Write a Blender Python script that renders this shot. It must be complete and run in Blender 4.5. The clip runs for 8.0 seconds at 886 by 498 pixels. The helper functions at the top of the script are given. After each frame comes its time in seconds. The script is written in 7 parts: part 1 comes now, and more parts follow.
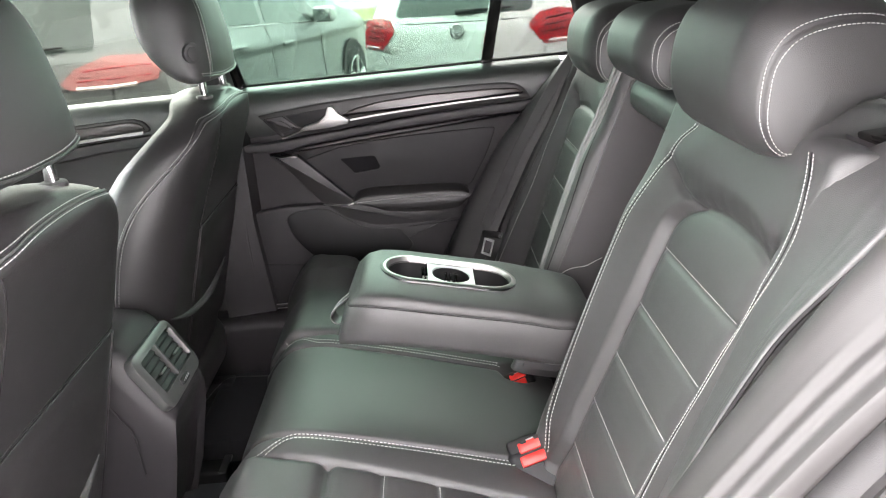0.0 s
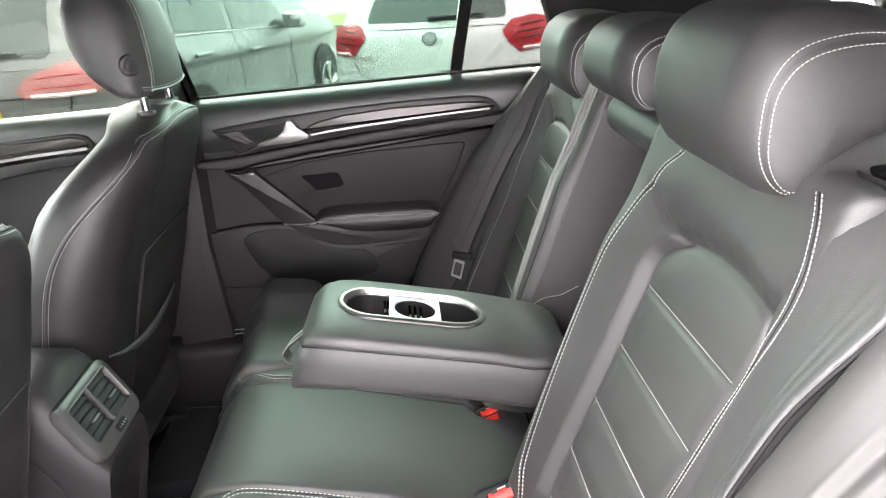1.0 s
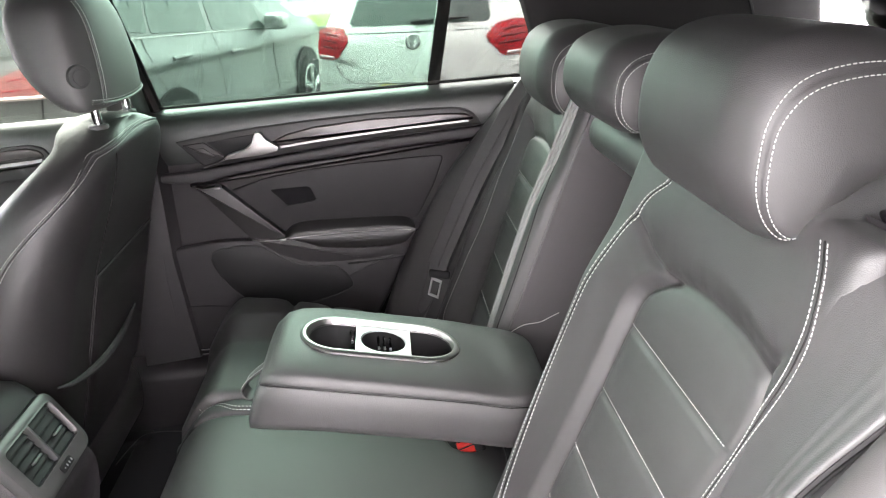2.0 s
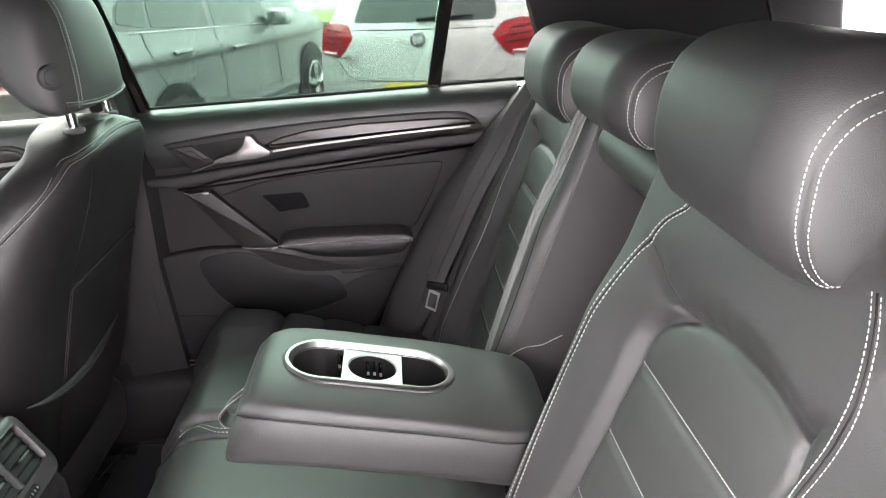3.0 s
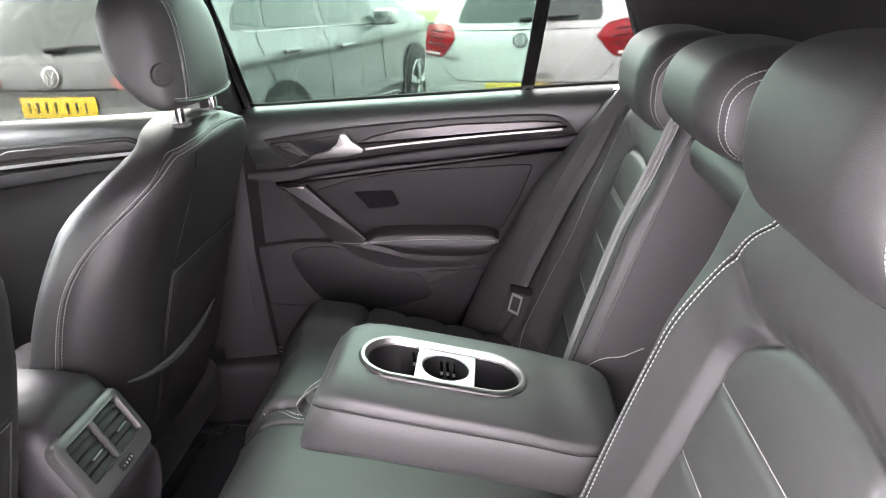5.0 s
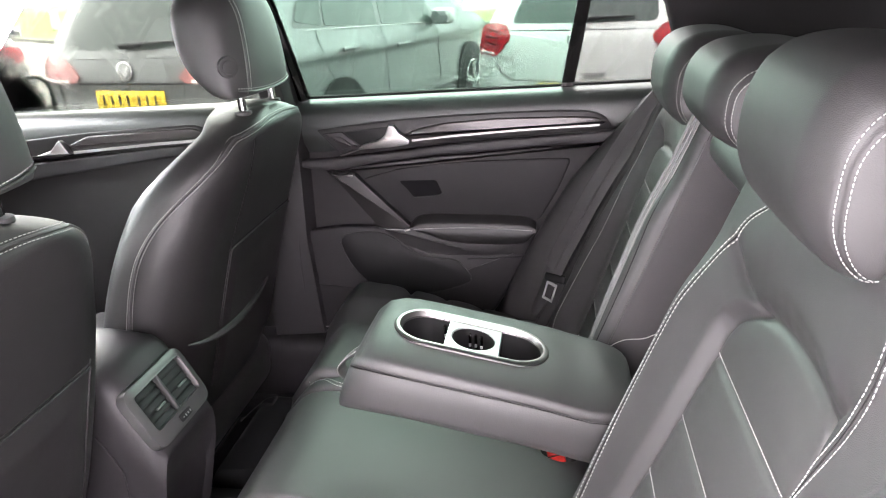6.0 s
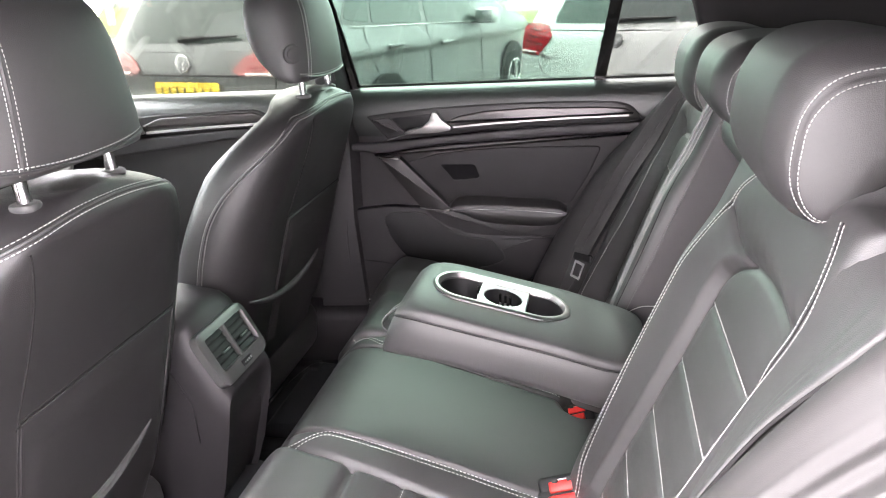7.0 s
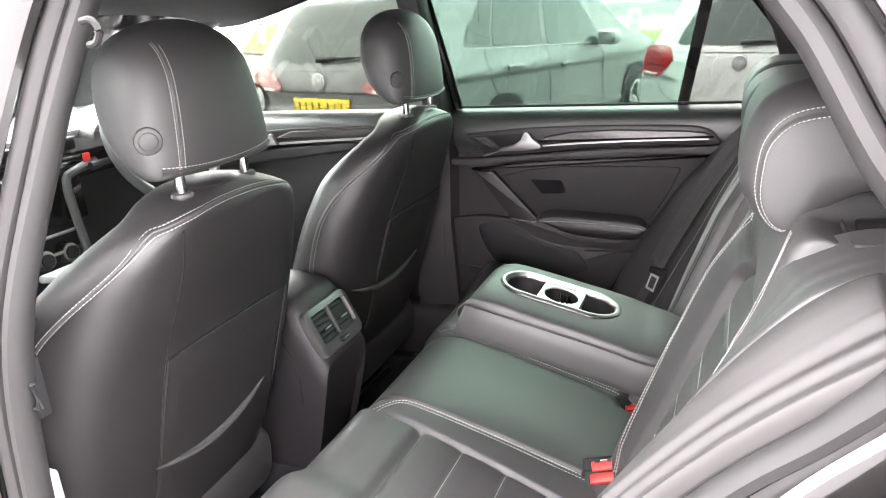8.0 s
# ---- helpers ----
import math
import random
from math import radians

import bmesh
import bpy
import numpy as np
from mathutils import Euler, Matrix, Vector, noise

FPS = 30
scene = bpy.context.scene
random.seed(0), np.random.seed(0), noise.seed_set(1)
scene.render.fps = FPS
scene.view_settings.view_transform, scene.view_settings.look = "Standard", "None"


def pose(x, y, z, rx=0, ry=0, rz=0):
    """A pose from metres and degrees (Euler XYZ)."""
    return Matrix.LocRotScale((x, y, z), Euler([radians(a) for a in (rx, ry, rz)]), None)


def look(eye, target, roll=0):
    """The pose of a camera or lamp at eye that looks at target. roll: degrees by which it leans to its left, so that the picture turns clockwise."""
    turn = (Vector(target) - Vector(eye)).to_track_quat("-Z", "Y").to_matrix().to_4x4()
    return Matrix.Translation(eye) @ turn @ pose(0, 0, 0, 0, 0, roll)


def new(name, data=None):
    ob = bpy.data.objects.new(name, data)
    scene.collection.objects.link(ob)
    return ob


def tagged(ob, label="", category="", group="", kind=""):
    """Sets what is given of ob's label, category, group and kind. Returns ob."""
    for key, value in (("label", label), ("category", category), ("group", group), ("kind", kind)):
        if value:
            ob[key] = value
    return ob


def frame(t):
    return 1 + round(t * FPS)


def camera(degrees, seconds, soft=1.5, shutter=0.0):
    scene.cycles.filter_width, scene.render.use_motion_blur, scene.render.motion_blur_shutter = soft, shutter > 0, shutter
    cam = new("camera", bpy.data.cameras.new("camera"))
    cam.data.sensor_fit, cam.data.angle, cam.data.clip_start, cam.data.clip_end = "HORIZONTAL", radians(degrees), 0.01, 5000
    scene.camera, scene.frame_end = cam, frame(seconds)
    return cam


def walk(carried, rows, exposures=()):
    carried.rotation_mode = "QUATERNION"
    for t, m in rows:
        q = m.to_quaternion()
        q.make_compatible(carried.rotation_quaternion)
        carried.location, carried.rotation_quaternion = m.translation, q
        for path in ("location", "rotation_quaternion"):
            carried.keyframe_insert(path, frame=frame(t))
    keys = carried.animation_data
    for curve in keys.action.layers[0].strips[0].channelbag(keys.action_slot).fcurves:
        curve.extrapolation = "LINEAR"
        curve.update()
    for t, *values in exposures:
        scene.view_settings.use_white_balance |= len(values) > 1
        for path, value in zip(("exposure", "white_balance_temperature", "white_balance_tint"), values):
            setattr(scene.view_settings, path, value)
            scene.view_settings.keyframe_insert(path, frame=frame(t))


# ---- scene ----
import functools

cam = camera(65.1, 8.0, soft=1.1)
PATH = [
    (0, (0.682, -1.072, 1.169), (0.688, 0.787, 0.429), -4.9),
    (0.5, (0.696, -1.017, 1.169), (0.734, 0.843, 0.432), -4.7),
    (1, (0.706, -0.967, 1.17), (0.782, 0.892, 0.438), -4.4),
    (1.5, (0.72, -0.928, 1.176), (0.828, 0.931, 0.446), -4.1),
    (3, (0.753, -0.811, 1.179), (0.856, 1.045, 0.44), -3.2),
    (3.5, (0.756, -0.778, 1.175), (0.812, 1.079, 0.434), -3.1),
    (4, (0.759, -0.761, 1.168), (0.742, 1.098, 0.432), -3.2),
    (4.5, (0.763, -0.773, 1.173), (0.664, 1.086, 0.444), -3.4),
    (5.8, (0.805, -0.88, 1.19), (0.52, 0.965, 0.472), -3.3),
    (6, (0.812, -0.893, 1.183), (0.493, 0.947, 0.466), -3.3),
    (6.5, (0.816, -0.945, 1.175), (0.435, 0.885, 0.463), -3.1),
    (7, (0.838, -1.032, 1.179), (0.413, 0.789, 0.468), -2.8),
    (7.5, (0.887, -1.123, 1.198), (0.349, 0.678, 0.514), -2.6),
    (8, (0.975, -1.182, 1.21), (0.217, 0.551, 0.561), -3.2),
]
walk(cam, [(t, look(eye, target, roll)) for t, eye, target, roll in PATH], [(0, 5.0, 6500, 11), (0.7, 5.1, 6500, 12), (1.5, 5.2, 6500, 13), (3.0, 4.90, 6480, 13), (3.5, 4.93, 6450, 16), (4.5, 5.15, 6440, 19), (6.0, 5.14, 6440, 18), (6.5, 5.16, 6450, 18), (7.2, 5.14, 6480, 16), (8, 5.04, 6500, 13)])

# ---------------------------------------------------------------- light
world = bpy.data.worlds.new("overcast_sky")
scene.world = world
world.use_nodes = True
wn = world.node_tree
sky = wn.nodes.new("ShaderNodeTexSky")
sky.sky_type = "NISHITA"
sky.sun_disc = False
sky.sun_elevation = radians(47)
sky.sun_rotation = radians(-11)
sky.air_density, sky.dust_density, sky.ozone_density = 1.0, 4.0, 1.0
soft = wn.nodes.new("ShaderNodeHueSaturation")
soft.inputs["Saturation"].default_value = 0.25
cloud = wn.nodes.new("ShaderNodeMix")
cloud.data_type = "RGBA"
cloud.inputs[0].default_value = 0.85
cloud.inputs[7].default_value = (9.0, 8.9, 8.85, 1)
wn.links.new(sky.outputs["Color"], soft.inputs["Color"])
wn.links.new(soft.outputs["Color"], cloud.inputs[6])
wn.links.new(cloud.outputs[2], wn.nodes["Background"].inputs["Color"])
wn.nodes["Background"].inputs["Strength"].default_value = 0.15

sun = new("sun", bpy.data.lights.new("sun", "SUN"))
sun.data.energy = 2.3
sun.data.angle = radians(80)
sun.data.color = (1.0, 0.98, 0.96)
sun.matrix_world = look((0, 0, 10), (0.25, -1.30, 8.60))


# ---------------------------------------------------------------- materials
def node_material(name):
    m = bpy.data.materials.new(name)
    m.use_nodes = True
    nt = m.node_tree
    return m, nt, nt.nodes["Principled BSDF"]


def surface(name, colour, rough=0.5, metal=0.0, grain=0.0, grain_size=900.0, patch=0.12, patch_size=9.0, coat=0.0, coat_rough=0.05,
            rough_var=0.08, spec=0.5, wrinkle=0.0, wrinkle_size=30.0, cell=False):
    """A surface with large soft variation, fine grain and a bump at real size."""
    m, nt, p = node_material(name)
    p.inputs["Metallic"].default_value = metal
    p.inputs["Coat Weight"].default_value = coat
    p.inputs["Coat Roughness"].default_value = coat_rough
    p.inputs["Specular IOR Level"].default_value = spec
    co = nt.nodes.new("ShaderNodeTexCoord")
    big = nt.nodes.new("ShaderNodeTexNoise")
    big.inputs["Scale"].default_value = patch_size
    big.inputs["Detail"].default_value = 5
    nt.links.new(co.outputs["Object"], big.inputs["Vector"])
    ramp = nt.nodes.new("ShaderNodeMapRange")
    ramp.inputs["To Min"].default_value = 1 - patch
    ramp.inputs["To Max"].default_value = 1 + patch
    nt.links.new(big.outputs["Fac"], ramp.inputs["Value"])
    mul = nt.nodes.new("ShaderNodeVectorMath")
    mul.operation = "SCALE"
    mul.inputs[0].default_value = colour
    nt.links.new(ramp.outputs["Result"], mul.inputs["Scale"])
    nt.links.new(mul.outputs["Vector"], p.inputs["Base Color"])
    rr = nt.nodes.new("ShaderNodeMapRange")
    rr.inputs["To Min"].default_value = max(0.02, rough - rough_var)
    rr.inputs["To Max"].default_value = min(1.0, rough + rough_var)
    nt.links.new(big.outputs["Fac"], rr.inputs["Value"])
    nt.links.new(rr.outputs["Result"], p.inputs["Roughness"])
    last = None
    if grain:
        fine = nt.nodes.new("ShaderNodeTexVoronoi" if cell else "ShaderNodeTexNoise")
        fine.inputs["Scale"].default_value = grain_size
        nt.links.new(co.outputs["Object"], fine.inputs["Vector"])
        b = nt.nodes.new("ShaderNodeBump")
        b.inputs["Strength"].default_value = grain
        b.inputs["Distance"].default_value = 0.0006
        nt.links.new(fine.outputs["Distance" if cell else "Fac"], b.inputs["Height"])
        last = b
    if wrinkle:
        w = nt.nodes.new("ShaderNodeTexNoise")
        w.inputs["Scale"].default_value = wrinkle_size
        w.inputs["Detail"].default_value = 3
        w.inputs["Distortion"].default_value = 0.6
        nt.links.new(co.outputs["Object"], w.inputs["Vector"])
        b2 = nt.nodes.new("ShaderNodeBump")
        b2.inputs["Strength"].default_value = wrinkle
        b2.inputs["Distance"].default_value = 0.004
        nt.links.new(w.outputs["Fac"], b2.inputs["Height"])
        if last:
            nt.links.new(last.outputs["Normal"], b2.inputs["Normal"])
        last = b2
    if last:
        nt.links.new(last.outputs["Normal"], p.inputs["Normal"])
    return m


def pane(name, tint, gloss=0.06):
    """Thin tinted glass: straight-through light and a mirror gloss that grows at grazing angles."""
    m, nt, p = node_material(name)
    nt.nodes.remove(p)
    tr = nt.nodes.new("ShaderNodeBsdfTransparent")
    tr.inputs["Color"].default_value = (*tint, 1)
    gl = nt.nodes.new("ShaderNodeBsdfGlossy")
    gl.inputs["Roughness"].default_value = 0.02
    lw = nt.nodes.new("ShaderNodeFresnel")
    lw.inputs["IOR"].default_value = 1.45
    mx = nt.nodes.new("ShaderNodeMixShader")
    nt.links.new(lw.outputs["Fac"], mx.inputs["Fac"])
    nt.links.new(tr.outputs[0], mx.inputs[1])
    nt.links.new(gl.outputs[0], mx.inputs[2])
    nt.links.new(mx.outputs[0], nt.nodes["Material Output"].inputs["Surface"])
    return m


LEATHER = surface("black_leather", (0.0275, 0.0262, 0.0268), 0.56, spec=0.8, coat=0.68, coat_rough=0.60, grain=0.30, grain_size=1000, patch=0.16, wrinkle=0.08, wrinkle_size=28, cell=True)
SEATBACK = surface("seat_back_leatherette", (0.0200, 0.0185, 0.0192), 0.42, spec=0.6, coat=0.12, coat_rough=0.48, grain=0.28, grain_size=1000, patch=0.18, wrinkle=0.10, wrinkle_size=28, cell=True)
LEATHER_PANEL = surface("fine_grained_panel_leather", (0.047, 0.0475, 0.0468), 0.52, spec=0.7, coat=0.4, coat_rough=0.5, grain=0.22, grain_size=1600, patch=0.08, cell=True)
BOLSTER = surface("smooth_bolster_vinyl", (0.034, 0.0318, 0.0316), 0.56, spec=0.42, coat=0.0, coat_rough=0.45, grain=0.1, grain_size=1100, patch=0.1, cell=True)
VINYL = surface("soft_vinyl_trim", (0.027, 0.025, 0.026), 0.50, spec=0.6, coat=0.1, coat_rough=0.45, grain=0.4, grain_size=900, patch=0.1, cell=True)
# green of the window light is put into this base colour
SHOULDER = surface("window_tinted_shoulder_vinyl", (0.021, 0.0255, 0.0232), 0.42, spec=1.0, coat=0.7, coat_rough=0.40, grain=0.25, grain_size=900, patch=0.1, cell=True)
DOOR_VINYL = surface("dull_door_vinyl", (0.031, 0.0283, 0.0302), 0.5, spec=0.6, grain=0.4, grain_size=900, patch=0.1, cell=True)
PLASTIC = surface("hard_black_plastic", (0.024, 0.022, 0.024), 0.48, grain=0.35, grain_size=800, patch=0.1, cell=True)
SATIN = surface("satin_grey_plastic", (0.058, 0.059, 0.058), 0.36, spec=0.8, grain=0.15, patch=0.08)
SEAM = surface("shadowed_seam", (0.010, 0.009, 0.0095), 0.65, spec=0.3, grain=0.2, patch=0.1)
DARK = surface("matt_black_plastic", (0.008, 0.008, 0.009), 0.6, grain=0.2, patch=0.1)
RUBBER = surface("rubber_seal", (0.020, 0.0185, 0.019), 0.6, spec=0.35, grain=0.2, patch=0.15)
LINING = surface("grey_recess_lining", (0.066, 0.062, 0.064), 0.6, spec=0.5, grain=0.3, grain_size=900, patch=0.1, cell=True)
CLOTH = surface("dark_headliner_cloth", (0.030, 0.028, 0.029), 0.9, grain=0.6, grain_size=700, patch=0.1)
# the slight blue stands in for the bluish shade of the footwell
CARPET = surface("shade_blue_carpet", (0.0125, 0.0125, 0.0155), 0.95, grain=1.0, grain_size=420, patch=0.25, patch_size=40)
GLOSS = surface("gloss_black_trim", (0.012, 0.011, 0.011), 0.12, patch=0.1, coat=0.6, rough_var=0.03)
CHROME = surface("satin_chrome", (0.38, 0.372, 0.365), 0.40, metal=1.0, patch=0.05, rough_var=0.05)
STEEL = surface("bright_steel", (0.66, 0.66, 0.66), 0.14, metal=1.0, patch=0.05, rough_var=0.03)
SILVER = surface("silver_plastic", (0.55, 0.56, 0.56), 0.35, metal=0.4, patch=0.04, grain=0.1)
THREAD = surface("white_thread", (0.52, 0.52, 0.50), 0.75, patch=0.08, patch_size=200)
RED = surface("red_button_plastic", (0.62, 0.025, 0.02), 0.38, patch=0.05)
BELT = surface("woven_belt", (0.060, 0.058, 0.059), 0.5, grain=0.8, grain_size=900, patch=0.1)
WEBBING = surface("grey_woven_belt", (0.25, 0.244, 0.244), 0.5, grain=0.6, grain_size=900, patch=0.1)
# for the added wall; its tone sets the bounce into the cabin
ADDED_WALL = surface("added_wall_brick", (0.303, 0.291, 0.298), 0.85, grain=0.5, grain_size=60, patch=0.25, patch_size=3)
GLASS_REAR = pane("green_tinted_glass", (0.250, 0.305, 0.275))
GLASS_FRONT = pane("lightly_tinted_glass", (0.33, 0.345, 0.322))
GLASS_SCREEN = pane("clear_windscreen_glass", (0.74, 0.78, 0.76))
GLASS_CLEAR = pane("pale_tinted_glass", (0.25, 0.26, 0.25))
MIRROR = surface("mirror", (0.8, 0.8, 0.8), 0.03, metal=1.0, patch=0.02, rough_var=0.01)


def carbon_strip():
    """Dark lacquered trim with a fine woven stripe."""
    m, nt, p = node_material("lacquered_weave_trim")
    co = nt.nodes.new("ShaderNodeTexCoord")
    mp = nt.nodes.new("ShaderNodeMapping")
    mp.inputs["Rotation"].default_value = (0, radians(35), 0)
    nt.links.new(co.outputs["Object"], mp.inputs["Vector"])
    wv = nt.nodes.new("ShaderNodeTexWave")
    wv.inputs["Scale"].default_value = 160
    wv.inputs["Distortion"].default_value = 1.5
    nt.links.new(mp.outputs["Vector"], wv.inputs["Vector"])
    cr = nt.nodes.new("ShaderNodeMapRange")
    cr.inputs["To Min"].default_value = 0.7
    cr.inputs["To Max"].default_value = 1.5
    nt.links.new(wv.outputs["Fac"], cr.inputs["Value"])
    sc = nt.nodes.new("ShaderNodeVectorMath")
    sc.operation = "SCALE"
    sc.inputs[0].default_value = (0.042, 0.035, 0.034)
    nt.links.new(cr.outputs["Result"], sc.inputs["Scale"])
    nt.links.new(sc.outputs["Vector"], p.inputs["Base Color"])
    p.inputs["Roughness"].default_value = 0.35
    p.inputs["Metallic"].default_value = 0.2
    p.inputs["Coat Weight"].default_value = 0.6
    p.inputs["Coat Roughness"].default_value = 0.14
    return m


WEAVE = carbon_strip()
DOOR_INSERT = surface("dark_door_insert", (0.0185, 0.0166, 0.0184), 0.55, spec=0.4, grain=0.4, grain_size=900, patch=0.1, cell=True)
# near-black that carries the shade of an uncut hollow
CAVITY = surface("unlit_cavity_black", (0.009, 0.0084, 0.0098), 0.8, spec=0.15, grain=0.3, patch=0.1)
DARK_TRIM = surface("dark_trim_plastic", (0.022, 0.020, 0.0205), 0.42, spec=0.5, grain=0.15, patch=0.1)


# ---------------------------------------------------------------- mesh helpers
def mesh_object(name, bm, material, smooth=True, angle=35):
    me = bpy.data.meshes.new(name)
    bm.normal_update()
    bm.to_mesh(me)
    bm.free()
    me.materials.append(material)
    if smooth:
        me.shade_smooth()
        if angle < 180:
            me.set_sharp_from_angle(angle=radians(angle))
    return new(name, me)


def part(name, bm, material, parent, label="", smooth=True, angle=35):
    ob = mesh_object(name, bm, material, smooth, angle)
    ob.parent = parent
    if label:
        ob["label"] = label
    if "stitching" in name:
        ob["kind"] = "stuff"
    return ob


def thing(name, label, category, group="", kind="", at=(0, 0, 0)):
    ob = new(name)
    ob.location = at
    ob.empty_display_size = 0.05
    return tagged(ob, label, category, group, kind)


def setting(name, bm, material, label, category, smooth=True, angle=35):
    return tagged(mesh_object(name, bm, material, smooth, angle), label, category, "", "structure")


def step(a, b, x):
    t = min(1.0, max(0.0, (x - a) / (b - a)))
    return t * t * (3 - 2 * t)


def lerp(table, x):
    """Linear reading of a table of (x, value) pairs."""
    if x <= table[0][0]:
        return table[0][1]
    for (a, va), (b, vb) in zip(table, table[1:]):
        if x <= b:
            return va + (vb - va) * (x - a) / (b - a)
    return table[-1][1]


def smooth_table(table, x):
    """Smooth reading of a table of (x, value) pairs."""
    pts = table
    if x <= pts[0][0]:
        return pts[0][1]
    for i in range(len(pts) - 1):
        if x <= pts[i + 1][0]:
            x0, y0 = pts[i]
            x1, y1 = pts[i + 1]
            h = x1 - x0
            m0 = (y1 - pts[i - 1][1]) / (x1 - pts[i - 1][0]) if i else (y1 - y0) / h
            m1 = (pts[i + 2][1] - y0) / (pts[i + 2][0] - x0) if i + 2 < len(pts) else (y1 - y0) / h
            t = (x - x0) / h
            return ((2 * t**3 - 3 * t**2 + 1) * y0 + (t**3 - 2 * t**2 + t) * h * m0
                    + (-2 * t**3 + 3 * t**2) * y1 + (t**3 - t**2) * h * m1)
    return pts[-1][1]


def spline(points, n=8, closed=False):
    """Catmull-Rom through the points."""
    P = [Vector(p) for p in points]
    out = []
    count = len(P) if closed else len(P) - 1
    for i in range(count):
        p1, p2 = P[i], P[(i + 1) % len(P)]
        p0 = P[i - 1] if (i or closed) else p1
        p3 = P[(i + 2) % len(P)] if (closed or i + 2 < len(P)) else p2
        for k in range(n):
            t = k / n
            out.append(0.5 * ((2 * p1) + (p2 - p0) * t + (2 * p0 - 5 * p1 + 4 * p2 - p3) * t * t + (3 * p1 - p0 - 3 * p2 + p3) * t**3))
    if not closed:
        out.append(P[-1])
    return out


def grid(fn, nu, nv, bm=None, close_u=False):
    """A sheet of fn(u, v) with u, v in 0..1."""
    bm = bm or bmesh.new()
    rows = [[bm.verts.new(fn(i / nu, j / nv)) for i in range(nu if close_u else nu + 1)] for j in range(nv + 1)]
    for j in range(nv):
        for i in range(nu):
            k = (i + 1) % len(rows[0])
            bm.faces.new((rows[j][i], rows[j][k], rows[j + 1][k], rows[j + 1][i]))
    return bm


def slab(fn, nu, nv, back):
    """A sheet with a plain back: fn(u, v) in front, back(u, v) behind, joined round the edge."""
    bm = bmesh.new()
    f = [[bm.verts.new(fn(i / nu, j / nv)) for i in range(nu + 1)] for j in range(nv + 1)]
    b = [[bm.verts.new(back(i / nu, j / nv)) for i in range(nu + 1)] for j in range(nv + 1)]
    for j in range(nv):
        for i in range(nu):
            bm.faces.new((f[j][i], f[j][i + 1], f[j + 1][i + 1], f[j + 1][i]))
            bm.faces.new((b[j][i], b[j + 1][i], b[j + 1][i + 1], b[j][i + 1]))
    for i in range(nu):
        bm.faces.new((f[0][i + 1], f[0][i], b[0][i], b[0][i + 1]))
        bm.faces.new((f[nv][i], f[nv][i + 1], b[nv][i + 1], b[nv][i]))
    for j in range(nv):
        bm.faces.new((f[j][0], f[j + 1][0], b[j + 1][0], b[j][0]))
        bm.faces.new((f[j + 1][nu], f[j][nu], b[j][nu], b[j + 1][nu]))
    bmesh.ops.recalc_face_normals(bm, faces=bm.faces)
    return bm


def loft(rings, closed=True, caps=True, bm=None):
    """Joins rings of equal length into a skin."""
    bm = bm or bmesh.new()
    vs = [[bm.verts.new(p) for p in ring] for ring in rings]
    n = len(vs[0])
    for a, b in zip(vs, vs[1:]):
        for i in range(n if closed else n - 1):
            k = (i + 1) % n
            bm.faces.new((a[i], a[k], b[k], b[i]))
    if caps and closed:
        bm.faces.new(list(reversed(vs[0])))
        bm.faces.new(vs[-1])
    bmesh.ops.recalc_face_normals(bm, faces=bm.faces)
    return bm


def tube(points, r, seg=8, flat=1.0, up=(0, 0, 1), bm=None, caps=True):
    """A round or flattened bar along the points; r may be a list."""
    P = [Vector(p) for p in points]
    rings = []
    for i, p in enumerate(P):
        d = (P[min(i + 1, len(P) - 1)] - P[max(i - 1, 0)]).normalized()
        side = d.cross(Vector(up))
        if side.length < 1e-4:
            side = d.cross(Vector((1, 0, 0)))
        side.normalize()
        top = side.cross(d).normalized()
        q = r[i] if isinstance(r, (list, tuple)) else r
        rings.append([p + side * (q * math.cos(2 * math.pi * k / seg)) + top * (q * flat * math.sin(2 * math.pi * k / seg)) for k in range(seg)])
    return loft(rings, True, caps, bm)


def ribbon(points, width, thick, normal, bm=None):
    """A flat strap along the points, its face towards normal (a vector or one for each point)."""
    P = [Vector(p) for p in points]
    rings = []
    for i, p in enumerate(P):
        d = (P[min(i + 1, len(P) - 1)] - P[max(i - 1, 0)]).normalized()
        nrm = Vector(normal[i] if isinstance(normal, list) else normal)
        side = d.cross(nrm).normalized()
        nrm = side.cross(d).normalized()
        w, t = width / 2, thick / 2
        rings.append([p + side * (a * w) + nrm * (b * t) for a, b in ((-1, 0), (-0.93, 1), (0, 1.15), (0.93, 1), (1, 0), (0.93, -1), (0, -1), (-0.93, -1))])
    return loft(rings, True, True, bm)


def box(c, s, bevel=0.004, seg=2, rot=(0, 0, 0), bm=None):
    """A box with rounded edges."""
    b = bmesh.new()
    bmesh.ops.create_cube(b, size=1.0)
    for v in b.verts:
        v.co = Vector((v.co.x * s[0], v.co.y * s[1], v.co.z * s[2]))
    if bevel:
        bmesh.ops.bevel(b, geom=list(b.edges), offset=min(bevel, 0.45 * min(s)), segments=seg, profile=0.5, affect="EDGES")
    m = Matrix.Translation(c) @ Euler([radians(a) for a in rot]).to_matrix().to_4x4()
    b.transform(m)
    if bm is None:
        return b
    return merge(bm, b)


def merge(bm, other):
    me = bpy.data.meshes.new("scrap")
    other.to_mesh(me)
    other.free()
    bm.from_mesh(me)
    bpy.data.meshes.remove(me)
    return bm


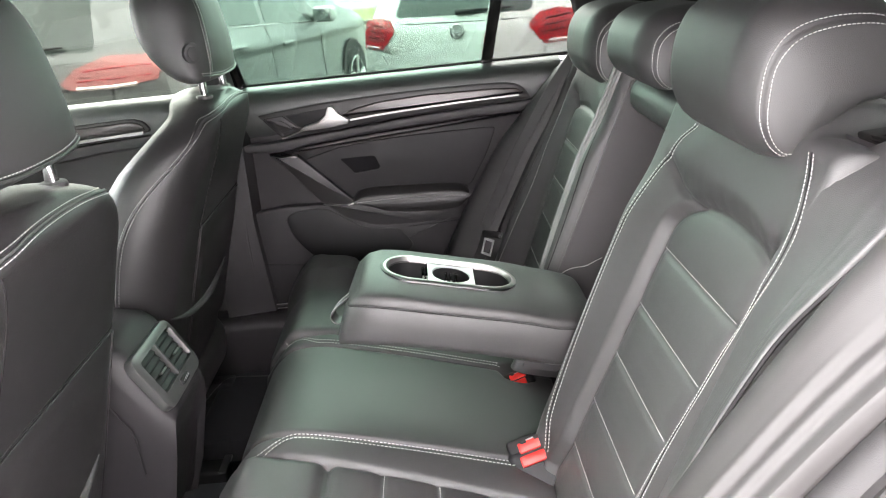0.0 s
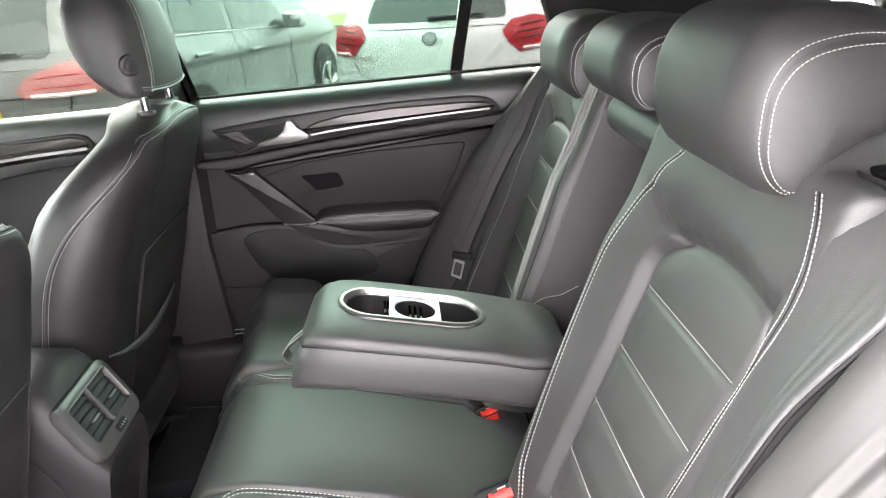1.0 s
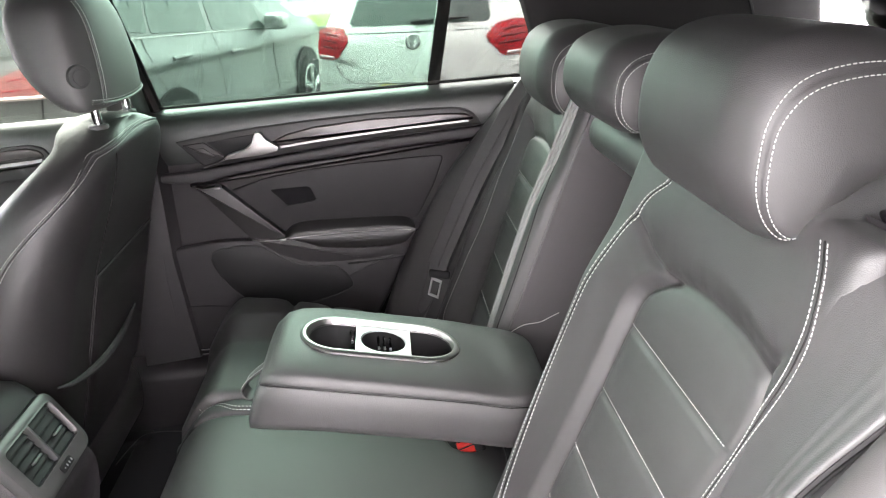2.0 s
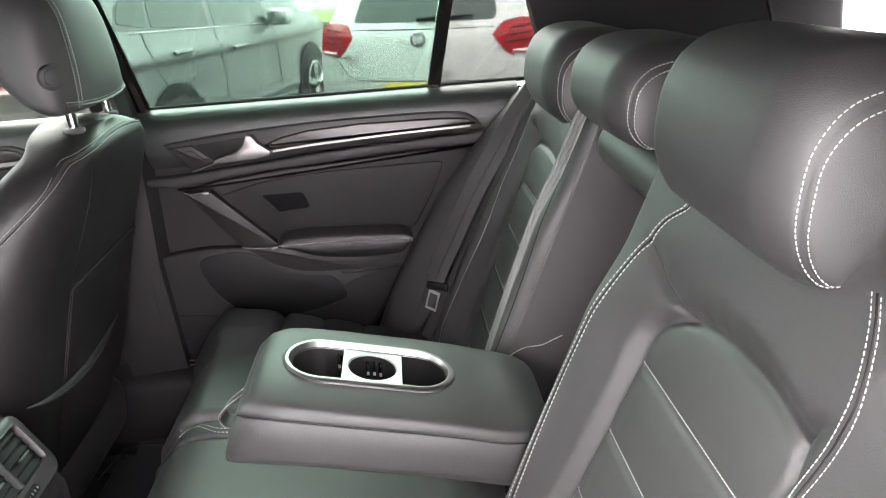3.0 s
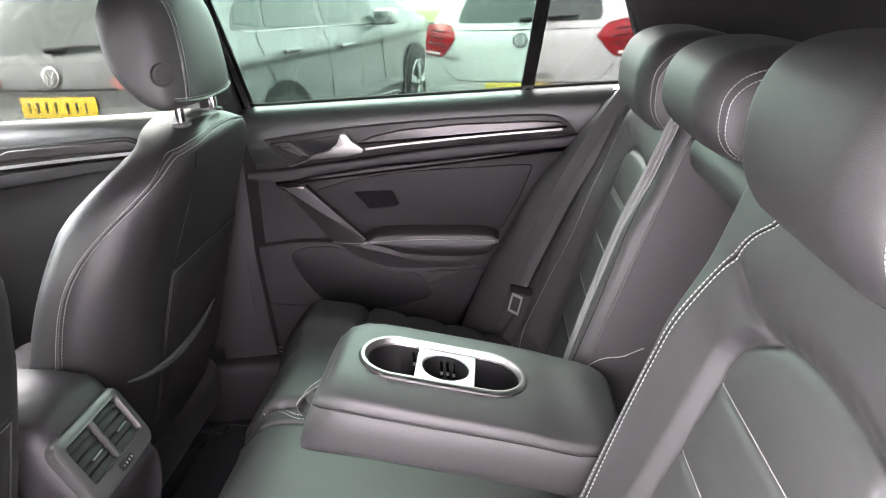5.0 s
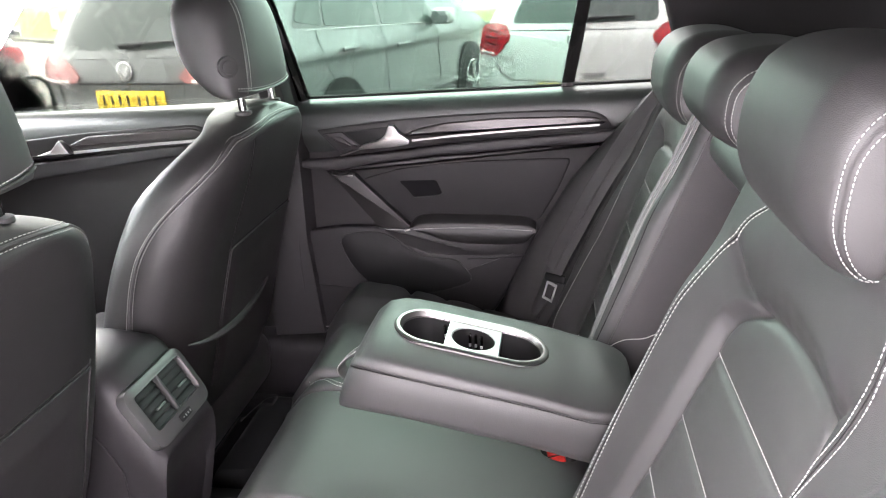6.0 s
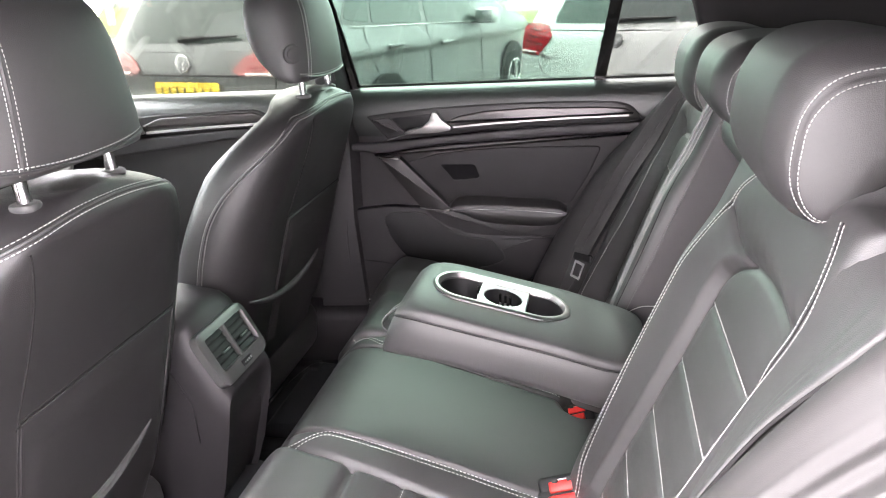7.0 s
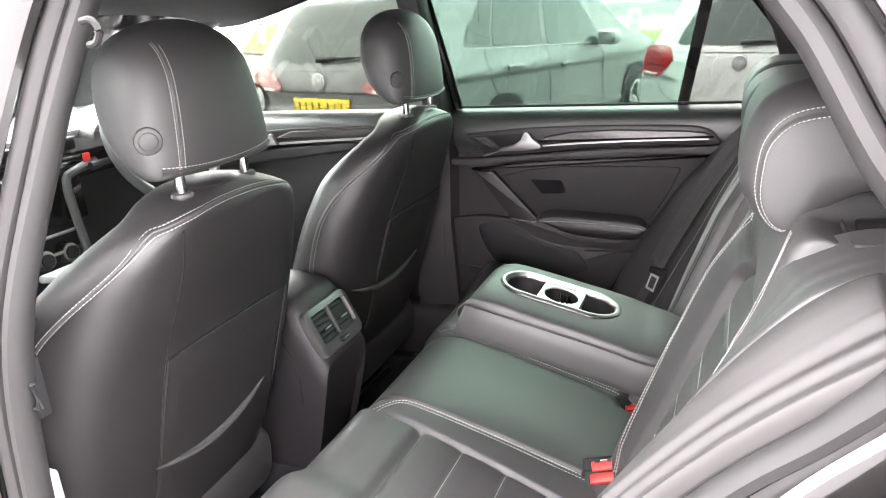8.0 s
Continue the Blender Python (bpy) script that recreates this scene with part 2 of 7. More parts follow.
def prism(outline, y0, y1, bevel=0.004, seg=2, map_=None):
    """A plate: outline in (x, z), from y0 (its face, bevelled) to y1."""
    bm = bmesh.new()
    place = map_ or (lambda a, b, c: (a, c, b))
    f = [bm.verts.new(place(a, b, y0)) for a, b in outline]
    g = [bm.verts.new(place(a, b, y1)) for a, b in outline]
    n = len(f)
    face = bm.faces.new(f)
    bm.faces.new(list(reversed(g)))
    for i in range(n):
        k = (i + 1) % n
        bm.faces.new((f[k], f[i], g[i], g[k]))
    bmesh.ops.recalc_face_normals(bm, faces=bm.faces)
    if bevel:
        bmesh.ops.bevel(bm, geom=list(face.edges), offset=bevel, segments=seg, profile=0.5, affect="EDGES")
    # the flat face keeps its own shading
    for f in bm.faces:
        if len(f.verts) >= 9:
            for e in f.edges:
                e.smooth = False
    return bm


def smooth_outline(points, n=6):
    return [(p.x, p.y) for p in spline([(a, b, 0) for a, b in points], n, True)]


def rounded(points, r, n=5):
    """A polygon in the plane with its corners rounded."""
    out = []
    for i, p in enumerate(points):
        a, b, c = Vector(points[i - 1]), Vector(p), Vector(points[(i + 1) % len(points)])
        q = min(r, 0.45 * (a - b).length, 0.45 * (c - b).length)
        s, e = b + (a - b).normalized() * q, b + (c - b).normalized() * q
        for k in range(n + 1):
            t = k / n
            out.append(tuple((1 - t) ** 2 * s + 2 * t * (1 - t) * b + t * t * e))
    return out


def disc(c, r, depth, axis=(0, 0, 1), seg=24, bevel=0.0, bm=None):
    b = bmesh.new()
    bmesh.ops.create_cone(b, cap_ends=True, segments=seg, radius1=r, radius2=r, depth=depth)
    if bevel:
        bmesh.ops.bevel(b, geom=[e for e in b.edges if abs(e.verts[0].co.z - e.verts[1].co.z) < 1e-6], offset=bevel, segments=2, profile=0.5, affect="EDGES")
    b.transform(Matrix.Translation(c) @ Vector((0, 0, 1)).rotation_difference(Vector(axis)).to_matrix().to_4x4())
    if bm is None:
        return b
    return merge(bm, b)


def resample(points, pitch):
    P = [Vector(p) for p in points]
    out, left = [], 0.0
    for a, b in zip(P, P[1:]):
        d = (b - a).length
        s = left
        while s < d:
            out.append(a + (b - a) * (s / d))
            s += pitch
        left = s - d
    return out


def stitches(lines, r=0.00058, pitch=0.0062, fill=0.68, out=(0, 0, 0)):
    """Rows of sewn thread: each stitch a small spindle along its line."""
    bm = bmesh.new()
    for line in lines:
        q = resample(line, pitch)
        for a, b in zip(q, q[1:]):
            d = (b - a)
            if d.length < 1e-5 or d.length > 3 * pitch:
                continue
            m, d = (a + b) / 2 + Vector(out), d * (fill / 2)
            side = d.cross(Vector((0.3, 0.2, 1))).normalized() * r
            up = side.cross(d).normalized() * r
            ring = [[bm.verts.new(m + d * t + (side * c + up * s) * w) for c, s in ((1, 0), (0, 1), (-1, 0), (0, -1))] for t, w in ((-1, 0.5), (-0.6, 1), (0.6, 1), (1, 0.5))]
            for g, h in zip(ring, ring[1:]):
                for k in range(4):
                    bm.faces.new((g[k], g[(k + 1) % 4], h[(k + 1) % 4], h[k]))
            bm.faces.new(list(reversed(ring[0])))
            bm.faces.new(ring[-1])
    return bm


# ---------------------------------------------------------------- cabin: rear seat
rear_seat = thing("bench_seat", "black leather rear bench seat with a folded-down armrest", "car seat")


def back_x(z):
    """The plane of the rear backrests."""
    return 0.981 + 0.38 * (z - 0.797)


BACK_N = Vector((-0.935, 0, 0.355))
PANEL_C = -0.3215
SEAMS_Z = (0.799, 0.717, 0.637, 0.556, 0.478)
# the padded middle panel with its leaning arch, in (y, z)
PANEL = spline([(-0.186, 0.38, 0), (-0.188, 0.47, 0), (-0.189, 0.55, 0), (-0.197, 0.637, 0), (-0.204, 0.717, 0), (-0.208, 0.80, 0), (-0.211, 0.828, 0), (-0.222, 0.846, 0), (-0.245, 0.862, 0),
                (-0.278, 0.8755, 0), (-0.33, 0.882, 0), (-0.394, 0.880, 0), (-0.430, 0.872, 0), (-0.444, 0.862, 0), (-0.449, 0.845, 0), (-0.447, 0.815, 0), (-0.440, 0.78, 0), (-0.432, 0.717, 0),
                (-0.420, 0.637, 0), (-0.410, 0.555, 0), (-0.400, 0.47, 0), (-0.395, 0.38, 0)], 2, True)
PANEL_A = np.array([(p.x, p.y) for p in PANEL])
PANEL_D = np.roll(PANEL_A, -1, axis=0) - PANEL_A
PANEL_Q = (PANEL_D**2).sum(axis=1)


@functools.lru_cache(maxsize=None)
def panel_distance(y, z):
    """Signed distance to the padded middle panel of a backrest: below 0 inside."""
    w = np.array((y, z)) - PANEL_A
    t = np.clip((w * PANEL_D).sum(axis=1) / PANEL_Q, 0, 1)
    d = float(np.sqrt(((w - PANEL_D * t[:, None]) ** 2).sum(axis=1).min()))
    a, b = PANEL_A, PANEL_A + PANEL_D
    across = ((a[:, 1] > z) != (b[:, 1] > z)) & (y < a[:, 0] + (z - a[:, 1]) * PANEL_D[:, 0] / np.where(PANEL_D[:, 1] == 0, 1e-9, PANEL_D[:, 1]))
    return -d if across.sum() % 2 else d


# seams that run from the stitching to the panel, splitting shoulder from side
CREASES = (((-0.148, 0.919), (-0.178, 0.899), (-0.212, 0.880), (-0.262, 0.868)), ((-0.444, 0.862), (-0.450, 0.880), (-0.462, 0.894), (-0.486, 0.910)))


def crease_depth(y, z):
    h = 0.0
    p = Vector((y, z))
    for run in CREASES:
        best, fade = 1.0, 1.0
        for k, (a, b) in enumerate(zip(run, run[1:])):
            a, b = Vector(a), Vector(b)
            t = max(0.0, min(1.0, (p - a).dot(b - a) / (b - a).length_squared))
            gap = (p - a - (b - a) * t).length
            if gap < best:
                along = (k + t) / (len(run) - 1)
                best, fade = gap, step(0.03, 0.5, along if run is CREASES[0] else 1 - along)
        h -= fade * (0.0065 * math.exp(-((best / 0.0048) ** 2)) + 0.007 * math.exp(-((best / 0.017) ** 2)))
    return h


def back_height(y, z, left=False):
    """How far the cover of a backrest stands before its plane."""
    d = panel_distance(round(y, 6), round(z, 6))
    inner, outer = -0.112 - y, y + 0.502
    h = 0.0
    if d < 0:
        # the strips between the seams swell a little
        gap = min(abs(z - s) for s in SEAMS_Z)
        h += 0.0020 * step(0, 0.03, gap) * step(0, 0.03, -d)
        if gap < 0.03:
            h -= 0.0028 * math.exp(-((gap / 0.0040) ** 2)) * step(0.0, 0.006, -d)
    else:
        top = step(0.80, 0.90, z)
        a = step(0.0, 0.075, d) * (0.034 * (1 - top) + 0.018 * top) * 0.75 + 0.0125 * step(0.0, 0.016, d)
        if left:
            b = step(0.0, 0.075, d) * lerp(((0.40, 0.052), (0.66, 0.048), (0.80, 0.038), (0.93, 0.014), (1.03, 0.014)), z)
        else:
            b = (0.022 - 0.001 * top) * step(0.0, 0.034, d)
        k = step(PANEL_C + 0.09, PANEL_C - 0.09, y)
        h += a + (b - a) * k
    h -= 0.0045 * math.exp(-((d / 0.0045) ** 2))
    if d > -0.004:
        h += crease_depth(y, z) * step(-0.004, 0.004, d)
    for e, r in ((inner, 0.028 if left else 0.014), (outer, 0.018), (back_top(y) - z, 0.045 - 0.023 * step(0.405, 0.440, abs(y)))):
        if e < r:
            e = max(e, 0.0)
            h -= r - math.sqrt(max(0.0, r * r - (r - e) ** 2))
    return h


def back_top(y):
    """The outer corner of a backrest is lower, where its catch sits."""
    return 1.03 - 0.034 * step(0.405, 0.440, abs(y))


def back_point(y, z, lift=0.0, left=False):
    return Vector((back_x(z), y, z)) + BACK_N * (back_height(y, z, left) + lift)


def sewn_point(y, z, lift, left=False):
    """A point lifted squarely off the curved cover, where thread and piping lie."""
    e = 0.0015
    a = back_point(y + e, z, 0.0, left) - back_point(y - e, z, 0.0, left)
    b = back_point(y, z + e, 0.0, left) - back_point(y, z - e, 0.0, left)
    n = a.cross(b).normalized()
    if n.dot(BACK_N) < 0:
        n = -n
    return back_point(y, z, 0.0, left) + n * lift


def mirrored(bm, about=0.012):
    for v in bm.verts:
        v.co.y = 2 * about - v.co.y
    bmesh.ops.reverse_faces(bm, faces=bm.faces)
    return bm


def inner_line(z):
    return smooth_table(((0.43, -0.138), (0.5, -0.122), (0.60, -0.117), (0.80, -0.122), (0.88, -0.138), (0.93, -0.168), (0.955, -0.20)), z)


def outer_line(z):
    return smooth_table(((0.43, -0.452), (0.60, -0.458), (0.663, -0.460), (0.76, -0.472), (0.82, -0.480), (0.88, -0.489), (0.917, -0.489), (0.944, -0.481), (0.972, -0.466), (0.99, -0.448), (1.0, -0.435)), z)


def backrest(side):

    def f(u, v):
        y = -0.112 - u * 0.39
        return back_point(y, 0.40 + v * (back_top(y) - 0.40), 0.0, side > 0)

    def b(u, v):
        y = -0.112 - u * 0.39
        z = 0.40 + v * (back_top(y) - 0.40)
        return Vector((back_x(z) + 0.085, y, z - 0.02))

    def shift(bm):
        return mirrored(bm) if side > 0 else bm

    bm = slab(f, 130, 240, b)
    for face in bm.faces:
        c = face.calc_center_median()
        if panel_distance(round(c.y, 6), round(c.z, 6)) < -0.001 and face.normal.x < 0:
            face.material_index = 1
    seat = part("backrest", shift(bm), LEATHER, rear_seat, "black leather backrest with white double stitching", angle=180)
    seat.data.materials.append(LEATHER_PANEL)

    def lines(rows):
        return [[sewn_point(y, z, 0.0008, side > 0) for y, z in row] for row in rows]

    zz = [0.43 + 0.005 * i for i in range(114)]
    sewn = [[(inner_line(z) - o, z) for z in zz] for o in (0.0105, 0.0190)] if side < 0 else []
    part("edge_stitching", shift(stitches(lines(sewn), r=0.00078, pitch=0.0066, fill=0.66)), THREAD, seat, "white double stitching") if sewn else None
    sewn = []
    sewn += [[(outer_line(z) + o - (0.008 if side > 0 else 0.0), z) for z in zz if z < 0.985] for o in ((0.0, 0.0085) if side < 0 else (0.0,))]
    part("double_stitching", shift(stitches(lines(sewn), r=0.00044 if side < 0 else 0.00075, pitch=0.0046, fill=0.70)), THREAD, seat, "white double stitching")
    if side < 0:
        part("outer_piping", tube([sewn_point(outer_line(z) + 0.0042, z, -0.0006, False) for z in zz if z < 0.985], 0.0013, 6), SEAM, seat)
    rows = []
    for s in SEAMS_Z:
        ys = [-0.17 - 0.004 * i for i in range(75)]
        rows.append([(y, s + 0.0042) for y in ys if panel_distance(y, s + 0.0042) < -0.003])
    part("panel_stitching", shift(stitches(lines(rows), r=0.00062 if side < 0 else 0.0008, pitch=0.0042, fill=0.7)), THREAD, seat, "fine white seam stitching")
    part("piping", shift(tube([sewn_point(inner_line(z) - (0.0147 if side < 0 else 0.0042), z, -0.0008, side > 0) for z in zz], 0.0014, 6)), SEAM, seat)
    return seat


backrest(-1)
backrest(1)

# the leather wing beside the backrest, the gap beyond it and the fixed padding outside
def wing_edge(z):
    """Where the wing meets the gap."""
    return Vector((EDGE_CURVE(z) + 0.009, -0.562 - 0.018 * step(0.84, 0.95, z), z))


EDGE_CURVE = np.poly1d(np.polyfit((0.36, 0.53, 0.737, 0.784, 0.845, 0.893, 0.930, 0.957, 0.970), (0.690, 0.776, 0.884, 0.909, 0.943, 0.972, 0.998, 1.022, 1.036), 4))
# smooth curves z(x) along the fixed padding with their y: inner edge, crest, rib, roll, outer edge
PAD = (
    ((0.66, 0.76, 0.889, 0.915, 0.945, 0.962, 0.975, 0.990, 1.004, 1.028, 1.047, 1.067, 1.092, 1.11), (0.31, 0.50, 0.737, 0.784, 0.840, 0.866, 0.889, 0.908, 0.930, 0.956, 0.970, 0.984, 0.997, 1.005), -0.566, -0.010),
    ((0.66, 0.80, 0.900, 0.949, 0.991, 1.029, 1.063, 1.10), (0.470, 0.655, 0.788, 0.845, 0.889, 0.927, 0.960, 0.990), -0.634, 0.010),
    ((0.66, 0.80, 0.900, 0.949, 0.991, 1.029, 1.063, 1.10), (0.470, 0.652, 0.784, 0.840, 0.884, 0.921, 0.952, 0.980), -0.651, 0.009),
    ((0.66, 0.80, 0.900, 0.949, 0.991, 1.029, 1.063, 1.10), (0.462, 0.645, 0.777, 0.833, 0.877, 0.914, 0.945, 0.973), -0.670, 0.008),
    ((0.66, 0.80, 0.907, 0.952, 0.992, 1.028, 1.062, 1.10), (0.440, 0.625, 0.770, 0.822, 0.864, 0.900, 0.930, 0.957), -0.677, 0.006),
)
PAD_CURVES = [np.poly1d(np.polyfit(xs, zs, 4)) for xs, zs, _, _ in PAD]


def pad_line(k, x):
    return Vector((x, PAD[k][2] + PAD[k][3] * step(0.86, 1.0, x), PAD_CURVES[k](x)))


def roll_off(v):
    return step(0.92, 1.0, v)


def wing(u, v):
    z = 0.36 + min(1.0, v / 0.86) * 0.603
    a = back_point(-0.484, z)
    b = wing_edge(z)
    p = a + (b - a) * u
    # a soft swell, then three pleats before the gap
    n = Vector((-0.86, -0.42, 0.30))
    swell = -0.004 * math.sin(math.pi * u) - 0.008 * step(0.9, 1.0, u) ** 2
    pleats = 0.0006 * math.sin(2 * math.pi * (u - 0.62) / 0.115) * step(0.58, 0.66, u) * step(1.0, 0.93, u) * step(0.98, 0.86, z)
    # over the top it turns back towards the catch
    r = max(0.0, v - 0.86) / 0.14
    folds = 0.0004 * math.sin(26 * u + 70 * z) * step(0.88, 0.94, z) * step(0.2, 0.6, u)
    return p + n * (swell + pleats + folds) + Vector((0.085 * r, 0, 0.034 * (1 - (1 - r) ** 2)))


def side_padding(u, v):
    """A broad, gently arched face, then a fine rib in its groove and a roll at the door side."""
    x = 0.66 + v * 0.445
    a, b, c, d, e = (pad_line(k, x) for k in range(5))
    n = Vector((-0.74, -0.14, 0.66))
    face = a + (b - a) * 0.5
    q = [a - n * 0.018, a - n * 0.006, a + (b - a) * 0.09 + n * 0.0005, a + (b - a) * 0.28 + n * 0.0045, face + n * 0.0055, a + (b - a) * 0.72 + n * 0.0042, a + (b - a) * 0.88 + n * 0.0030, b + n * 0.002,
         b + (c - b) * 0.42 - n * 0.0026, c + n * 0.0004, c + (d - c) * 0.40 - n * 0.0034, d + n * 0.0015, d + (e - d) * 0.35 + n * 0.004, d + (e - d) * 0.72 + n * 0.002, e - n * 0.004]
    m = len(q) - 1
    k = min(m - 1, int(u * m))
    p0, p1, p2, p3 = (q[max(0, min(m, k + o))] for o in (-1, 0, 1, 2))
    t = u * m - k
    p = 0.5 * ((2 * p1) + (p2 - p0) * t + (2 * p0 - 5 * p1 + 4 * p2 - p3) * t * t + (3 * p1 - p0 - 3 * p2 + p3) * t**3)
    r = step(0.95, 1.0, v)
    return p + Vector((0.0, 0.0, -0.025 * r * r))


near_wing = part("backrest_wing", slab(wing, 48, 60, lambda u, v: wing(u, v) + Vector((0.05, 0.02, -0.01))), LEATHER, rear_seat, "smooth leather wing of the backrest with fine pleats", angle=180)
part("wing_piping", tube([wing(0.985, 0.02 * i) for i in range(48)], 0.0022, 6), SEAM, near_wing)
part("side_bolster", slab(side_padding, 112, 70, lambda u, v: side_padding(u, v) + Vector((0.05, 0.02, -0.03))), BOLSTER, rear_seat, "smooth vinyl side bolster with soft ridges and a rolled edge", angle=180)
# a dark sheet set in the gap to stand in for its shade
part("gap_shadow_strip", slab(lambda u, v: wing_edge(0.36 + 0.58 * v) + Vector((0.016 + 0.01 * u, 0.012 - 0.024 * u, -0.006)), 2, 20, lambda u, v: wing_edge(0.36 + 0.58 * v) + Vector((0.024 + 0.01 * u, 0.012 - 0.024 * u, -0.006))), DARK, near_wing, "dark strip standing in for the shade deep in the gap")


def far_padding(u, v):
    """The same padding on the far side, beside the closed door."""
    z = 0.40 + v * 0.605
    y = 0.522 + u * 0.185
    groove = 0.941 + 0.50 * (z - 0.797)
    outer = 0.868 + lerp(((0.40, 0.52), (0.70, 0.66), (0.80, 0.86), (1.0, 0.88)), z) * (z - 0.778)
    x = groove + 0.03 * step(0.16, 0.0, u) + (outer - groove) * step(0.18, 0.62, u) + 0.006 * math.sin(9 * u) + 0.05 * step(0.78, 1.0, u)
    r = roll_off(v)
    return Vector((x + 0.05 * r, y, z - 0.03 * r * r))


part("side_bolster", slab(far_padding, 50, 40, lambda u, v: far_padding(u, v) + Vector((0.08, 0, 0))), VINYL, rear_seat, "smooth vinyl side bolster", angle=180)


# cushions
def cushion_z(x):
    return smooth_table(((0.25, 0.36), (0.30, 0.415), (0.325, 0.452), (0.36, 0.487), (0.40, 0.498), (0.45, 0.495), (0.60, 0.458), (0.75, 0.415), (0.90, 0.372)), x)


QUILT = (0.562, 0.645, 0.728, 0.811)


def inner_bound(x):
    """How far from the middle the padded side seats begin."""
    return 0.192 + 0.10 * (x - 0.346)


def stitch_bound(x):
    """The stitched upper edge of the flank beside the middle cushion."""
    return 0.149 + 0.010 * (x - 0.40) + 0.034 * step(0.425, 0.365, x)


def cushion_height(y, x):
    """Top of the bench: a plain middle, stitched flanks, and quilted seats at the sides behind a smooth front roll."""
    s = abs(y - 0.012)
    z = cushion_z(x)
    b = inner_bound(x)
    d = s - b
    if d > 0:
        z += 0.020 * step(0.42, 0.345, x) - 0.004 + 0.030 * step(0.19, 0.27, d)
        if x < 0.480:
            z += 0.007 * (1 - min(1.0, abs(x - 0.415) / 0.065) ** 2) * step(0.0, 0.02, d)
        else:
            gap = min(abs(x - q) for q in QUILT)
            z += 0.004 * step(0, 0.03, gap) * step(0.0, 0.02, d)
            z -= 0.0045 * math.exp(-((gap / 0.0045) ** 2))
        z -= 0.013 * math.exp(-(((x - 0.480) / 0.0085) ** 2))
    elif s > 0.143:
        k = (s - 0.143) / (b - 0.143)
        z += 0.004 * math.sin(math.pi * k) - 0.006 * k
    z -= 0.009 * math.exp(-((d / 0.0055) ** 2))
    # hollows round the belt buckles
    z -= 0.030 * math.exp(-((((x - 0.815) / 0.030) ** 2 + ((s - 0.138) / 0.026) ** 2) ** 2))
    z -= 0.0022 * math.exp(-(((s - stitch_bound(x) - 0.0047) / 0.0026) ** 2))
    return z


def cushion(name, y0, y1, label, front=0.0, nu=60):
    def f(u, v):
        y, t = y0 + u * (y1 - y0), v
        edge = min(y - y0, y1 - y)
        r = 0.011
        drop = r - math.sqrt(max(0.0, r * r - (r - min(edge, r)) ** 2))
        if t < 0.2:
            k = t / 0.2
            a = k * math.pi / 2
            x0 = 0.330 + front
            x, zz = x0 - 0.004 * math.sin(a), 0.27 + k * (cushion_height(y, x0) - 0.27)
            bulge = 0.018 * math.sin(math.pi * k)
            return Vector((x - bulge * 0.6, y, zz - drop))
        x = 0.330 + front + (t - 0.2) / 0.8 * (0.885 - 0.330 - front)
        return Vector((x, y, cushion_height(y, x) - drop))

    def b(u, v):
        return Vector((0.36 + v * 0.52, y0 + u * (y1 - y0), 0.26))

    return part(name, slab(f, nu, 150, b), LEATHER, rear_seat, label, angle=180)


cushion("centre_cushion", -0.131, 0.155, "plain black leather centre seat cushion", 0.0)
cush_r = cushion("seat_cushion", -0.535, -0.133, "black leather rear seat cushion with white stitching", -0.02, 120)
# an unseen wall added behind the camera to block low sky and bounce light
cush_l = cushion("seat_cushion", 0.157, 0.56, "black leather rear seat cushion with white stitching", -0.02, 120)
for ob, sg in ((cush_r, -1), (cush_l, 1)):
    xs = [0.345 + 0.008 * i for i in range(56)]
    rows = []
    for o in (0.0, 0.0095):
        rows.append([Vector((x, 0.012 + sg * (stitch_bound(x) + o), cushion_height(0.012 + sg * (stitch_bound(x) + o), x) + 0.0012)) for x in xs])
    part("double_stitching", stitches(rows, r=0.0008, pitch=0.0066, fill=0.66), THREAD, ob, "white double stitching")
    seams = [[Vector((q + 0.004, 0.012 + sg * (inner_bound(q) + 0.006 + 0.2 * k / 40), cushion_height(0.012 + sg * (inner_bound(q) + 0.006 + 0.2 * k / 40), q + 0.004) + 0.001)) for k in range(41)] for q in QUILT]
    part("panel_stitching", stitches(seams, r=0.0006, pitch=0.0045, fill=0.66), THREAD, ob, "fine white seam stitching")


# the middle backrest: a recess behind the folded armrest, with a padded roll above it
mid = part("centre_backrest", box(Vector((1.075, 0.02, 0.70)), (0.02, 0.27, 0.62), 0.004, rot=(0, 20.8, 0)), LINING, rear_seat, "open armrest recess")
part("recess_wall", slab(lambda u, v: Vector((back_x(0.42 + v * 0.55) - 0.012 + u * 0.125, 0.1335 - 0.008 * u, 0.42 + v * 0.55 - 0.03 * u)), 8, 20, lambda u, v: Vector((back_x(0.42 + v * 0.55) - 0.012 + u * 0.125, 0.150, 0.42 + v * 0.55 - 0.03 * u))), LINING, mid, "smooth vinyl wall of the recess")
part("recess_wall", slab(lambda u, v: Vector((back_x(0.42 + v * 0.50) + 0.02 + u * 0.07, -0.112 + 0.01 * u, 0.42 + v * 0.50)), 8, 20, lambda u, v: Vector((back_x(0.42 + v * 0.50) + 0.02 + u * 0.07, -0.122, 0.42 + v * 0.50))), LINING, mid)
roll = []
for i in range(29):
    y = 0.136 - 0.255 * i / 28
    e = min(i, 28 - i) / 28
    k = 0.30 + 0.70 * math.sin(math.pi / 2 * min(1.0, e / 0.07))
    roll.append([Vector((1.058 + (-0.030 * math.cos(a) + 0.009 * math.sin(a)) * k, y, 0.946 + (0.032 * math.sin(a) + 0.010 * math.cos(a)) * k)) for a in [2 * math.pi * j / 28 for j in range(28)]])
